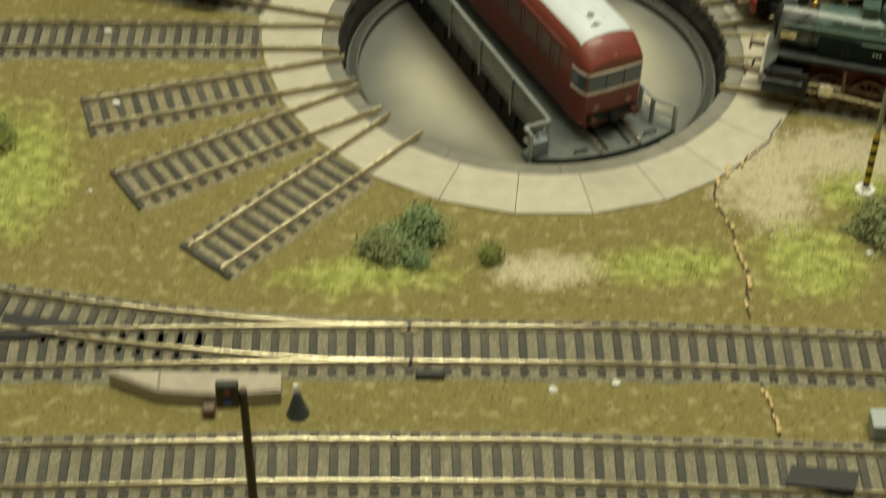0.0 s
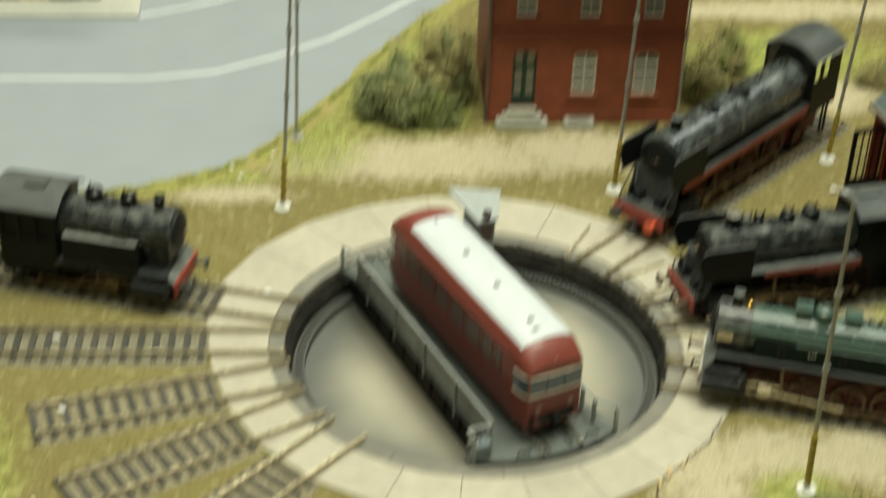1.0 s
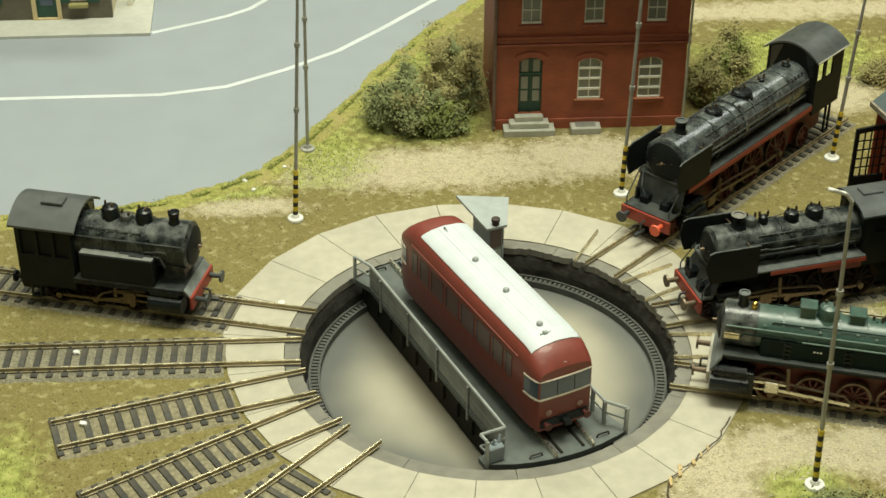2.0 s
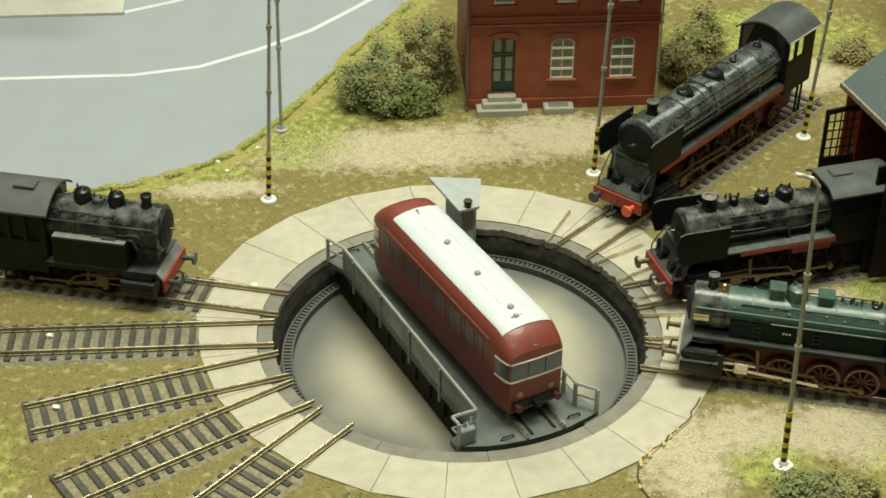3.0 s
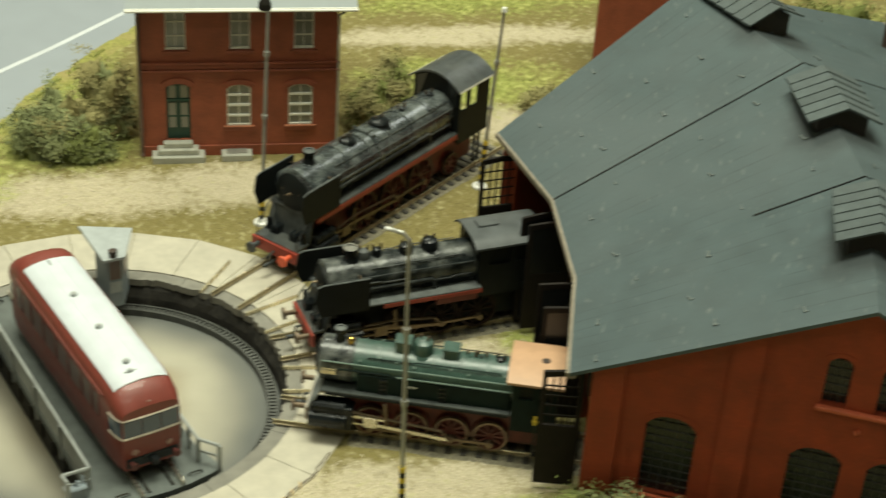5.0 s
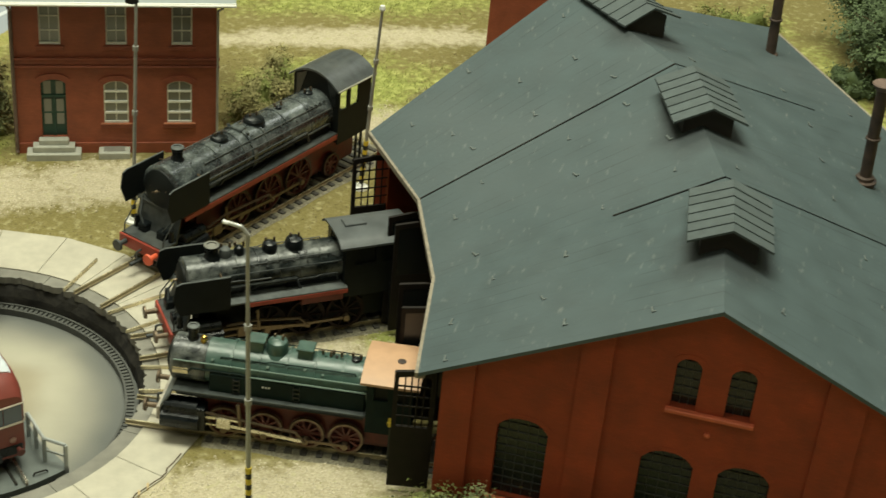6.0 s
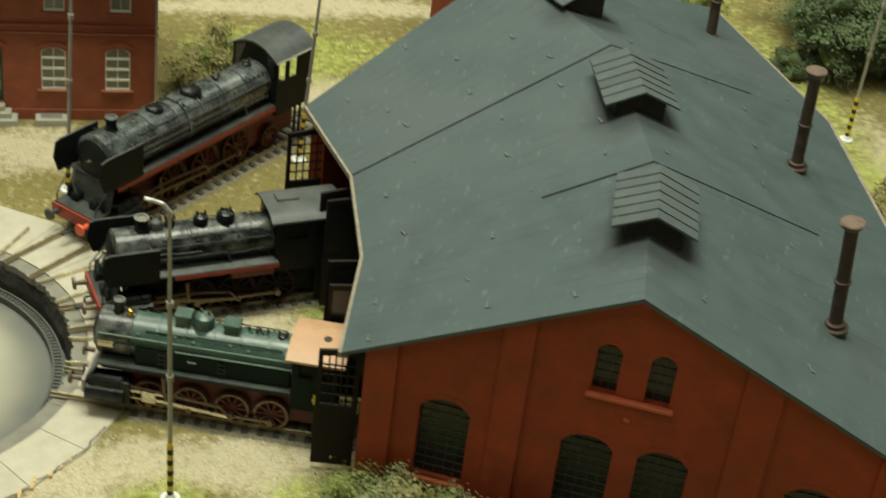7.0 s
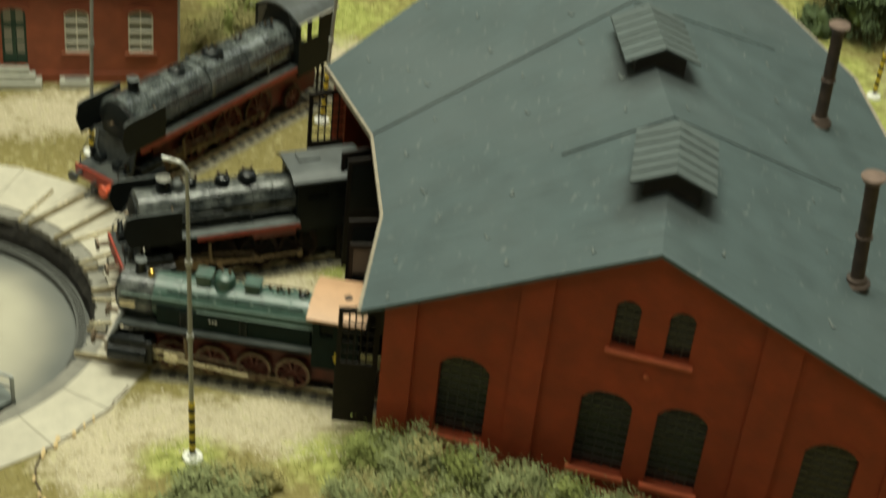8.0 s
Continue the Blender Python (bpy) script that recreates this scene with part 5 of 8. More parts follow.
def engine(name, az, r_front, lat, cfg, label):
    c, s = math.cos(radians(az)), math.sin(radians(az))
    t = thing(name, r_front * c - lat * s, r_front * s + lat * c, 0, az + 180 + cfg.get("turn", 0), label, "steam engine", "steam engines")
    body, dust, cabm, roofm = cfg["body"], cfg["dust"], cfg["cab"], cfg["roof"]
    cz, R, zb = cfg["cz"], cfg["R"], cfg["board"]
    xs, xf, xe = cfg["smoke"], cfg["fire"], cfg["end"]      # smokebox front, cab front, cab rear (all negative)
    hw = cfg.get("half", 14.8)
    # frames, platform, buffer beam
    bm = bmesh.new()
    for y in (-5.5, 5.5):
        box(bm, xe + 2, -15, y - 0.6, y + 0.6, 5.5, zb - 3)
    box(bm, xe + 6, -15, -5, 5, 12, zb - 4)
    part("frame", bm, cfg["frame"], t, "engine frame plates")
    bm = bmesh.new()
    box(bm, xf - 1, cfg["board_front"], -hw, hw, zb - 1.2, zb, 0.3)
    part("running_board", bm, dust, t, "dusty running board")
    for y in (-hw, hw):
        bm = bmesh.new()
        va, vb, vz = cfg.get("valance", (xf - 1, cfg["board_front"] - 1, 2.9))
        box(bm, va, vb, y - 0.25, y + 0.25, zb - vz, zb - 1.0)
        part("valance", bm, cfg["line"], t, cfg.get("line_label", "red edge strip"))
        if cfg.get("red_case"):
            bm = bmesh.new()
            ca, cb, cd = cfg["red_case"]
            box(bm, ca, cb, y * 0.72 if y > 0 else y * 1.01, y * 1.01 if y > 0 else y * 0.72, zb - cd, zb - 1.3, 0.4)
            part("under_board_case", bm, PANELRED, t, "dull red case under the running board")
    bm = bmesh.new()
    box(bm, -1.5, 0, -14.5, 14.5, 9.8, 16.4, 0.3)
    beam = part("buffer_beam", bm, cfg["beam"], t, "red buffer beam")
    bm = bmesh.new()
    if cfg.get("platform"):
        d = cfg["platform"]
        prism(bm, [(-1, 16.2), (-1, 17.0), (-d, 17.6), (-d - 4, zb - 0.3), (-d - 4, zb - 1.8), (-d - 1, 16.2)], -13.4, 13.4, "y")
        part("front_apron", bm, BLACKDUST, t, "stepped front platform")
        for y in (-1, 1):
            bm = bmesh.new()
            box(bm, -d - 2, -d + 3.5, min(y * 3.5, y * 8.5), max(y * 3.5, y * 8.5), 17, 21.5, 0.5)
            rod(bm, (-d + 1, y * 11.2, 17), (-d + 1, y * 11.2, 23.5), 1.5, 1.2, 10)
            part("front_box", bm, BLACK, t, "small black fittings box")
            bm = bmesh.new()
            tube(bm, [(-d + 2, y * 6, 21), (-d + 1, y * 9, 25), (-d - 4, y * 12, zb + 1)], 0.5, 6)
            tube(bm, [(-2, y * 12.6, 16.5), (-2, y * 12.6, 21), (-d - 3, y * 13, zb + 2)], 0.35, 5)
            part("front_pipe", bm, BLACKDUST, t)
    else:
        prism(bm, [(-1, 16.2), (cfg["board_front"], zb - 0.3), (cfg["board_front"], zb - 1.8), (-1, 14.8)], -13.8, 13.8, "y")
        part("front_apron", bm, cfg.get("apron", dust), t, "sloping dusty front apron")
    for y in (-10, 10):
        bm = bmesh.new()
        rod(bm, (0, y, 13.4), (5.2, y, 13.4), 1.3, 1.1, 12)
        rod(bm, (5.2, y, 13.4), (6.2, y, 13.4), 3.0, 2.8, 18)
        own = cfg.get("buffer") if y > 0 else None
        part("buffer", bm, own or cfg.get("bufm", BLACKDUST), t, "bright orange-red buffer" if own else "")
    bm = bmesh.new()
    tube(bm, [(0, 0, 12.5), (3, 0, 12.2), (3.4, 0, 8.0), (2, 0, 7)], 0.55)
    box(bm, 0, 7.5, -0.9, 0.9, 6.6, 8.0, 0.2)
    part("coupling_hook", bm, BLACKDUST, t)
    # boiler with bands
    bm = bmesh.new()
    n = 28

    def hoop(x, r, dz=0):
        return [(x, r * math.cos(2 * math.pi * i / n), cz + dz + r * math.sin(2 * math.pi * i / n)) for i in range(n)]
    ring_join(bm, [hoop(xs - 14, R), hoop(xf + 28, R), hoop(xf, R + 0.2, 0.2)])
    boiler = part("boiler", bm, body, t, smooth=35)
    for k in range(1, 6):
        x = xs - 14 + (xf - xs + 14) * k / 6
        bm = bmesh.new()
        ring_join(bm, [hoop(x - 0.45, R + 0.40, 0.1), hoop(x + 0.45, R + 0.40, 0.1)])
        part("boiler_band", bm, body, boiler)
    if cfg.get("collar"):
        x = cfg["collar"]
        bm = bmesh.new()
        ring_join(bm, [hoop(x - 1.3, R + 0.9, 0.1), hoop(x + 1.3, R + 0.9, 0.1)])
        box(bm, x - 2.4, x + 2.4, -3.4, 3.4, cz + R - 0.6, cz + R + 1.6, 0.4)
        for y in (-5.6, 5.6):
            rod(bm, (x, y, cz + R - 2.2), (x, y * 1.16, cz + R + 0.6), 1.2, 0.9, 10)
        part("feed_collar", bm, body, boiler, "raised feed water collar round the boiler")
    if cfg.get("ports"):
        for y in (-1, 1):
            for k in range(5):
                bm = bmesh.new()
                x, a = xf + 4 + 3.4 * k, 0.80
                rod(bm, (x, y * (R - 0.2) * math.cos(a), cz + (R - 0.2) * math.sin(a)), (x, y * (R + 0.75) * math.cos(a), cz + (R + 0.75) * math.sin(a)), 0.85, 0.8, 8)
                part("washout_port", bm, BLACKMATTE, boiler, "small dark washout port")
    if cfg.get("panel"):
        for y in (-1, 1):
            bm = bmesh.new()
            box(bm, xe + 3, cfg["cyl"] - 9, min(y * 6.6, y * 7.2), max(y * 6.6, y * 7.2), 7.5, zb - 2.6)
            part("frame_panel", bm, cfg["panel"], t, "dull red frame panel behind the wheels")
    bm = bmesh.new()
    box(bm, xf, xf + 26, -R * 0.86, R * 0.86, zb - 1, cz + 2, 0.5)
    part("firebox", bm, cabm, t)
    # dark block added in place of the shade on the boiler's lower half
    if cfg.get("skirt"):
        bm = bmesh.new()
        box(bm, xf + 1, xs - 17, -cfg["skirt"], cfg["skirt"], zb - 0.5, cz + 0.4, 0.6)
        part("boiler_shade_block", bm, cabm, t, "added dark green block standing in for shade under the boiler")
    bm = bmesh.new()
    ring_join(bm, [hoop(xs, R - 0.8), hoop(xs - 0.8, R + 0.5), hoop(xs - 15, R + 0.5)])
    smoke = part("smokebox", bm, cfg["smokem"], t, smooth=35)
    bm = bmesh.new()
    lathe(bm, (xs, 0, cz), [(R - 1.4, 0), (R - 1.6, 0.7), (R - 5, 1.9), (0.1, 2.5)], 24, "x")
    door = part("smokebox_door", bm, BLACKMATTE, smoke, smooth=40)
    bm = bmesh.new()
    rod(bm, (xs + 2, 0, cz), (xs + 4.2, 0, cz), 0.8, 0.6, 8)
    rod(bm, (xs + 3.6, -2.4, cz - 1), (xs + 3.6, 2.4, cz + 1), 0.3, 0.3, 6)
    for y in (-R * 0.6, R * 0.6):
        rod(bm, (xs + 0.5, y, cz + 2), (xs + 2.0, y * 0.7, cz + 1), 0.35, 0.35, 5)
    part("door_dart", bm, RODMETAL, door)
    bm = bmesh.new()
    box(bm, xs - 13, xs - 3, -R * 0.55, R * 0.55, zb - 2, cz - R * 0.7)
    part("saddle", bm, cfg["smokem"], t)
    # chimney and domes
    top = cfg["chimney_top"]
    bm = bmesh.new()
    xc = cfg["chimney"]
    k = cfg.get("slim", 1.0)
    lathe(bm, (xc, 0, 0), [(4.6 * k, cz + R - 1.2), (3.3 * k, cz + R + 0.8), (2.9 * k, cz + R + 2), (3.0 * k, top - 1.8), (3.4 * k, top - 1.5), (3.4 * k, top - 0.2), (2.9 * k, top), (2.2 * k, top), (2.2 * k, top - 4)], 20)
    stack = part("chimney", bm, BLACK, t, smooth=30)
    bm = bmesh.new()
    lathe(bm, (xc, 0, 0), [(3.45 * k, top - 0.4), (3.5 * k, top - 0.1), (3.0 * k, top + 0.15), (2.3 * k, top + 0.05), (2.25 * k, top - 0.6)], 20)
    part("chimney_rim", bm, cfg.get("rim", RIMGREY), stack, "worn chimney rim")
    for dx, r, h, square, mm in cfg["domes"]:
        bm = bmesh.new()
        z = cz + R - 1.2
        if square:
            box(bm, dx - r, dx + r, -r * 1.1, r * 1.1, z - 2, z + h, 0.5, 2)
            box(bm, dx - r - 0.6, dx + r + 0.6, -r * 1.2, r * 1.2, z + h - 0.5, z + h + 0.8, 0.3)
        else:
            lathe(bm, (dx, 0, 0), [(r + 1.0, z - 0.5), (r, z + 0.9), (r, z + h * 0.6), (r * 0.86, z + h * 0.86), (r * 0.5, z + h), (0.1, z + h + 0.2)], 20)
        part("sand_dome" if square else "steam_dome", bm, mm, t, smooth=35)
        if not square:
            bm = bmesh.new()
            rod(bm, (dx - 2, 0, z + h * 0.9), (dx - 2, 0, z + h + 2.0), 0.7, 0.5, 8)
            rod(bm, (dx + 1.5, -1.2, z + h * 0.8), (dx + 1.5, -1.2, z + h + 1.4), 0.6, 0.6, 8)
            part("safety_valve", bm, RODMETAL, t)
    # pipes, handrails
    for y in (-1, 1):
        bm = bmesh.new()
        a = 0.42
        yy, zz = y * (R + 0.9) * math.cos(a), cz + (R + 0.9) * math.sin(a)
        tube(bm, [(xs - 2, yy, zz), (xf + 1, yy, zz)], 0.35, 6)
        for k in range(5):
            x = xs - 4 + (xf - xs + 6) * k / 4
            rod(bm, (x, yy, zz), (x, yy * 0.93, zz - 0.5), 0.3, 0.3, 5)
        part("handrail", bm, cfg["pipe"], t)
        bm = bmesh.new()
        yy2, zz2 = (y * (cfg["skirt"] + 0.1), cz + 1.0) if cfg.get("skirt") else (y * (R + 0.5), cz - 1.5)
        pipe_r = 0.35 if cfg.get("longpipe") else 0.65
        tube(bm, [(xs - 34, yy2, zz2), (xf + 0.5, yy2, zz2)] if cfg.get("longpipe") else [(xs - 10, yy2, zz2 - 5), (xs - 12, yy2, zz2), (xf + 22, yy2, zz2), (xf + 20, yy2, zz2 - 6)], pipe_r, 6)
        part("steam_pipe", bm, cfg["pipe"], t)
        bm = bmesh.new()
        x = (xs + xf) / 2 - 4
        lathe(bm, (x + 6, y * (R + 2.6), zb), [(2.4, 0), (2.4, 7), (1.8, 8), (0.2, 8.4)], 12)
        box(bm, x - 8, x - 1, min(y * (R + 0.8), y * (R + 4)), max(y * (R + 0.8), y * (R + 4)), zb, zb + 4.5, 0.4)
        if cfg.get("pump", True):
            part("pump", bm, body, t, "side pump and reservoir")
        else:
            bm.free()
        for k, (a, x0, x1, r) in enumerate(((0.78, xs - 20, xf + 6, 0.28), (0.12, xs - 8, xf + 34, 0.4), (-0.28, xs - 30, xf + 3, 0.45))):
            bm = bmesh.new()
            q = R + 0.55
            yy, zz = y * q * math.cos(a), cz + q * math.sin(a)
            xm = x0 + (x1 - x0) * (0.35 + 0.2 * k)
            jog = 0.0 if cfg.get("straight") else (1.6, -1.8, 1.6)[k]
            tube(bm, [(x0, yy * 0.96, zz - 2.6), (x0 - 1.5, yy, zz), (xm, yy, zz), (xm - 2, yy, zz + jog * 0.4), (x1, yy, zz + jog * 0.4), (x1 - 1, yy * 0.97, zz - 3)], r, 5)
            part("fine_pipe", bm, cfg.get("pipe2", cfg["pipe"]), t)
        bm = bmesh.new()
        for k in range(9):
            x = xs - 18 + (xf - xs + 22) * k / 8
            a = 0.62 + 0.12 * ((k * 5) % 3)
            rod(bm, (x, y * (R - 0.4) * math.cos(a), cz + (R - 0.4) * math.sin(a)), (x, y * (R + 0.7) * math.cos(a), cz + (R + 0.7) * math.sin(a)), 0.75 if k % 2 else 0.5, 0.6, 8)
        part("washout_plug", bm, cfg["pipe"], t)
    # cab
    cw, ct = cfg["cab_w"], cfg["cab_top"]

    def roof_z(y):
        return ct - cfg["camber"] * (abs(y) / (cw + 1.3)) ** cfg.get("bend", 2.0)
    for y in (-1, 1):
        bm = bmesh.new()
        m3 = (xf - xe)
        wt = roof_z(cw) - 2.2
        wins = [[(xe + m3 * u0, cfg.get("win_z", zb + 9.5)), (xe + m3 * u1, cfg.get("win_z", zb + 9.5)), (xe + m3 * u1, wt), (xe + m3 * u0, wt)] for u0, u1 in cfg["cabwins"]]
        top = roof_z(cw) - 0.5
        plate(bm, [(xe, zb - 7), (xf, zb - 7), (xf, top), (xe, top)], wins, 0.9)
        bmesh.ops.translate(bm, verts=bm.verts, vec=(0, y * cw - (0.9 if y > 0 else 0), 0))
        part("cab_side", bm, cabm, t)
    bm = bmesh.new()
    ys = [(-1 + k / 4) * (cw - 0.9) for k in range(9)]
    prism(bm, [(-cw + 0.9, zb - 3), (cw - 0.9, zb - 3)] + [(yy, roof_z(yy) - 0.5) for yy in reversed(ys)], xf - 0.9, xf, "x")
    part("cab_front", bm, cabm, t)
    for y in (-1, 1):
        bm = bmesh.new()
        prism(bm, [(y * R * 0.98, cz + R * 0.45), (y * (cw - 2.0), cz + R * 0.45), (y * (cw - 2.0), roof_z(cw - 2) - 2.4), (y * R * 0.55, roof_z(R * 0.55) - 2.6)], xf, xf + 0.4, "x")
        part("spectacle_window", bm, DARKPANE, t)
    bm = bmesh.new()
    arc = []
    for i in range(13):
        u = -1 + 2 * i / 12
        arc.append((u * (cw + 1.3), ct - cfg["camber"] * abs(u) ** cfg.get("bend", 2.0)))
    prism(bm, arc + [(y, z - 1.1) for y, z in reversed(arc)], xe - 2.5, xf + 2.8, "x")
    roof = part("cab_roof", bm, roofm, t, cfg["roof_label"], smooth=40)
    if cfg.get("gutters"):
        for y in (-1, 1):
            bm = bmesh.new()
            tube(bm, [(xe - 2.4, y * (cw + 1.3), arc[0][1] - 0.5), (xf + 2.7, y * (cw + 1.3), arc[0][1] - 0.5)], 0.55, 6)
            part("roof_gutter", bm, BEAMPALE, roof, "worn pale roof edge")
    if cfg.get("hatch"):
        bm = bmesh.new()
        xm = (xe + xf) / 2 + cfg.get("hatch_x", 0)
        box(bm, xm - 5.2, xm + 5.2, -5.5, 1.0, ct - 0.6, ct + 1.0, 0.3)
        part("roof_hatch", bm, roofm, roof)
    if cfg.get("whistle"):
        bm = bmesh.new()
        lathe(bm, (xf - 12, 1, ct - 0.3), [(1.8, 0), (1.8, 0.5), (1.0, 0.6), (0.1, 0.7)], 12)
        part("roof_plug", bm, RUSTPIPE, roof)
    bm = bmesh.new()
    box(bm, xe, xf, -cw + 1, cw - 1, zb - 6, zb - 2)
    # black filler box stands in for the dark inside of the cab
    if not cfg.get("open_cab"):
        box(bm, xe + 1.2, xf - 1.2, -cw + 1.2, cw - 1.2, zb - 2, roof_z(cw) - 1.2)
    part("cab_floor_and_dark_fill", bm, BLACKMATTE, t)
    # cylinders, rods, wheels
    xcyl = cfg["cyl"]
    for y in (-1, 1):
        bm = bmesh.new()
        rod(bm, (xcyl + 8, y * 13.2, 11.0), (xcyl - 8, y * 13.2, 11.0), 4.2, 4.2, 16)
        rod(bm, (xcyl + 7, y * 13.0, 17.0), (xcyl - 7, y * 13.0, 17.0), 2.6, 2.6, 12)
        box(bm, xcyl - 7, xcyl + 7, min(y * 7, y * 14.5), max(y * 7, y * 14.5), 12, 18.5, 0.5)
        if cfg.get("cylbox"):
            c0, c1, cz0, cz1 = cfg["cylbox"]
            box(bm, c0, c1, min(y * 8, y * 14.9), max(y * 8, y * 14.9), cz0, cz1, 0.9, 2)
        part("cylinder", bm, cfg["cylm"], t)
        bm = bmesh.new()
        box(bm, xcyl - 24, xcyl - 8, y * 12.4 - 0.5, y * 12.4 + 0.5, 12.6, 13.8)
        box(bm, xcyl - 24, xcyl - 8, y * 12.4 - 0.4, y * 12.4 + 0.4, 9.2, 10.0)
        box(bm, xcyl - 21, xcyl - 15, y * 12.8 - 0.8, y * 12.8 + 0.8, 8.6, 14.2, 0.3)
        part("slide_bar", bm, STEEL if cfg.get("bright") else RODMETAL, t)
        drv = cfg["drivers"]
        rr = cfg["wheel_r"]
        xm = drv[len(drv) // 2]
        bm = bmesh.new()
        z = 2.7 + rr
        p, q, th = Vector((xcyl - 18, y * 12.6, z + 0.6)), Vector((xm, y * 12.6, z - 2.5)), 0.75
        prism(bm, [(p.x, p.z - th), (p.x, p.z + th), (q.x, q.z + th), (q.x, q.z - th)], y * 12.5, y * 13.2, "y")
        part("main_rod", bm, STEEL if cfg.get("bright") else RODMETAL, t, "bright metal main rod")
        bm = bmesh.new()
        prism(bm, [(drv[0], z - 3.1), (drv[0], z - 1.9), (drv[-1], z - 1.9), (drv[-1], z - 3.1)], y * 11.6, y * 12.3, "y")
        for xx in drv:
            rod(bm, (xx, y * 10.4, z - 2.5), (xx, y * 13.2, z - 2.5), 1.5, 1.5, 10)
        part("coupling_rod", bm, RODMETAL, t, "dull metal coupling rod")
        bm = bmesh.new()
        tube(bm, [(xm, y * 13.4, z - 2.5), (xm + 4.0, y * 13.6, z + 2.2), (xcyl - 24, y * 13.2, z + 4.4), (xcyl - 10, y * 13.2, 15.8)], 0.6, 6)
        tube(bm, [(xcyl - 24, y * 13.0, 22), (xcyl - 25, y * 13.0, 11)], 0.8, 6)
        part("valve_gear", bm, RODMETAL, t, "thin valve gear rods")
        for xx in drv:
            wheel(t, xx, y * 9.3, rr, cfg["wheelm"])
        for xx, r2 in cfg["small"]:
            wheel(t, xx, y * 9.0, r2, cfg["wheelm"], spokes=8, counter=False)
        # steps and ladder under cab
        bm = bmesh.new()
        box(bm, xe + 4, xe + 9, min(y * 12, y * 14.5), max(y * 12, y * 14.5), 6.0, 6.8)
        box(bm, xe + 4, xe + 4.8, y * 13.5 - 0.6, y * 13.5 + 0.6, 6.0, zb - 2)
        box(bm, xe + 8.2, xe + 9, y * 13.5 - 0.6, y * 13.5 + 0.6, 6.0, zb - 2)
        part("cab_step", bm, BLACK, t)
    if cfg.get("deflector"):
        x0, x1, z0, z1 = cfg["deflector"]
        for y in (-1, 1):
            bm = bmesh.new()
            prism(bm, [(x0, z0), (x1, z0), (x1 + 3, z0 + (z1 - z0) * 0.5), (x1 + 1.5, z1 - 1), (x1 - 1, z1), (x0, z1)], y * 14.6, y * 15.4, "y")
            plate_ = part("smoke_deflector", bm, BLACKMATTE, t, "upright black smoke deflector plate")
            bm = bmesh.new()
            tube(bm, [(x0, y * 15.0, z1), (x1 - 1, y * 15.0, z1), (x1 + 1.5, y * 15.0, z1 - 1)], 0.42, 6)
            part("worn_edge", bm, BOARDGREY, plate_, "worn pale top edge")
            bm = bmesh.new()
            tube(bm, [(x0 + 3, y * 14.6, z1 - 3), (x0 + 3, y * R * 0.8, cz + R * 0.55)], 0.5, 5)
            part("deflector_stay", bm, RODMETAL, t)
    if cfg.get("tanks"):
        x0, x1, zt = cfg["tanks"]
        for y in (-1, 1):
            bm = bmesh.new()
            box(bm, x0, x1, min(y * 7.5, y * 15.0), max(y * 7.5, y * 15.0), zb, zt, 0.5)
            tk = part("side_tank", bm, cabm, t, "flat-sided black water tank")
            bm = bmesh.new()
            box(bm, x1 - 12, x1 - 5, min(y * 9, y * 13), max(y * 9, y * 13), zt, zt + 1.0, 0.3)
            part("tank_lid", bm, dust, tk)
            bm = bmesh.new()
            box(bm, x0 + 0.4, x1 - 0.4, min(y * 7.8, y * 14.6), max(y * 7.8, y * 14.6), zt, zt + 0.35, 0.1)
            part("tank_top", bm, TANKGREY, tk, "dusty pale tank top")
    if cfg.get("rear_buffers"):
        for y in (-10, 10):
            bm = bmesh.new()
            rod(bm, (xe, y, 13.4), (xe - 4.5, y, 13.4), 1.2, 1.1, 12)
            rod(bm, (xe - 4.5, y, 13.4), (xe - 5.4, y, 13.4), 2.8, 2.8, 16)
            part("rear_buffer", bm, BLACK, t)
        bm = bmesh.new()
        box(bm, xe - 0.5, xe + 8, -13.5, 13.5, 10, 30, 0.6)
        part("coal_bunker", bm, BLACKMATTE, t, "plain black rear bunker")
    if cfg.get("lamps"):
        for y in (-9, 9):
            bm = bmesh.new()
            lathe(bm, (cfg["board_front"] - 3, y, zb + 2.6), [(2.0, -2.5), (2.0, 0.8), (2.4, 1.0), (1.8, 1.2), (0.1, 1.3)], 14, "x")
            part("headlamp", bm, cfg["smokem"], t)
    return t


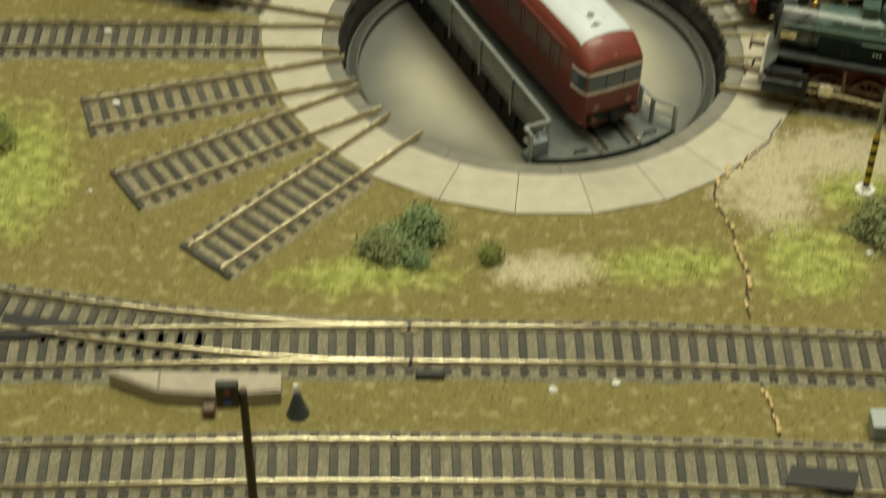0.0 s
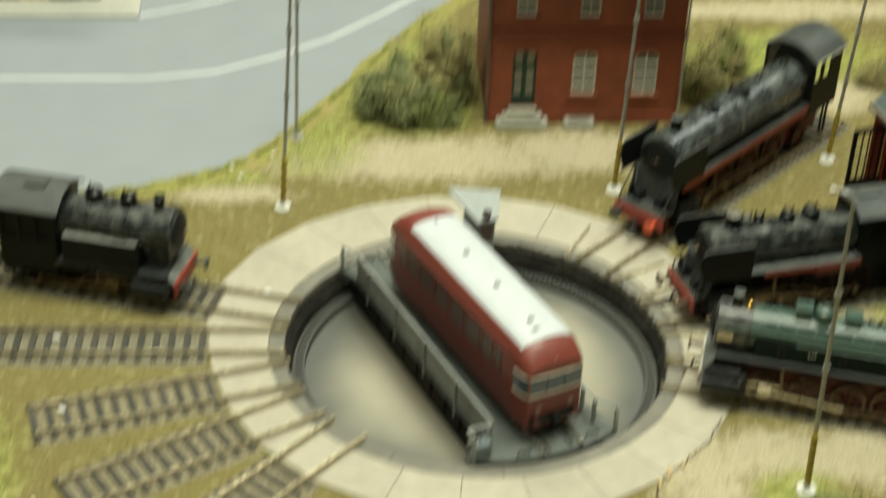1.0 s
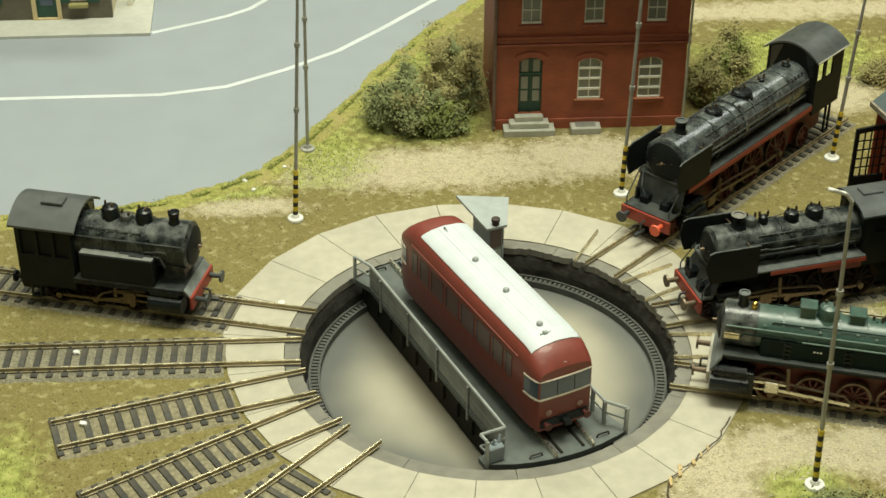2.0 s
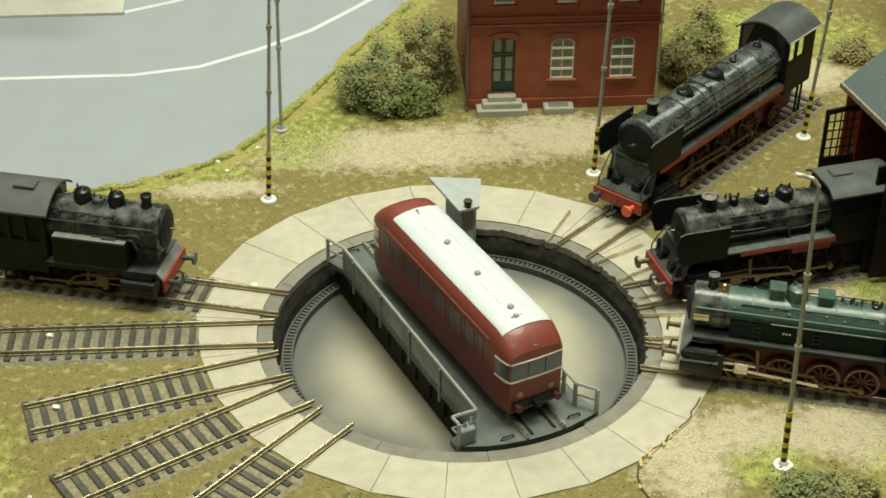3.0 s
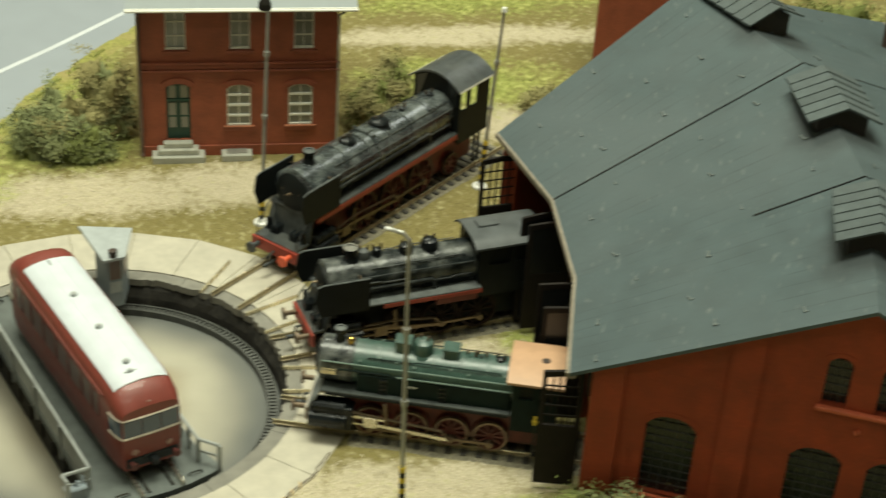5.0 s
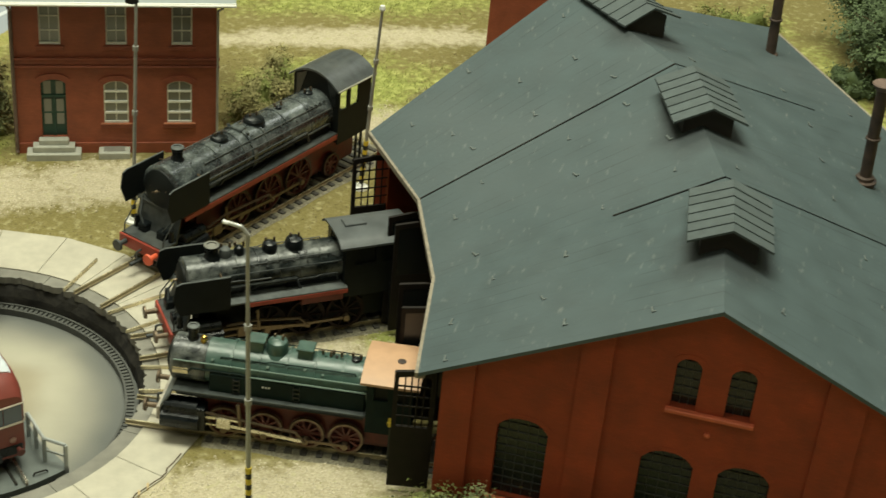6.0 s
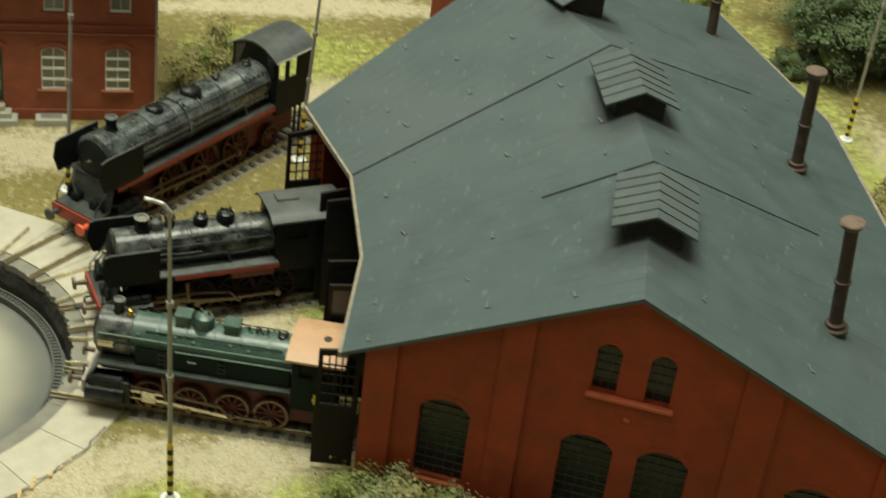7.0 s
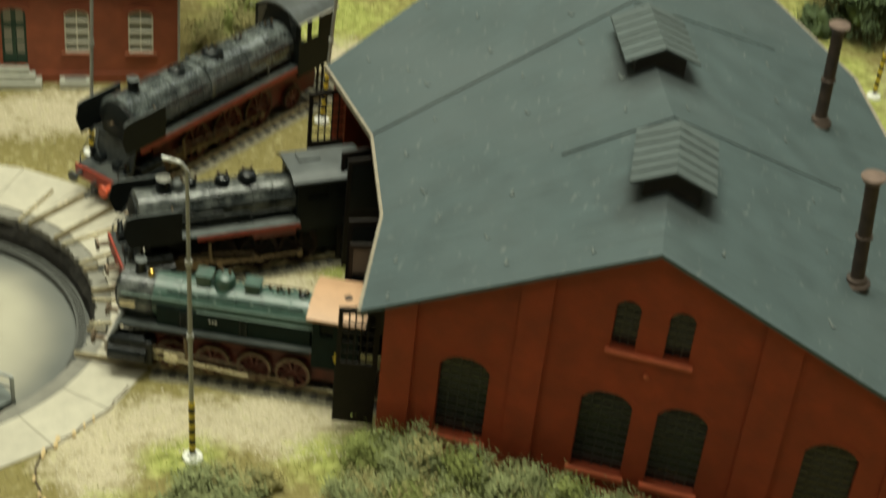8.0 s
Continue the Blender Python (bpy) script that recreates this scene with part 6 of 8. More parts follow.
def yard_engines():
    common = dict(body=BLACK, dust=BLACKDUST, cab=BLACKMATTE, roof=ROOFBLACK, smokem=BLACK, frame=WHEELRED, line=LINERED, beam=LINERED, wheelm=WHEELRED, cylm=BLACK, pipe=BLACKDUST, pump=False, lamps=True, roof_label="dull black cab roof")
    big = dict(common, body=BOILER, smokem=BOILER, cz=40.0, R=11.6, board=31.0, board_front=-13, smoke=-14, fire=-131, end=-158.5, chimney=-25.5, chimney_top=58.5, cab_w=15.2, cab_top=63.8, camber=7.2, panel=PANELRED, collar=-69, ports=True, open_cab=True, rim=BOARDGREY, slim=0.9,
               domes=[(-55, 4.4, 3.0, False, BLACK), (-81, 5.4, 3.8, False, BLACK), (-100, 1.6, 2.8, False, BLACK), (-124, 2.6, 2.4, False, BLACK)], cabwins=[(0.40, 0.64), (0.74, 0.96)],
               cyl=-22, drivers=(-58, -82, -106), wheel_r=10.6, small=((-12, 5.6), (-34, 5.6), (-134, 6.4)), platform=10, win_z=43.5, deflector=(-31.5, -5.5, 31, 48.0), whistle=False, buffer=BUFRED, straight=True, gutters=True, valance=(-131, -15, 3.6))
    engine("express_engine", 44.3, 119, -1.0, big, "large black express steam engine with smoke deflectors outside the shed")
    mid = dict(common, wheelm=WHEELDARK, frame=BLACKMATTE, body=BOILERDUST, smokem=BOILERDUST, dust=BOARDGREY, roof=ROOFGREY, cz=35.2, R=9.4, board=28.0, board_front=-8, smoke=-9, fire=-81, end=-112, chimney=-22.3, chimney_top=51, cab_w=12.4, cab_top=51.3, camber=3.4, bend=4.0,
               domes=[(-49, 3.5, 5.4, False, BLACK), (-60.5, 4.2, 6.0, False, BLACK), (-28.5, 2.8, 5.4, False, BOARDGREY), (-34.8, 2.3, 5.2, False, BLACK)], cabwins=[(0.12, 0.40), (0.52, 0.84)],
               cyl=-16, drivers=(-45, -64, -83), wheel_r=9.2, small=((-9, 5.4), (-27, 5.4)), platform=6, deflector=(-27, -4, 26, 42.5), hatch=True, hatch_x=7, bufm=RIMDULL, valance=(-82, -34, 2.9), red_case=(-80, -60, 6.2))
    engine("goods_engine", 11.6, 95.5, -0.5, mid, "black goods steam engine half inside the engine shed")
    grn = dict(common, body=GREEN, dust=BOARDDARK, cab=GREENDARK, roof=COPPER, smokem=BOILERDUST, cz=33.6, R=9.3, board=25.0, half=12.6, board_front=-6, smoke=-4, fire=-87, end=-106, chimney=-12, chimney_top=49.4, slim=0.72, rim=BOARDGREY, cab_w=14.0, cab_top=46.4, camber=3.0, turn=1.9, panel=PANELRED, longpipe=True, bufm=RIMDULL, cylbox=(-20.5, -4.5, 6.8, 18.0), apron=APRONGREY,
               domes=[(-39.0, 3.0, 5.4, True, GREEN), (-47.3, 4.5, 6.8, False, GREEN), (-59.3, 3.0, 4.6, True, GREEN), (-67.5, 0.7, 2.0, False, GREEN), (-72, 0.7, 2.6, False, BLACKDUST), (-80, 2.0, 2.6, False, BLACK)], cabwins=[(0.12, 0.42), (0.55, 0.85)],
               cyl=-10, drivers=(-28, -45, -62.5, -79), wheel_r=7.3, small=(), beam=BEAMPALE, line=BLACKMATTE, line_label="black edge strip", valance=(-86, -8, 2.0), wheelm=WHEELRED, pipe2=GREENDARK, roof_label="plain copper-coloured cab roof", whistle=True, bright=True, pipe=PIPEPALE, lamps=False)
    grn["skirt"] = 10.2
    g = engine("green_engine", -19.4, 98.5, 0.0, grn, "green steam engine with copper cab roof half inside the shed")
    bm = bmesh.new()
    lathe(bm, (-16.8, 1.5, 41.6), [(1.5, 0), (1.5, 3.2), (1.0, 4.2), (0.1, 4.6)], 12)
    part("brass_bell", bm, mat("bell_brass", (0.65, 0.42, 0.10), 0.25, 0.9), g)
    for y in (-14.2, 14.2):
        bm = bmesh.new()
        box(bm, -98.0, -96.6, y - 0.25, y + 0.25, 22.5, 27.0)
        box(bm, -98.5, -96.1, y - 0.3, y + 0.3, 24.0, 24.8)
        part("cab_emblem", bm, YELLOW, g, "small yellow emblem")
        bm = bmesh.new()
        box(bm, -12, -5.5, y * 0.66 - 0.4, y * 0.66 + 0.4, 31.5, 34.5, 0.1)
        part("brass_plate", bm, BRASS, g)
        for x in (-34, -59):
            bm = bmesh.new()
            for k in range(4):
                box(bm, x, x + 3, y * 0.735 - 0.4, y * 0.735 + 0.4, 25.4 + 2.1 * k, 26.1 + 2.1 * k)
            for dx in (0, 2.6):
                box(bm, x + dx, x + dx + 0.4, y * 0.735 - 0.3, y * 0.735 + 0.3, 25.0, 33.0)
            part("foot_rungs", bm, BLACK, g, "small black step ladder")
        for k in range(3):
            bm = bmesh.new()
            box(bm, -46.6 + 1.3 * k, -45.8 + 1.3 * k, y * 0.725 - 0.15, y * 0.725 + 0.15, 30.2, 30.9)
            part("lettering_bar", bm, LAMPWHITE, g, "tiny white bar of lettering")
    tank = dict(common, body=BOILERDUST, smokem=BOILERDUST, roof=ROOFGREY, cz=35.6, R=10.6, board=20.0, board_front=-4, smoke=-3, fire=-56, end=-83, chimney=-11, chimney_top=52.5, cab_w=14.6, cab_top=52, camber=7.0,
                domes=[(-25.3, 3.9, 7.0, False, BLACK), (-33.8, 3.2, 3.6, False, BLACKDUST), (-41.5, 4.1, 7.2, False, BLACK)], cabwins=[(0.08, 0.32), (0.39, 0.62), (0.69, 0.92)],
                wheelm=WHEELDARK, frame=BLACKMATTE, rear_buffers=True, cyl=-13, drivers=(-30, -48, -66), wheel_r=7.4, small=(), tanks=(-53, -17.5, 33.6), hatch=True, hatch_x=2, line=BLACK, lamps=False, apron=APRONGREY, slim=0.78, rim=BLACK)
    engine("tank_engine", 163.5, 134, 0.0, tank, "black tank engine with red buffer beam beside the turntable")


yard_engines()


# ---- brick gatehouse ----
def window_part(parent, x, z, w, h, rise, depth, frame_m, pane_m, nx, nz, name="window", sillm=None, bars_w=0.45, ledge_m=None):
    bm = bmesh.new()
    prism(bm, arch(x - w / 2, x + w / 2, z, z + h, rise), depth, depth + 0.5, "y")
    win = part(name, bm, pane_m, parent, "white-barred window")
    bm = bmesh.new()
    o, i = arch(x - w / 2, x + w / 2, z, z + h, rise), arch(x - w / 2 + 0.8, x + w / 2 - 0.8, z + 0.8, z + h - 0.7, rise)
    plate(bm, o, [i], 0.6)
    bmesh.ops.translate(bm, verts=bm.verts, vec=(0, depth - 0.7, 0))
    part("window_frame", bm, frame_m, win)
    for k in range(1, nx):
        bm = bmesh.new()
        xx = x - w / 2 + w * k / nx
        box(bm, xx - bars_w * 0.6, xx + bars_w * 0.6, depth - 0.5, depth - 0.02, z + 0.4, z + h - rise * 0.3)
        part("bar", bm, frame_m, win)
    for k in range(0 if ledge_m else 1, nz):
        bm = bmesh.new()
        zz = z + h * k / nz + (0.7 if k == 0 else 0)
        box(bm, x - w / 2 + 0.4, x + w / 2 - 0.4, depth - (1.1 if ledge_m else 0.6), depth - 0.02, zz - bars_w, zz + bars_w)
        part("bar", bm, ledge_m or frame_m, win)
    if sillm:
        bm = bmesh.new()
        box(bm, x - w / 2 - 2, x + w / 2 + 2, -1.3, depth, z - 2.4, z - 0.2, 0.2)
        part("sill", bm, sillm, win)
        bm = bmesh.new()
        up = arch(x - w / 2 - 2.4, x + w / 2 + 2.4, z, z + h + 3.0, rise + 1)[2:]
        dn = list(reversed(arch(x - w / 2, x + w / 2, z, z + h, rise)[2:]))
        prism(bm, up + dn, -0.9, 0.3, "y")
        part("arch_band", bm, sillm, win)
    return win


def gatehouse():
    t = thing("gatehouse", 24.7, 205.5, 0, -1.0, "two-storey dark red brick gatehouse with grey roof", "house")
    W, D, H = 104.7, 78.0, 90.2
    lower = [(19.2, 12.9, 9.0, 34.3), (51.8, 13.0, 17.0, 25.3), (85.2, 13.2, 17.0, 25.3)]
    upper = [18.6, 52.6, 86.6]
    holes = [arch(x - w / 2, x + w / 2, z, z + h, 2.2) for x, w, z, h in lower]
    holes += [arch(x - 5.4, x + 5.4, 62.8, 87.0, 0.6) for x in upper]
    bm = bmesh.new()
    plate(bm, [(0, -1), (W, -1), (W, H), (0, H)], holes, 3.0)
    part("front_wall", bm, BRICKDARK, t, "dark red brick front wall")
    bm = bmesh.new()
    box(bm, 0, 3, 3, D, -1, H)
    part("side_wall", bm, BRICKDARK, t)
    bm = bmesh.new()
    box(bm, W - 3, W, 3, D, -1, H)
    part("side_wall", bm, BRICKDARK, t)
    bm = bmesh.new()
    box(bm, 3, W - 3, D - 3, D, -1, H)
    part("back_wall", bm, BRICKDARK, t)
    for z0, z1, d in ((50.2, 51.5, 1.7), (51.9, 54.2, 0.9), (54.6, 55.9, 1.7)):
        bm = bmesh.new()
        box(bm, -d, W + d, -d, 0.0, z0, z1, 0.15)
        part("belt_course", bm, BRICKTRIM, t)
    bm = bmesh.new()
    box(bm, -0.8, W + 0.8, -0.9, 0.0, -1, 5.5, 0.2)
    part("plinth", bm, BRICKDARK, t)
    for x, w, z, h in lower[1:]:
        window_part(t, x, z, w, h, 2.2, 0.9, WINFRAME, PANE, 2, 4, sillm=BRICKTRIM, bars_w=0.55, ledge_m=WHITEPAINT)
        bm = bmesh.new()
        box(bm, x - w / 2 - 1.8, x + w / 2 + 1.8, -1.7, 0.6, z - 0.2, z + 0.3, 0.1)
        part("sill_cap", bm, SILLTAN, t, "light brown-red sill cap")
    for x in upper:
        window_part(t, x, 62.8, 10.8, 24.2, 0.6, 1.6, WINFRAME, PANE, 2, 3, bars_w=0.35)
        bm = bmesh.new()
        box(bm, x - 5.5, x + 5.5, 0.3, 1.6, 63.0, 64.3, 0.15)
        part("lower_sash_rail", bm, WHITEPAINT, t)
        bm = bmesh.new()
        box(bm, x - 7.2, x + 7.2, -1.2, 0.0, 60.4, 62.6, 0.2)
        part("sill", bm, BRICKTRIM, t)
    x, w, z, h = lower[0]
    bm = bmesh.new()
    prism(bm, arch(x - w / 2, x + w / 2, z, z + h, 2.2), 1.8, 2.4, "y")
    door = part("front_door", bm, DOORGREEN, t, "dark green double door with glazed panels")
    for s in (-1, 1):
        for z0, z1 in ((16.0, 31.0), (34.0, 41.5)):
            bm = bmesh.new()
            box(bm, x + s * 3.2 - 1.9, x + s * 3.2 + 1.9, 1.3, 1.85, z0, z1)
            part("door_pane", bm, PANE, door)
    bm = bmesh.new()
    box(bm, x - 0.5, x + 0.5, 0.9, 1.8, z, 33)
    box(bm, x - w / 2, x + w / 2, 0.9, 1.8, 32, 33.4)
    box(bm, x - w / 2, x + w / 2, 1.2, 1.8, 22.5, 23.5)
    part("door_rail", bm, DOORGREEN, door)
    bm = bmesh.new()
    up = arch(x - w / 2 - 2.6, x + w / 2 + 2.6, z, z + h + 3.2, 3.2)[2:]
    dn = list(reversed(arch(x - w / 2, x + w / 2, z, z + h, 2.2)[2:]))
    prism(bm, up + dn, -0.9, 0.3, "y")
    part("arch_band", bm, BRICKTRIM, door)
    # roof: low pitch with white fascia
    bm = bmesh.new()
    ring_join(bm, [[(xx, -9, H + 0.6), (xx, D / 2, H + 23), (xx, D + 9, H + 0.6), (xx, D + 9, H - 0.8), (xx, D / 2, H + 21.4), (xx, -9, H - 0.8)] for xx in (-6.8, W + 9.4)])
    part("roof", bm, HOUSEROOF, t, "smooth grey low-pitched roof")
    bm = bmesh.new()
    box(bm, -7.0, W + 9.6, -9.8, -9.0, H - 1.5, H + 0.7, 0.15)
    part("fascia", bm, WHITEPAINT, t, "white fascia board")
    bm = bmesh.new()
    tube(bm, [(-6.8, -10.6, H - 0.2), (W + 9.4, -10.6, H - 0.2)], 0.7, 8)
    part("gutter", bm, WHITEPAINT, t)
    bm = bmesh.new()
    box(bm, 46, 53, 26, 33, H + 12, H + 30, 0.3)
    box(bm, 45.3, 53.7, 25.3, 33.7, H + 27.5, H + 29)
    part("chimney_stack", bm, BRICKTRIM, t)
    for x in (-0.8, W + 0.6):
        bm = bmesh.new()
        tube(bm, [(x * 1.02, -9, H - 2.0), (x, -1.4, H - 7), (x, -1.4, 2), (x, -2.2, 0.5)], 1.0 if x < 0 else 0.65, 8)
        part("drainpipe", bm, RUSTCAP if x < 0 else POLE, t, "thin drainpipe")
    steps = thing("door_steps", 24.7 + 18.6, 205.3, 0, -1.0, "three pale stone steps before the green door", "steps")
    for k, (hw, d, z1) in enumerate(((14.2, 10.2, 3.2), (11.0, 7.8, 6.4), (7.8, 5.4, 9.4))):
        bm = bmesh.new()
        box(bm, -hw, hw, -d, -1.0, (0, 3.2, 6.4)[k] - (0.8 if k == 0 else 0), z1, 0.3)
        part("step", bm, STEPSTONE, steps)
    light = thing("cellar_light", 24.7 + 50.3, 205.0, 0, -1.0, "low stone cellar light well with grating", "light well")
    bm = bmesh.new()
    box(bm, -8.3, 8.3, -9, -1.0, -0.8, 3.0, 0.3)
    part("stone_frame", bm, STEPSTONE, light)
    bm = bmesh.new()
    box(bm, -5.6, 5.6, -6.5, -1.2, 2.9, 3.3)
    part("grating", bm, KERB, light)


gatehouse()


# ---- road, kerbs, half-timbered house ----
def strip(bm, pts, w, z0, z1):
    line = [Vector((*p, 0)) for p in pts]
    rings = []
    for i, p in enumerate(line):
        d = (line[min(i + 1, len(line) - 1)] - line[max(i - 1, 0)]).normalized()
        s = Vector((-d.y, d.x, 0)) * w / 2
        rings.append([p - s + Vector((0, 0, z0)), p + s + Vector((0, 0, z0)), p + s + Vector((0, 0, z1)), p - s + Vector((0, 0, z1))])
    ring_join(bm, rings)


def road():
    near = [(-900, 118), (-420, 122), (-260, 127), (-200, 131), (-153, 138), (-128, 150), (-105, 166), (-82, 197), (-56, 243), (-28, 297), (2, 343), (36, 388), (80, 446), (150, 540), (300, 740)]
    far = [(170, 830), (60, 640), (-20, 520), (-60, 462), (-104, 432), (-176, 419), (-420, 415), (-900, 415)]
    out = []
    for p, q in zip(near, near[1:]):
        for k in range(4):
            u = k / 4
            x, y = p[0] + (q[0] - p[0]) * u, p[1] + (q[1] - p[1]) * u
            j = 2.2 * noise.noise((x / 14, y / 14, 1.0))
            out.append((x + j, y + j))
    out.append(near[-1])
    bm = bmesh.new()
    top = [bm.verts.new((x, y, 0.12)) for x, y in out + far]
    f = bm.faces.new(top)
    ext = bmesh.ops.extrude_face_region(bm, geom=[f])
    bmesh.ops.translate(bm, verts=[v for v in ext["geom"] if isinstance(v, bmesh.types.BMVert)], vec=(0, 0, -2.5))
    bmesh.ops.triangulate(bm, faces=bm.faces[:])
    tagged(link("road", bm, ROADGREY), "smooth pale blue-grey road surface", "road", kind="structure")
    for pts, lab in (([(-700, 262), (-400, 260), (-235, 259.5), (-164, 258.6), (-126, 266.4), (-92, 286), (-60, 309.6), (-30, 341.6), (5, 382), (41, 424), (90, 492), (160, 600)], "thin white line along the road"),
                     ([(-174.5, 343), (-143.6, 357), (-128, 365), (-114.4, 375), (-93, 404), (-75, 436), (-48, 465), (-20, 492), (40, 570)], "thin white line marking the side road")):
        bm = bmesh.new()
        strip(bm, pts, 3.6, -0.2, 0.32)
        tagged(link("road_line", bm, LINEWHITE), lab, "road marking", kind="structure")
    bm = bmesh.new()
    prism(bm, [(-420, 341), (-175, 339), (-177, 449), (-420, 452)], 0.0, 2.0)
    tagged(link("pavement", bm, PAVEPALE), "pale concrete pavement round the half-timbered house", "pavement", kind="structure")


road()


def timber_house():
    t = thing("timber_house", -200, 363.5, 2.0, 0, "brown plastered house with half-timbered upper floor", "house")
    holes = [[(-47, 0), (-33, 0), (-33, 27), (-47, 27)], [(-25, 12), (-15, 12), (-15, 25), (-25, 25)], [(-85, 12), (-75, 12), (-75, 25), (-85, 25)]]
    bm = bmesh.new()
    plate(bm, [(-110, -1), (0, -1), (0, 36), (-110, 36)], holes, 4.0)
    part("front_wall", bm, RENDER_BROWN, t, "grey-brown plastered ground floor wall")
    bm = bmesh.new()
    box(bm, -4, 0, 4, 80, -1, 36)
    part("side_wall", bm, INFILL, t, "cream side wall")
    bm = bmesh.new()
    box(bm, -110, 0.5, -0.5, 80, 40, 72)
    part("upper_wall", bm, INFILL, t, "cream infill between dark beams")
    for z in (36.0, 46.0, 60.0):
        bm = bmesh.new()
        box(bm, -111, 1.2, -1.6, 81 if z == 36 else 0, z, z + (4.0 if z == 36 else 2.6), 0.3)
        part("beam", bm, TIMBERDARK, t)
    for x in range(-108, 2, 15):
        bm = bmesh.new()
        box(bm, x - 1.3, x + 1.3, -1.3, 0, 40, 72)
        part("beam", bm, TIMBERDARK, t)
    bm = bmesh.new()
    plate(bm, [(-49, -0.5), (-31, -0.5), (-31, 29.5), (-49, 29.5)], [[(-46.4, 1), (-33.6, 1), (-33.6, 26.6), (-46.4, 26.6)]], 2.0)
    bmesh.ops.translate(bm, verts=bm.verts, vec=(0, -1.2, 0))
    door = part("door_frame", bm, SANDSTONE, t, "sandstone door frame")
    bm = bmesh.new()
    box(bm, -46.4, -33.6, 1.2, 2.2, 0, 26.6)
    part("door_leaf", bm, SHUTTER, door)
    bm = bmesh.new()
    box(bm, -44, -36, 0.8, 1.3, 9, 23)
    part("door_pane", bm, WINDSCREEN, door)
    for x in (-20, -80):
        window_part(t, x, 12, 10, 13, 0.1, 1.6, WHITEPAINT, DARKPANE, 2, 3, bars_w=0.4)
        for s in (-1, 1):
            bm = bmesh.new()
            box(bm, x + s * 9.2 - 3.8, x + s * 9.2 + 3.8, -1.0, 0, 11, 26, 0.2)
            part("shutter", bm, SHUTTER, t, "dark green window shutter")
        bm = bmesh.new()
        box(bm, x - 6, x + 6, -4, -0.2, 8.5, 11.0, 0.3)
        part("flower_box", bm, LEAFOLIVE, t, "planted window box")
    bm = bmesh.new()
    ring_join(bm, [[(xx, -9, 70), (xx, 40, 112), (xx, 89, 70), (xx, 89, 68), (xx, 40, 109.5), (xx, -9, 68)] for xx in (-118, 8)])
    part("roof", bm, RUSTCAP, t, "brown tiled roof")
    for y in (30, 55):
        bm = bmesh.new()
        box(bm, 0, 1.0, y - 5, y + 5, 12, 28)
        part("shutter", bm, SHUTTER, t)
    w = thing("low_wall", -189, 390, 2.0, 80, "low cream garden wall with two posts", "wall")
    for x0, x1 in ((-6, 18), (22, 44)):
        bm = bmesh.new()
        box(bm, x0, x1, -1.2, 1.2, 0, 6, 0.3)
        part("rail", bm, CREAM, w)
    for x in (-8, 20, 46):
        bm = bmesh.new()
        box(bm, x - 1.6, x + 1.6, -1.6, 1.6, -0.3, 8.5, 0.3)
        part("post", bm, CREAM, w)


timber_house()


def far_house():
    t = thing("brick_house", 293.5, 274, 0, -16, "plain dark red brick building behind the engine shed", "house")
    W, D, H = 44.0, 40.0, 100.0
    bm = bmesh.new()
    plate(bm, [(0, -1), (W, -1), (W, H), (0, H)], [arch(10, 17, 7, 24, 1.5)], 3.0)
    part("front_wall", bm, BRICKDARK, t)
    for x in (0, W - 3):
        bm = bmesh.new()
        box(bm, x, x + 3, 3, D, -1, H)
        part("side_wall", bm, BRICKDARK, t)
    bm = bmesh.new()
    box(bm, 3, W - 3, D - 3, D, -1, H)
    part("back_wall", bm, BRICKDARK, t)
    bm = bmesh.new()
    ring_join(bm, [[(xx, -5, H - 1), (xx, D / 2, H + 16), (xx, D + 5, H - 1), (xx, D + 5, H - 3), (xx, D / 2, H + 14), (xx, -5, H - 3)] for xx in (-5, W + 5)])
    part("roof", bm, SLATE, t)
    window_part(t, 13.5, 7, 7, 17, 1.5, 1.6, MUNTIN, DARKPANE, 2, 3)


far_house()


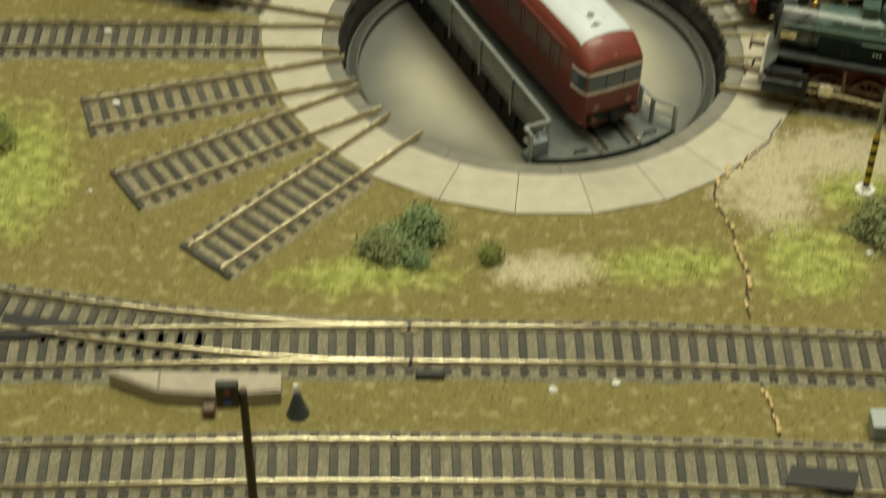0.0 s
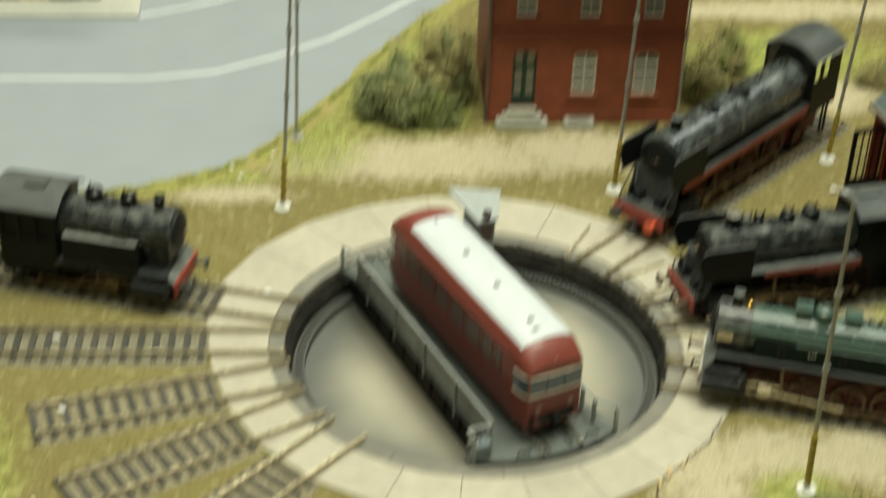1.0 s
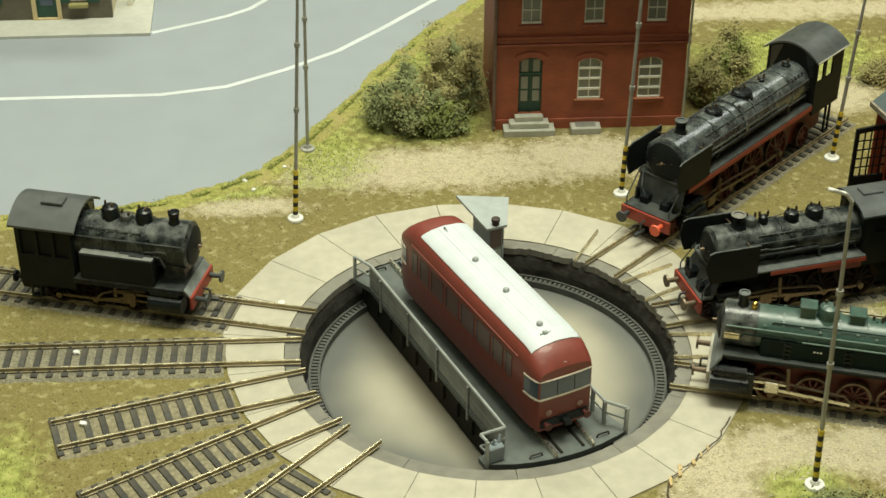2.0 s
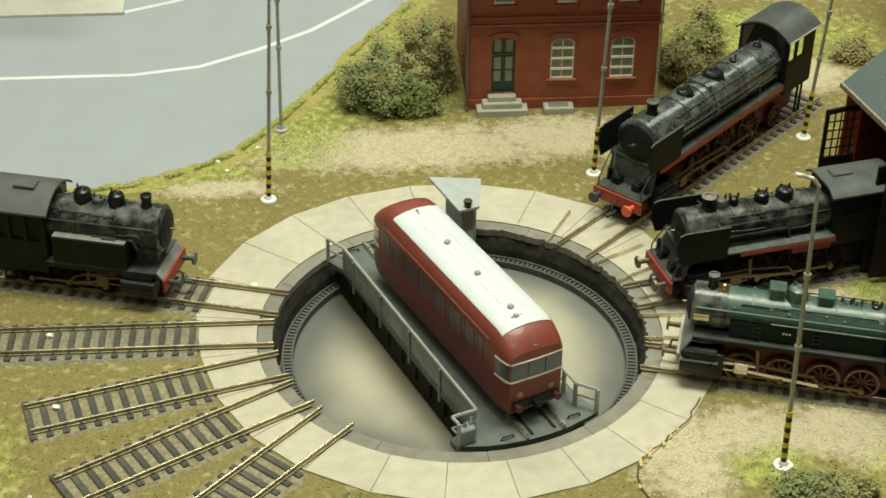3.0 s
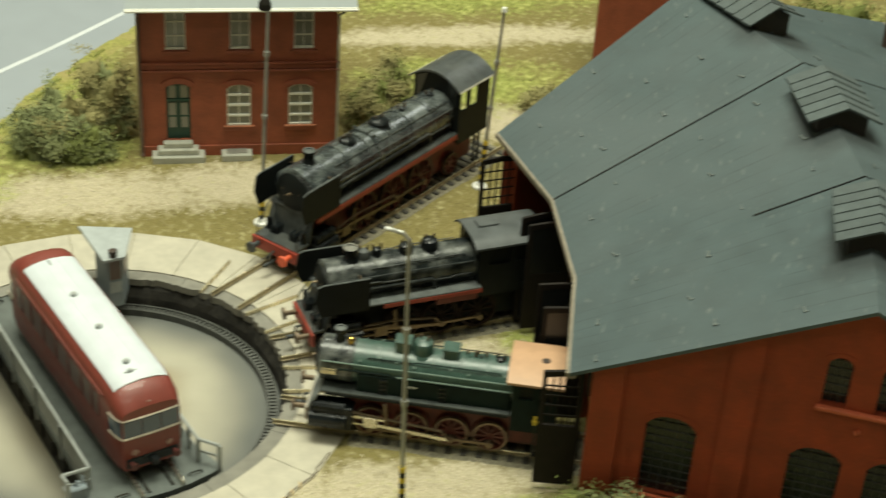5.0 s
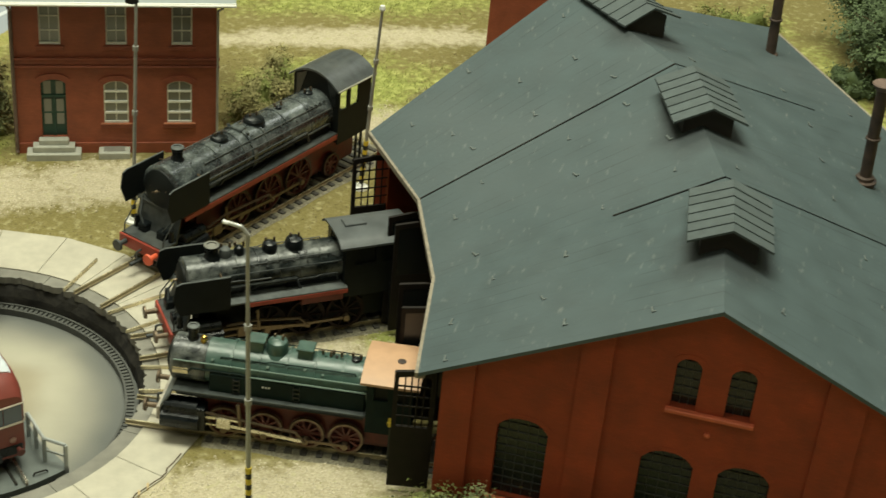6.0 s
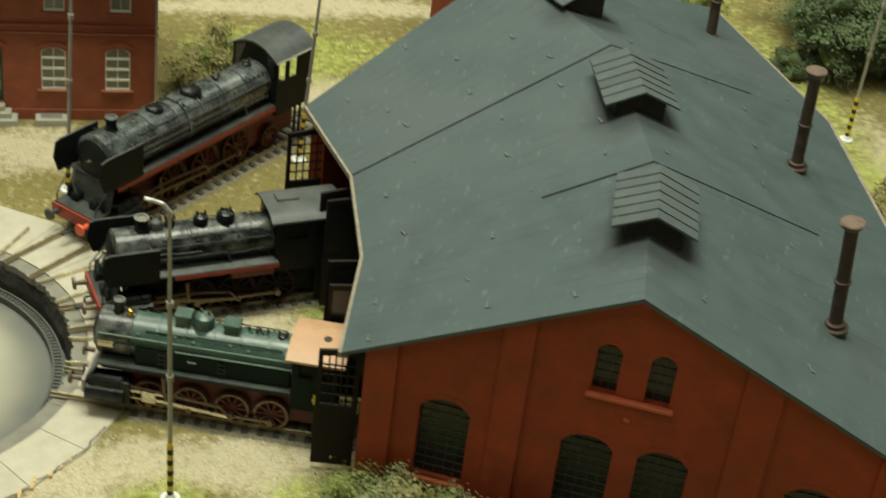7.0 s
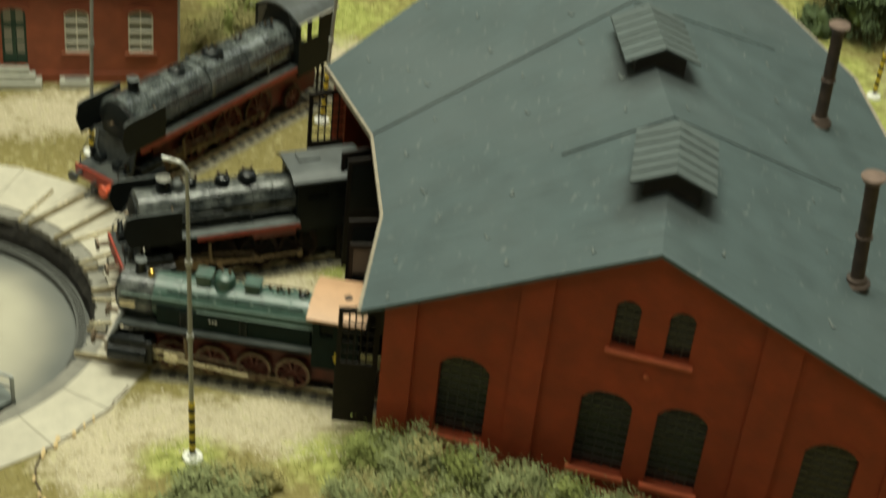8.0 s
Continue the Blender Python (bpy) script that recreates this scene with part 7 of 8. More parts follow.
# ---- lamps ----
def lamp_post(x, y, h, lean_x, lean_y, head, arm_az, label, stripes=True):
    t = thing("yard_lamp", x, y, 0, 0, label, "street lamp", "yard lamps")

    def at(z):
        return (lean_x * z / h, lean_y * z / h, z)
    bm = bmesh.new()
    lathe(bm, (0, 0, -0.6), [(4.2, 0), (4.0, 1.1), (2.2, 1.5), (1.6, 3.0)], 16)
    part("base", bm, LAMPWHITE if stripes else POLE, t, "pale round base")
    z0 = 2.0
    if stripes:
        n = 10
        for k in range(n):
            bm = bmesh.new()
            za, zb = 2.0 + 26.0 * k / n, 2.0 + 26.0 * (k + 1) / n
            rod(bm, at(za), at(zb), 1.3, 1.3, 12)
            part("warning_band", bm, YELLOW if k % 2 else STRIPEBLACK, t, "yellow band" if k % 2 else "black band")
        z0 = 28.0
    bm = bmesh.new()
    rod(bm, at(z0), at(h * 0.72), 0.98, 0.88, 10)
    rod(bm, at(h * 0.72), at(h), 0.82, 0.72, 10)
    for zz in (0.46, 0.72):
        rod(bm, at(h * zz - 1.2), at(h * zz + 1.2), 1.45, 1.45, 10)
    part("pole", bm, POLE, t, "thin grey metal pole", smooth=40)
    c, s = math.cos(radians(arm_az)), math.sin(radians(arm_az))
    top = Vector(at(h))
    if head == "goose":
        bm = bmesh.new()
        pts = [top, top + Vector((0, 0, 3.5)), top + Vector((c * 2.2, s * 2.2, 6.2)), top + Vector((c * 6, s * 6, 7.2)), top + Vector((c * 8, s * 8, 7.4))]
        tube(bm, pts, 0.8, 8)
        part("arm", bm, POLE, t)
        bm = bmesh.new()
        rod(bm, pts[-3] + Vector((c * 0.4, s * 0.4, 0.3)), pts[-1] + Vector((c * 1.0, s * 1.0, 0.3)), 0.7, 0.8, 10)
        part("lamp_head", bm, LAMPWHITE, t, "small white lamp head")
    elif head == "bell":
        bm = bmesh.new()
        pts = [top, top + Vector((c * 2, s * 2, 2.0)), top + Vector((c * 5, s * 5, 2.0)), top + Vector((c * 7, s * 7, 0.0))]
        tube(bm, pts, 0.6, 8)
        part("arm", bm, POLE, t)
        bm = bmesh.new()
        e = pts[-1]
        lathe(bm, (e.x, e.y, e.z), [(0.8, 0.4), (1.5, -1), (1.7, -4.5), (3.0, -7.5), (3.2, -10.5), (2.4, -10.6)], 16)
        part("shade", bm, GIRDER, t, "dark bell-shaped lamp shade")
    elif head == "disc":
        bm = bmesh.new()
        e = top + Vector((c * 4, s * 4, 0.5))
        tube(bm, [top, e], 0.6, 6)
        part("arm", bm, POLE, t)
        bm = bmesh.new()
        lathe(bm, (e.x, e.y, e.z), [(0.5, 1.6), (3.4, 0.6), (3.8, -0.6), (1.0, -1.2)], 16)
        part("shade", bm, LAMPWHITE, t, "white dish lamp shade")
    else:
        bm = bmesh.new()
        lathe(bm, (top.x, top.y, top.z), [(0.9, -1), (1.6, 0), (1.2, 2), (0.2, 2.4)], 12)
        part("finial", bm, LAMPWHITE, t)


lamp_post(-86.3, 117.4, 134.5, 6.8, 0.0, "disc", 190, "tall thin yard lamp with striped foot beside the road")
lamp_post(-79.5, 189.6, 107.0, 2.0, 0.0, "bell", 8, "thin street lamp with dark bell shade", stripes=False)
lamp_post(83.3, 130.6, 133.0, 3.6, 0.0, "bell", 250, "tall yard lamp with striped foot before the gatehouse")
lamp_post(203.8, 160.0, 103.0, 5.5, 0.0, "finial", 0, "tall bare yard pole with striped foot")
lamp_post(122.3, -103.5, 128.5, -2.6, 2.6, "goose", 165, "yard lamp with curved arm and striped foot beside the green engine")
lamp_post(531.0, 183.0, 120.0, 0.5, 0.0, "finial", 0, "tall yard pole with striped foot behind the shed")


# ---- bushes and trees ----
def foliage(parent, cx, cy, rx, ry, h, m, seed, n, z_low=0.0, leaf=1.9, name="leaves"):
    """A crown of many small leaf flakes in uneven clumps."""
    rng = np.random.default_rng(seed)
    leaf *= 0.46
    each, clumps = 46, max(10, n * 2 // 26)
    centres, spreads = [], []
    for k in range(clumps):
        u = rng.normal(size=3)
        u /= np.linalg.norm(u)
        u[2] = abs(u[2]) if z_low == 0 else u[2]
        rad = rng.uniform(0.35, 1.0) ** 0.6
        bump_ = 0.80 + 0.75 * noise.noise((u[0] * 1.9 + seed, u[1] * 1.9, u[2] * 1.9))
        up = 0.08 + 0.86 * u[2] * rad * bump_ if z_low == 0 else 0.5 + 0.5 * u[2] * rad * bump_
        centres.append((cx + rx * u[0] * rad * bump_, cy + ry * u[1] * rad * bump_, z_low + (h - z_low) * up))
        spreads.append(rng.uniform(1.2, 3.4) * leaf / 0.88)
    total = clumps * each
    p = np.repeat(np.array(centres), each, axis=0) + rng.normal(size=(total, 3)) * np.repeat(np.array(spreads), each)[:, None] * np.array((1, 1, 0.7))
    p[:, 2] = np.maximum(0.2, p[:, 2])

    def unit(v):
        return v / (np.linalg.norm(v, axis=1)[:, None] + 1e-9)
    out = np.stack(((p[:, 0] - cx) / rx, (p[:, 1] - cy) / ry, (p[:, 2] - z_low) / max(1.0, h - z_low) + 0.25), axis=1)
    out = unit(unit(out) + np.array((0, 0, 0.6)) + 0.30 * rng.normal(size=(total, 3)))
    tilt = unit(out + 0.42 * rng.normal(size=(total, 3)))
    ax = rng.normal(size=(total, 3))
    ax = unit(ax - tilt * np.sum(ax * tilt, axis=1)[:, None])
    bx = np.cross(ax, tilt)
    l = (leaf * rng.uniform(0.55, 1.2, total))[:, None]
    w = (leaf * rng.uniform(0.32, 0.7, total))[:, None]
    verts = np.stack((p - ax * l, p + bx * w, p + ax * l, p - bx * w), axis=1).reshape(-1, 3) * MM
    faces = np.arange(total * 4).reshape(-1, 4).tolist()
    soft = np.repeat(out, 4, axis=0).tolist()
    verts = verts.tolist()
    # springy foam body behind the flakes
    lump = bmesh.new()
    bmesh.ops.create_icosphere(lump, subdivisions=4, radius=1.0)
    zc, zr = (z_low + h) / 2 if z_low else 0.0, (h - z_low) / 2 if z_low else h
    for v in lump.verts:
        u = v.co.copy()
        q = (0.66 if z_low else 0.78) * (0.80 + 0.75 * noise.noise((u.x * 1.9 + seed, u.y * 1.9, u.z * 1.9))) + 0.12 * noise.noise((u.x * 7, u.y * 7, u.z * 7 + seed)) + 0.06 * noise.noise((u.x * 19, u.y * 19, u.z * 19 + seed))
        v.co = Vector((cx + rx * u.x * q, cy + ry * u.y * q, zc + zr * (u.z if z_low else max(-0.02, u.z)) * q))
    core = link("foam_core", lump, m, parent, smooth=180)
    core["kind"] = "stuff"
    me = bpy.data.meshes.new(name)
    me.from_pydata(verts, [], faces)
    me.polygons.foreach_set("use_smooth", [True] * len(me.polygons))
    me.normals_split_custom_set(soft)
    me.materials.append(m)
    ob = new(name, me)
    ob.parent = parent
    ob["kind"] = "stuff"
    return ob


def bush(x, y, rx, ry, h, m, seed, label, n=2400, m2=None, group="bushes", leaf=1.9):
    t = thing("bush", x, y, 0, 0, label, "bush", group)
    rng = random.Random(seed)
    for k in range(5):
        bm = bmesh.new()
        a = rng.uniform(0, 6.28)
        q = (rx * 0.55 * math.cos(a), ry * 0.55 * math.sin(a), h * rng.uniform(0.55, 0.8))
        rod(bm, (rng.uniform(-1, 1), rng.uniform(-1, 1), -1.0), q, 0.7, 0.25, 6)
        part("twig", bm, TWIG, t)
    foliage(t, 0, 0, rx, ry, h, m, seed, n, leaf=leaf)
    if m2:
        foliage(t, rx * 0.2, ry * 0.1, rx * 0.92, ry * 0.9, h * 0.97, m2, seed + 50, n // 2, leaf=leaf)
    return t


def tree(x, y, r, h, m, seed, label, n=5000):
    t = thing("tree", x, y, 0, 0, label, "tree", "trees behind the shed")
    bm = bmesh.new()
    rod(bm, (0, 0, -1), (1, 0.5, h * 0.35), 3.2, 2.2, 10)
    rod(bm, (1, 0.5, h * 0.34), (0, 1, h * 0.75), 2.2, 0.8, 8)
    part("trunk", bm, TWIG, t)
    rng = random.Random(seed)
    for k in range(8):
        bm = bmesh.new()
        a = k * 0.8 + rng.uniform(-0.2, 0.2)
        z = h * rng.uniform(0.25, 0.55)
        rod(bm, (0.5, 0.5, z), (r * 0.7 * math.cos(a), r * 0.7 * math.sin(a), z + h * 0.22), 1.0, 0.3, 6)
        part("limb", bm, TWIG, t)
    foliage(t, 0, 0, r, r, h, m, seed, n, z_low=h * 0.06, leaf=2.6, name="crown")
    return t


def planting():
    bush(-24, 214, 25, 19, 40, LEAFGREY, 1, "grey-green foam bush beside the gatehouse", 5200, LEAFOLIVE)
    bush(3, 236, 20, 20, 50, LEAFOLIVE, 2, "olive brown bush against the gatehouse wall", 3600, LEAFGREY)
    bush(-6, 204, 15, 9, 22, LEAFDARK, 22, "low dark green bush before the gatehouse", 1900, LEAFGREY)
    bush(150, 232, 14, 16, 34, LEAFOLIVE, 3, "olive twiggy bush beside the gatehouse", 2600, LEAFDARK)
    bush(168, 254, 13, 14, 36, LEAFOLIVE, 4, "straggly olive bush behind the large engine", 2300, LEAFDARK)
    bush(262, 452, 46, 30, 46, LEAFDARK, 5, "large dark bush at the field edge", 5600, LEAFOLIVE)
    bush(345, 448, 50, 36, 56, LEAFDARK, 6, "large dark bush behind the shed", 5600, LEAFGREY)
    bush(160, 448, 24, 20, 26, LEAFOLIVE, 7, "olive bush beside the field path", 2200)
    bush(258, 250, 15, 9, 14, LEAFOLIVE, 8, "low scrubby bush near the shed", 1500)
    bush(130, -128, 25, 13, 14, LEAFGREY, 9, "soft grey-green bush beside the yard lamp", 2600, LEAFOLIVE)
    for k, (s, off, h) in enumerate(((6, 15, 20), (24, 16, 25), (44, 17, 24), (64, 17, 24), (84, 17, 24), (104, 18, 22), (126, 18, 13), (150, 17, 22))):
        c, sn = math.cos(radians(GA)), math.sin(radians(GA))
        bush(193 + s * c + (off + 17) * sn, -101 + s * sn - (off + 17) * c, 13, 9, h * 0.62, LEAFDARK if k % 2 else LEAFGREY, 130 + k, "low grey-green clump at the foot of the hedge", 1500, LEAFOLIVE, "hedge along the shed")
        bush(193 + s * c + off * sn, -101 + s * sn - off * c, 14, 11, h, LEAFGREY if k % 2 else LEAFDARK, 30 + k, "grey-green hedge clump along the shed wall", 2500, LEAFOLIVE if k % 2 else LEAFGREY, "hedge along the shed")
    bush(-67, -134, 10, 7, 8, LEAFGREY, 11, "low soft grey-green bush in the grass", 1300, LEAFBLUE)
    bush(-55, -127, 8, 6, 12, LEAFBLUE, 12, "small blue-green bush in the grass", 1100, LEAFGREY)
    bush(-57, -141, 4, 3.4, 5, LEAFBLUE, 112, "tiny blue-green bush in the grass", 400, leaf=1.3)
    bush(-29, -140, 4, 3.4, 6, LEAFDARK, 13, "tiny dark green bush in the grass", 420, leaf=1.3)
    bush(-226, -66, 12, 15, 9, LEAFDARK, 14, "low bright green bush at the edge of the yard", 1300)
    tree(552, 268, 40, 70, LEAFDEEP, 15, "round dark green tree behind the shed")
    tree(592, 262, 36, 62, LEAFDEEP, 151, "dense dark green tree behind the shed")
    tree(566, 318, 40, 76, LEAFDEEP, 152, "tall dense dark green tree behind the shed")
    bush(530, 268, 20, 18, 22, LEAFDEEP, 153, "dark bush at the foot of the trees", 1800)
    tree(620, 360, 50, 96, LEAFDEEP, 16, "tall dark green tree behind the shed")
    bush(524, 96, 14, 24, 16, LEAFOLIVE, 17, "rusty olive bush behind the shed", 1800)
    bush(470, 330, 40, 30, 34, LEAFDARK, 18, "dark bush in the grass behind the shed", 3600)


planting()


# ---- loose scatter ----
def blocked(x, y):
    r = math.hypot(x, y)
    if r < outer_radius(math.degrees(math.atan2(y, x))) + 0.8:
        return True
    return on_road(x, y) or (24 < x < 130 and 206 < y < 285)


def on_road(x, y):
    edge = [(-420, 122), (-260, 127), (-200, 131), (-153, 138), (-128, 150), (-105, 166), (-82, 197), (-56, 243), (-28, 297), (2, 343), (36, 388), (80, 446)]
    for p, q in zip(edge, edge[1:]):
        if p[0] <= x < q[0]:
            return y > p[1] + (q[1] - p[1]) * (x - p[0]) / (q[0] - p[0]) + 2.5 * noise.noise((x / 9, y / 9, 2)) - 1
    return x < -420


def scatter(name, count, want, size, m, label, seed, squash=0.7):
    rng = np.random.default_rng(seed)
    verts, faces = [], []
    tries = 0
    octa = ((1, 0, 0), (0, 1, 0), (-1, 0, 0), (0, -1, 0), (0, 0, 1), (0, 0, -1))
    tri = ((0, 1, 4), (1, 2, 4), (2, 3, 4), (3, 0, 4), (1, 0, 5), (2, 1, 5), (3, 2, 5), (0, 3, 5))
    made = 0
    while made < count and tries < count * 8:
        tries += 1
        x, y = rng.uniform(-265, 340), rng.uniform(-275, 330)
        if blocked(x, y) or rng.uniform() > want(x, y):
            continue
        s = size * rng.uniform(0.45, 1.25)
        a = rng.uniform(0, 6.28)
        ca, sa = math.cos(a), math.sin(a)
        z = -0.7 + 0.5 * noise.noise((x / 22, y / 22, 0)) + 0.3 * noise.noise((x / 7, y / 7, 5)) + s * 0.25
        i = len(verts)
        k = rng.uniform(0.6, 1.25, 6)
        for (ox, oy, oz), kk in zip(octa, k):
            verts.append(((x + s * kk * (ox * ca - oy * sa)) * MM, (y + s * kk * (ox * sa + oy * ca)) * MM, (z + s * kk * oz * squash) * MM))
        faces += [(i + p, i + q, i + r) for p, q, r in tri]
        made += 1
    me = bpy.data.meshes.new(name)
    me.from_pydata(verts, [], faces)
    me.materials.append(m)
    tagged(new(name, me), label, "ground scatter", kind="stuff")


def fibres(count, seed):
    rng = np.random.default_rng(seed)
    verts, faces = [], []
    made = tries = 0
    while made < count and tries < count * 10:
        tries += 1
        x, y = rng.uniform(-265, 340), rng.uniform(-275, 470)
        g = zone(GREENS, x, y)
        if rng.uniform() > g * 0.9 + 0.01 or blocked(x, y):
            continue
        a, l = rng.uniform(0, 6.28), rng.uniform(0.6, 1.3)
        dx, dy = math.cos(a), math.sin(a)
        lx, ly = rng.normal() * 0.6, rng.normal() * 0.6
        i = len(verts)
        w = 0.22
        verts += [((x - dy * w) * MM, (y + dx * w) * MM, -0.0008), ((x + dy * w) * MM, (y - dx * w) * MM, -0.0008), ((x + lx) * MM, (y + ly) * MM, (l - 0.5) * MM)]
        faces.append((i, i + 1, i + 2))
        made += 1
    me = bpy.data.meshes.new("grass_fibres")
    me.from_pydata(verts, [], faces)
    me.materials.append(FIBRES)
    tagged(new("grass_fibres", me), "short yellow-green static grass fibres on the ground", "grass", kind="stuff")


def verge(count, seed):
    """Loose grass fibres and dust that thin out from the ground onto the road edge."""
    rng = np.random.default_rng(seed)
    edge = [(-260, 127), (-200, 131), (-153, 138), (-128, 150), (-105, 166), (-82, 197), (-56, 243), (-28, 297), (2, 343)]
    verts, faces = [], []
    for k in range(count):
        i = int(rng.integers(0, len(edge) - 1))
        p, q = np.array(edge[i]), np.array(edge[i + 1])
        d = (q - p) / np.linalg.norm(q - p)
        o = np.array((-d[1], d[0])) * (rng.exponential(1.1) - 3.2)
        x, y = p + (q - p) * rng.uniform() + o
        if noise.noise((x / 12, y / 12, 4.0)) < -0.15:
            continue
        a, l = rng.uniform(0, 6.28), rng.uniform(0.3, 1.3)
        dx, dy = math.cos(a), math.sin(a)
        lx, ly = rng.normal() * 0.9, rng.normal() * 0.9
        i = len(verts)
        w = 0.3
        verts += [((x - dy * w) * MM, (y + dx * w) * MM, 0.00005), ((x + dy * w) * MM, (y - dx * w) * MM, 0.00005), ((x + lx) * MM, (y + ly) * MM, (l + 0.1) * MM)]
        faces.append((i, i + 1, i + 2))
    me = bpy.data.meshes.new("verge_fibres")
    me.from_pydata(verts, [], faces)
    me.materials.append(FIBRES)
    tagged(new("verge_fibres", me), "thinning grass fibres along the road edge", "grass", kind="stuff")


def verge_bank():
    """A thin ragged skirt of scatter that feathers from the ground onto the road."""
    edge = [(-420, 122), (-260, 127), (-200, 131), (-153, 138), (-128, 150), (-105, 166), (-82, 197), (-56, 243), (-28, 297), (2, 343), (36, 388), (80, 446)]
    line = []
    for p, q in zip(edge, edge[1:]):
        k = max(2, int(math.hypot(q[0] - p[0], q[1] - p[1]) / 1.6))
        line += [(p[0] + (q[0] - p[0]) * i / k, p[1] + (q[1] - p[1]) * i / k) for i in range(k)]
    bm = bmesh.new()
    rings = []
    for i, (x, y) in enumerate(line):
        a, b = line[max(0, i - 6)], line[min(len(line) - 1, i + 6)]
        d = Vector((b[0] - a[0], b[1] - a[1])).normalized()
        s = Vector((-d.y, d.x))
        j = 2.2 * noise.noise((x / 14, y / 14, 1.0))
        wide = 2.6 + 3.0 * noise.noise((x / 11, y / 11, 6.0)) + 1.3 * noise.noise((x / 2.3, y / 2.3, 9.0))
        row = []
        for off, z in ((-15.0, -1.9), (-10.0, -0.75), (-5.5, -0.2), (-1.0, 0.16), (wide, 0.15), (wide, -0.4), (-15.0, -2.4)):
            row.append((x + j + s.x * off, y + j + s.y * off, z))
        rings.append(row)
    ring_join(bm, rings)
    tagged(link("verge", bm, VERGE, smooth=60), "ragged yellow-green scatter verge along the road", "verge", kind="structure")


verge_bank()
verge(5000, 107)
scatter("ballast_grains", 15000, lambda x, y: max(0.0, 1 - zone(GREENS, x, y) - zone(GRAVELS, x, y) * 1.4), 0.52, STONES, "fine brown ballast grains over the yard", 101)
scatter("gravel_chips", 22000, lambda x, y: zone(GRAVELS, x, y), 0.55, CHIPS, "pale gravel chips on paths and beside tracks", 102, 0.4)
fibres(26000, 103)


# ---- small things ----
def crack():
    rng = random.Random(5)
    for pts, lab in (([(98, -58), (91, -70), (82, -80), (73, -88), (66, -95), (62, -102), (62.5, -112), (64.5, -124), (65, -138), (66.5, -150), (64, -164), (62.5, -177)], "open crack in the scenery base"),
                     ([(60.5, -206), (61.5, -214), (62, -224), (63, -231)], "short open crack between the running tracks")):
        fine = []
        for p, q in zip(pts, pts[1:]):
            for k in range(4):
                u = k / 4
                fine.append((p[0] + (q[0] - p[0]) * u + rng.uniform(-0.7, 0.7), p[1] + (q[1] - p[1]) * u + rng.uniform(-0.5, 0.5)))
        t = thing("base_crack", 0, 0, 0, 0, lab, "crack")
        bm = bmesh.new()
        strip(bm, fine, 0.7, -1.5, 0.08)
        part("gap", bm, CRACKDARK, t, "dark gap of the crack")
        for k in range(2, len(fine) - 1):
            if rng.random() < (0.75 if fine[k][1] < -118 else 0.3):
                bm = bmesh.new()
                x, y = fine[k]
                w = rng.uniform(0.7, 1.9)
                px, py, tw = x + rng.uniform(-0.5, 0.9), y, rng.uniform(1.2, 2.6)
                prism(bm, [(px - w * 0.5, py - tw), (px + w * 0.3, py - tw * 0.7), (px + w * 0.6, py + tw * 0.2), (px + w * 0.1, py + tw), (px - w * 0.5, py + tw * 0.5)], -1.0, 0.25 + w * 0.2)
                part("plaster_crumb", bm, PLASTER, t, "broken yellow plaster edge")


crack()


def point_motor():
    t = thing("point_motor", 0, 0, 0, 0, "long pale point motor cover beside the running track", "point motor")
    bm = bmesh.new()
    prism(bm, [(-163.5, -200.5), (-146.0, -209.6), (-123.4, -212.0), (-105.0, -210.5), (-105.0, -202.0), (-162.0, -199.2)], -1.0, 5.8)
    bmesh.ops.bevel(bm, geom=[e for e in bm.edges if all(v.co.z > 5 for v in e.verts)], offset=0.7, segments=2, affect="EDGES")
    part("cover", bm, BOXPALE, t, "pale grey-beige plastic cover")
    bm = bmesh.new()
    box(bm, -146.4, -145.6, -209, -201, 5.6, 5.95)
    part("seam", bm, KERB, t)
    bm = bmesh.new()
    box(bm, -131, -127, -217, -213, -0.8, 3.5, 0.4)
    part("plug", bm, RUSTCAP, t, "small brown plug")


point_motor()


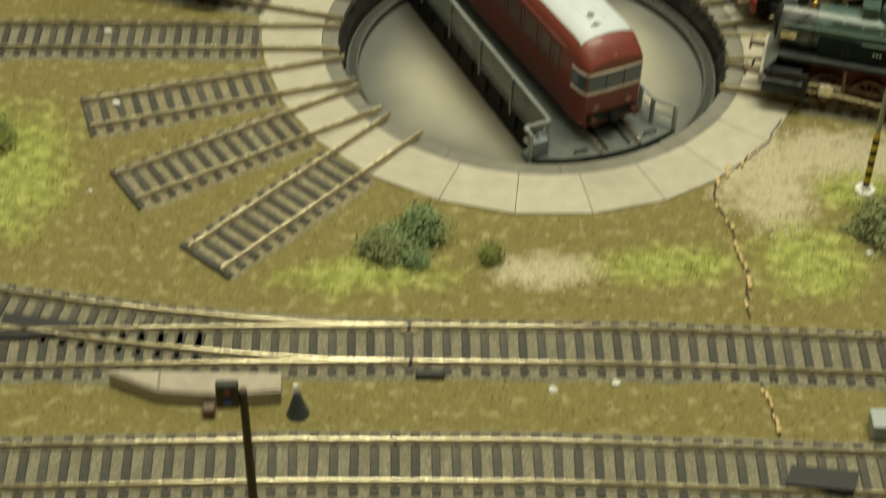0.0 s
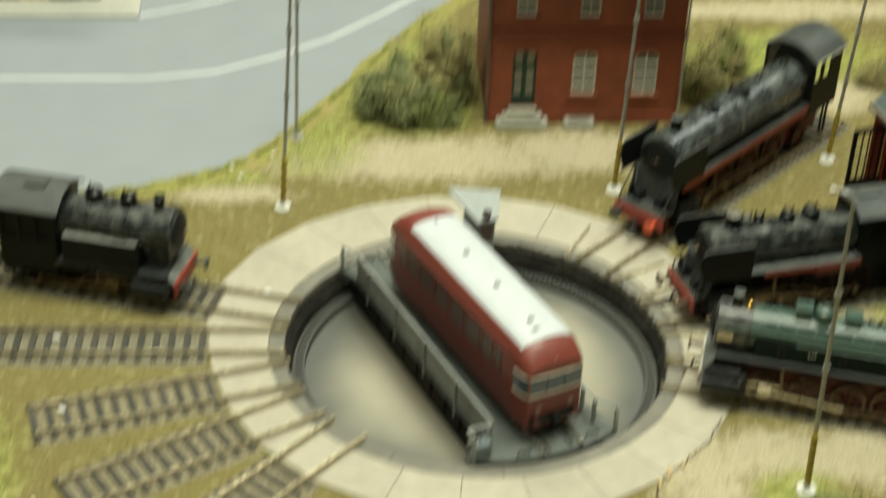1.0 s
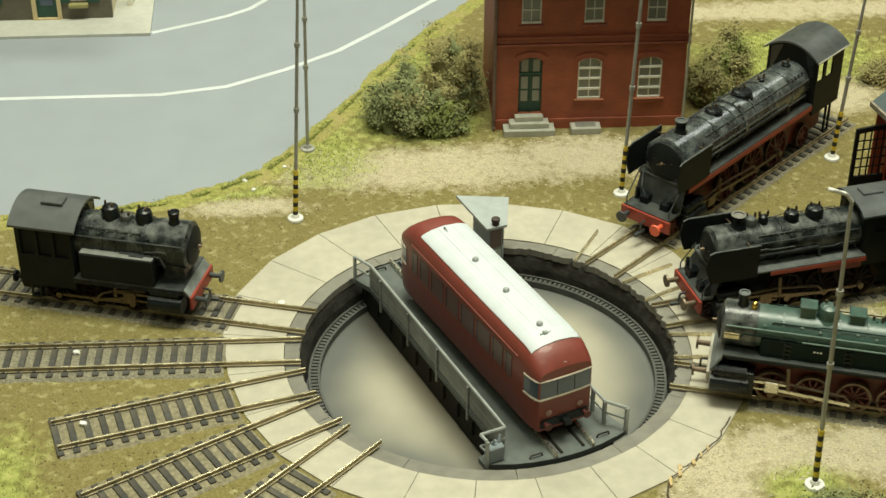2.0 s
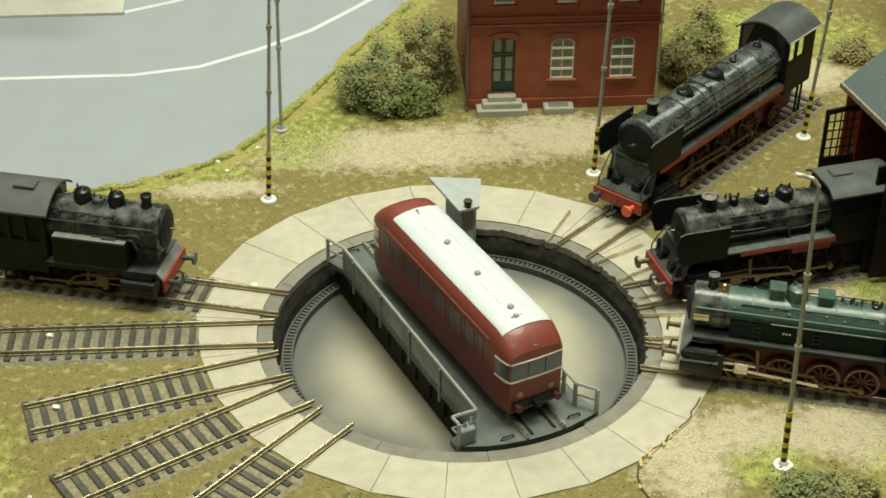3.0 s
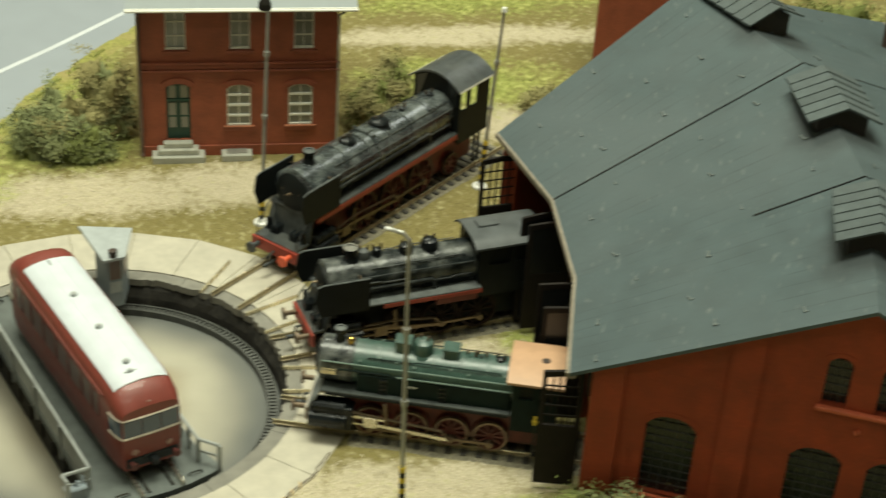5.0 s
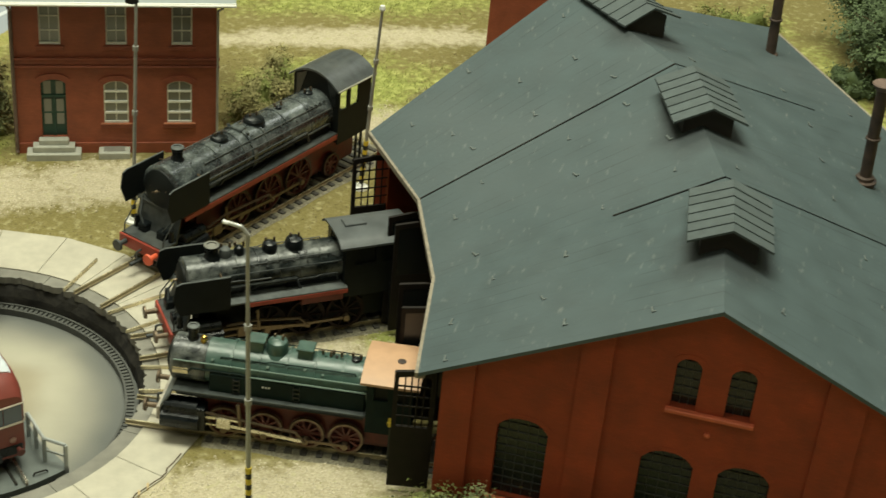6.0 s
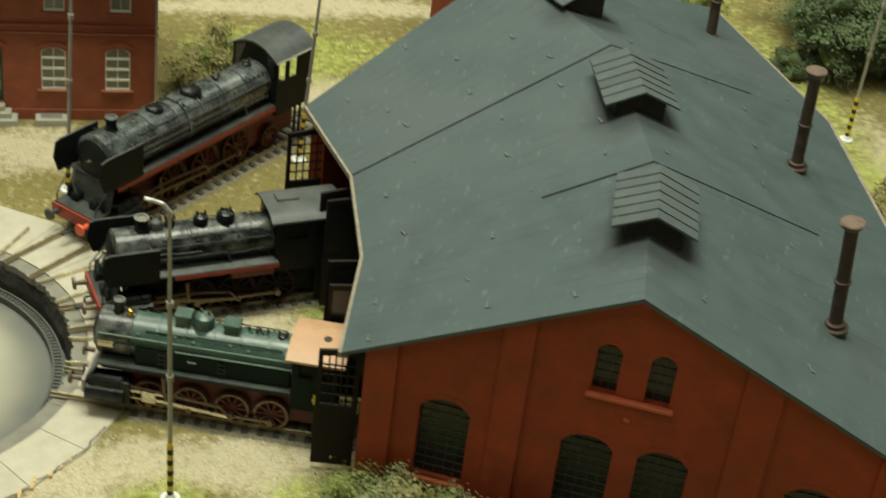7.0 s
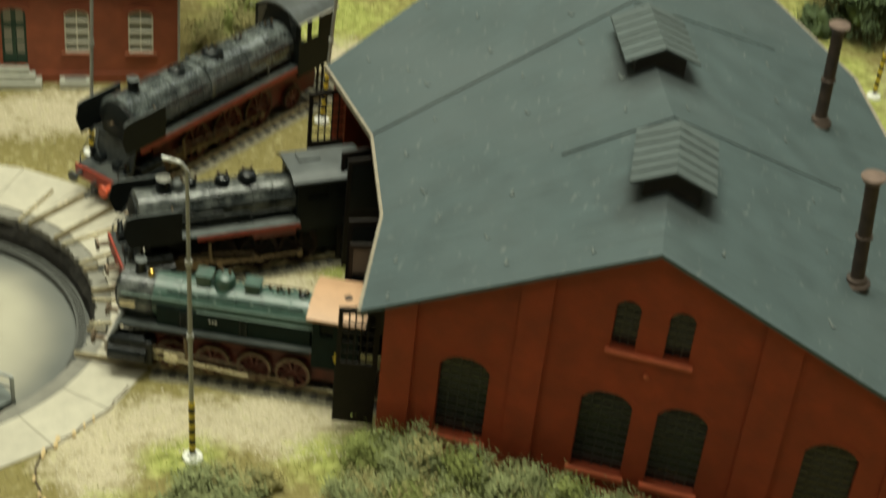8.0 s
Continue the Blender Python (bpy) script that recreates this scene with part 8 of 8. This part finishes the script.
def signal():
    t = thing("signal_mast", -111.5, -266, 0, 0, "dark brown signal mast with small lamp box", "signal")
    bm = bmesh.new()
    rod(bm, (0, 0, -1), (-0.8, 0, 66), 1.6, 1.2, 10)
    part("mast", bm, MASTBROWN, t)
    bm = bmesh.new()
    box(bm, -8.5, -2.0, -1.5, 1.5, 60, 69, 0.4)
    part("lamp_box", bm, STRIPEBLACK, t, "black lamp box")
    for z, m in ((66.3, WHEELRED), (62.8, mat("lens_blue", (0.05, 0.09, 0.35), 0.3))):
        bm = bmesh.new()
        lathe(bm, (-5.2, -1.5, z), [(1.2, 0), (1.2, -0.7), (0.1, -0.9)], 12, "y")
        part("lens", bm, m, t)
    bm = bmesh.new()
    box(bm, -3.4, 3.4, -3.4, 3.4, -1, 1.2, 0.4)
    part("foot", bm, MASTBROWN, t)
    m = thing("track_marker", -100.5, -216, 0, 0, "small leaning white marker post between the tracks", "marker post")
    bm = bmesh.new()
    rod(bm, (0, 0, -0.8), (0.6, 3.0, 11), 1.0, 0.9, 8)
    part("post", bm, LAMPWHITE, m)
    bm = bmesh.new()
    lathe(bm, (1.2, 0.6, 0), [(4.0, -0.8), (3.6, 0.4), (1.6, 7.5), (0.8, 10.0)], 14)
    part("foot", bm, MARKERGREY, m, "dark grey cone-shaped foot")
    b = thing("point_lever", 71, -247, 0, -4, "black point lever box on the nearer track", "point lever")
    bm = bmesh.new()
    prism(bm, [(-12, -8), (10, -10), (13, -2), (-9, 0)], 0.4, 4.2)
    part("box", bm, STRIPEBLACK, b)
    g = thing("relay_box", 101, -229, 0, -4, "small grey relay box beside the track", "relay box")
    bm = bmesh.new()
    box(bm, -8, 8, -4, 4, -0.8, 5.5, 0.6)
    part("box", bm, HUTROOF, g)
    bm = bmesh.new()
    box(bm, -8.4, 8.4, -4.4, 4.4, 5.4, 6.3, 0.3)
    part("lid", bm, HUTROOF, g)


signal()


def crumbs():
    rng = random.Random(8)
    for x, y, z, s in ((-93.3, 40.7, 0.0, 2.4), (-184.5, 7.7, 0.8, 1.9), (-176, -44, 0.9, 2.0), (-108, 148, -0.5, 1.5), (-92, 171, -0.5, 1.3), (-113, 157, -0.5, 1.8), (-12, -207, -0.6, 1.8), (10, -204.5, -0.6, 1.8), (115, -140, -0.5, 1.6), (-181, -98, -0.5, 1.2)):
        bm = bmesh.new()
        bmesh.ops.create_icosphere(bm, subdivisions=1, radius=s)
        for v in bm.verts:
            v.co = Vector((v.co.x * rng.uniform(0.7, 1.2), v.co.y * rng.uniform(0.7, 1.2), max(-0.2, v.co.z) * rng.uniform(0.7, 1.1)))
        o = link("plaster_chip", bm, LAMPWHITE)
        o.location = (x * MM, y * MM, z * MM)
        tagged(o, "small white plaster chip lying on the layout", "plaster chip", "loose plaster chips")


crumbs()
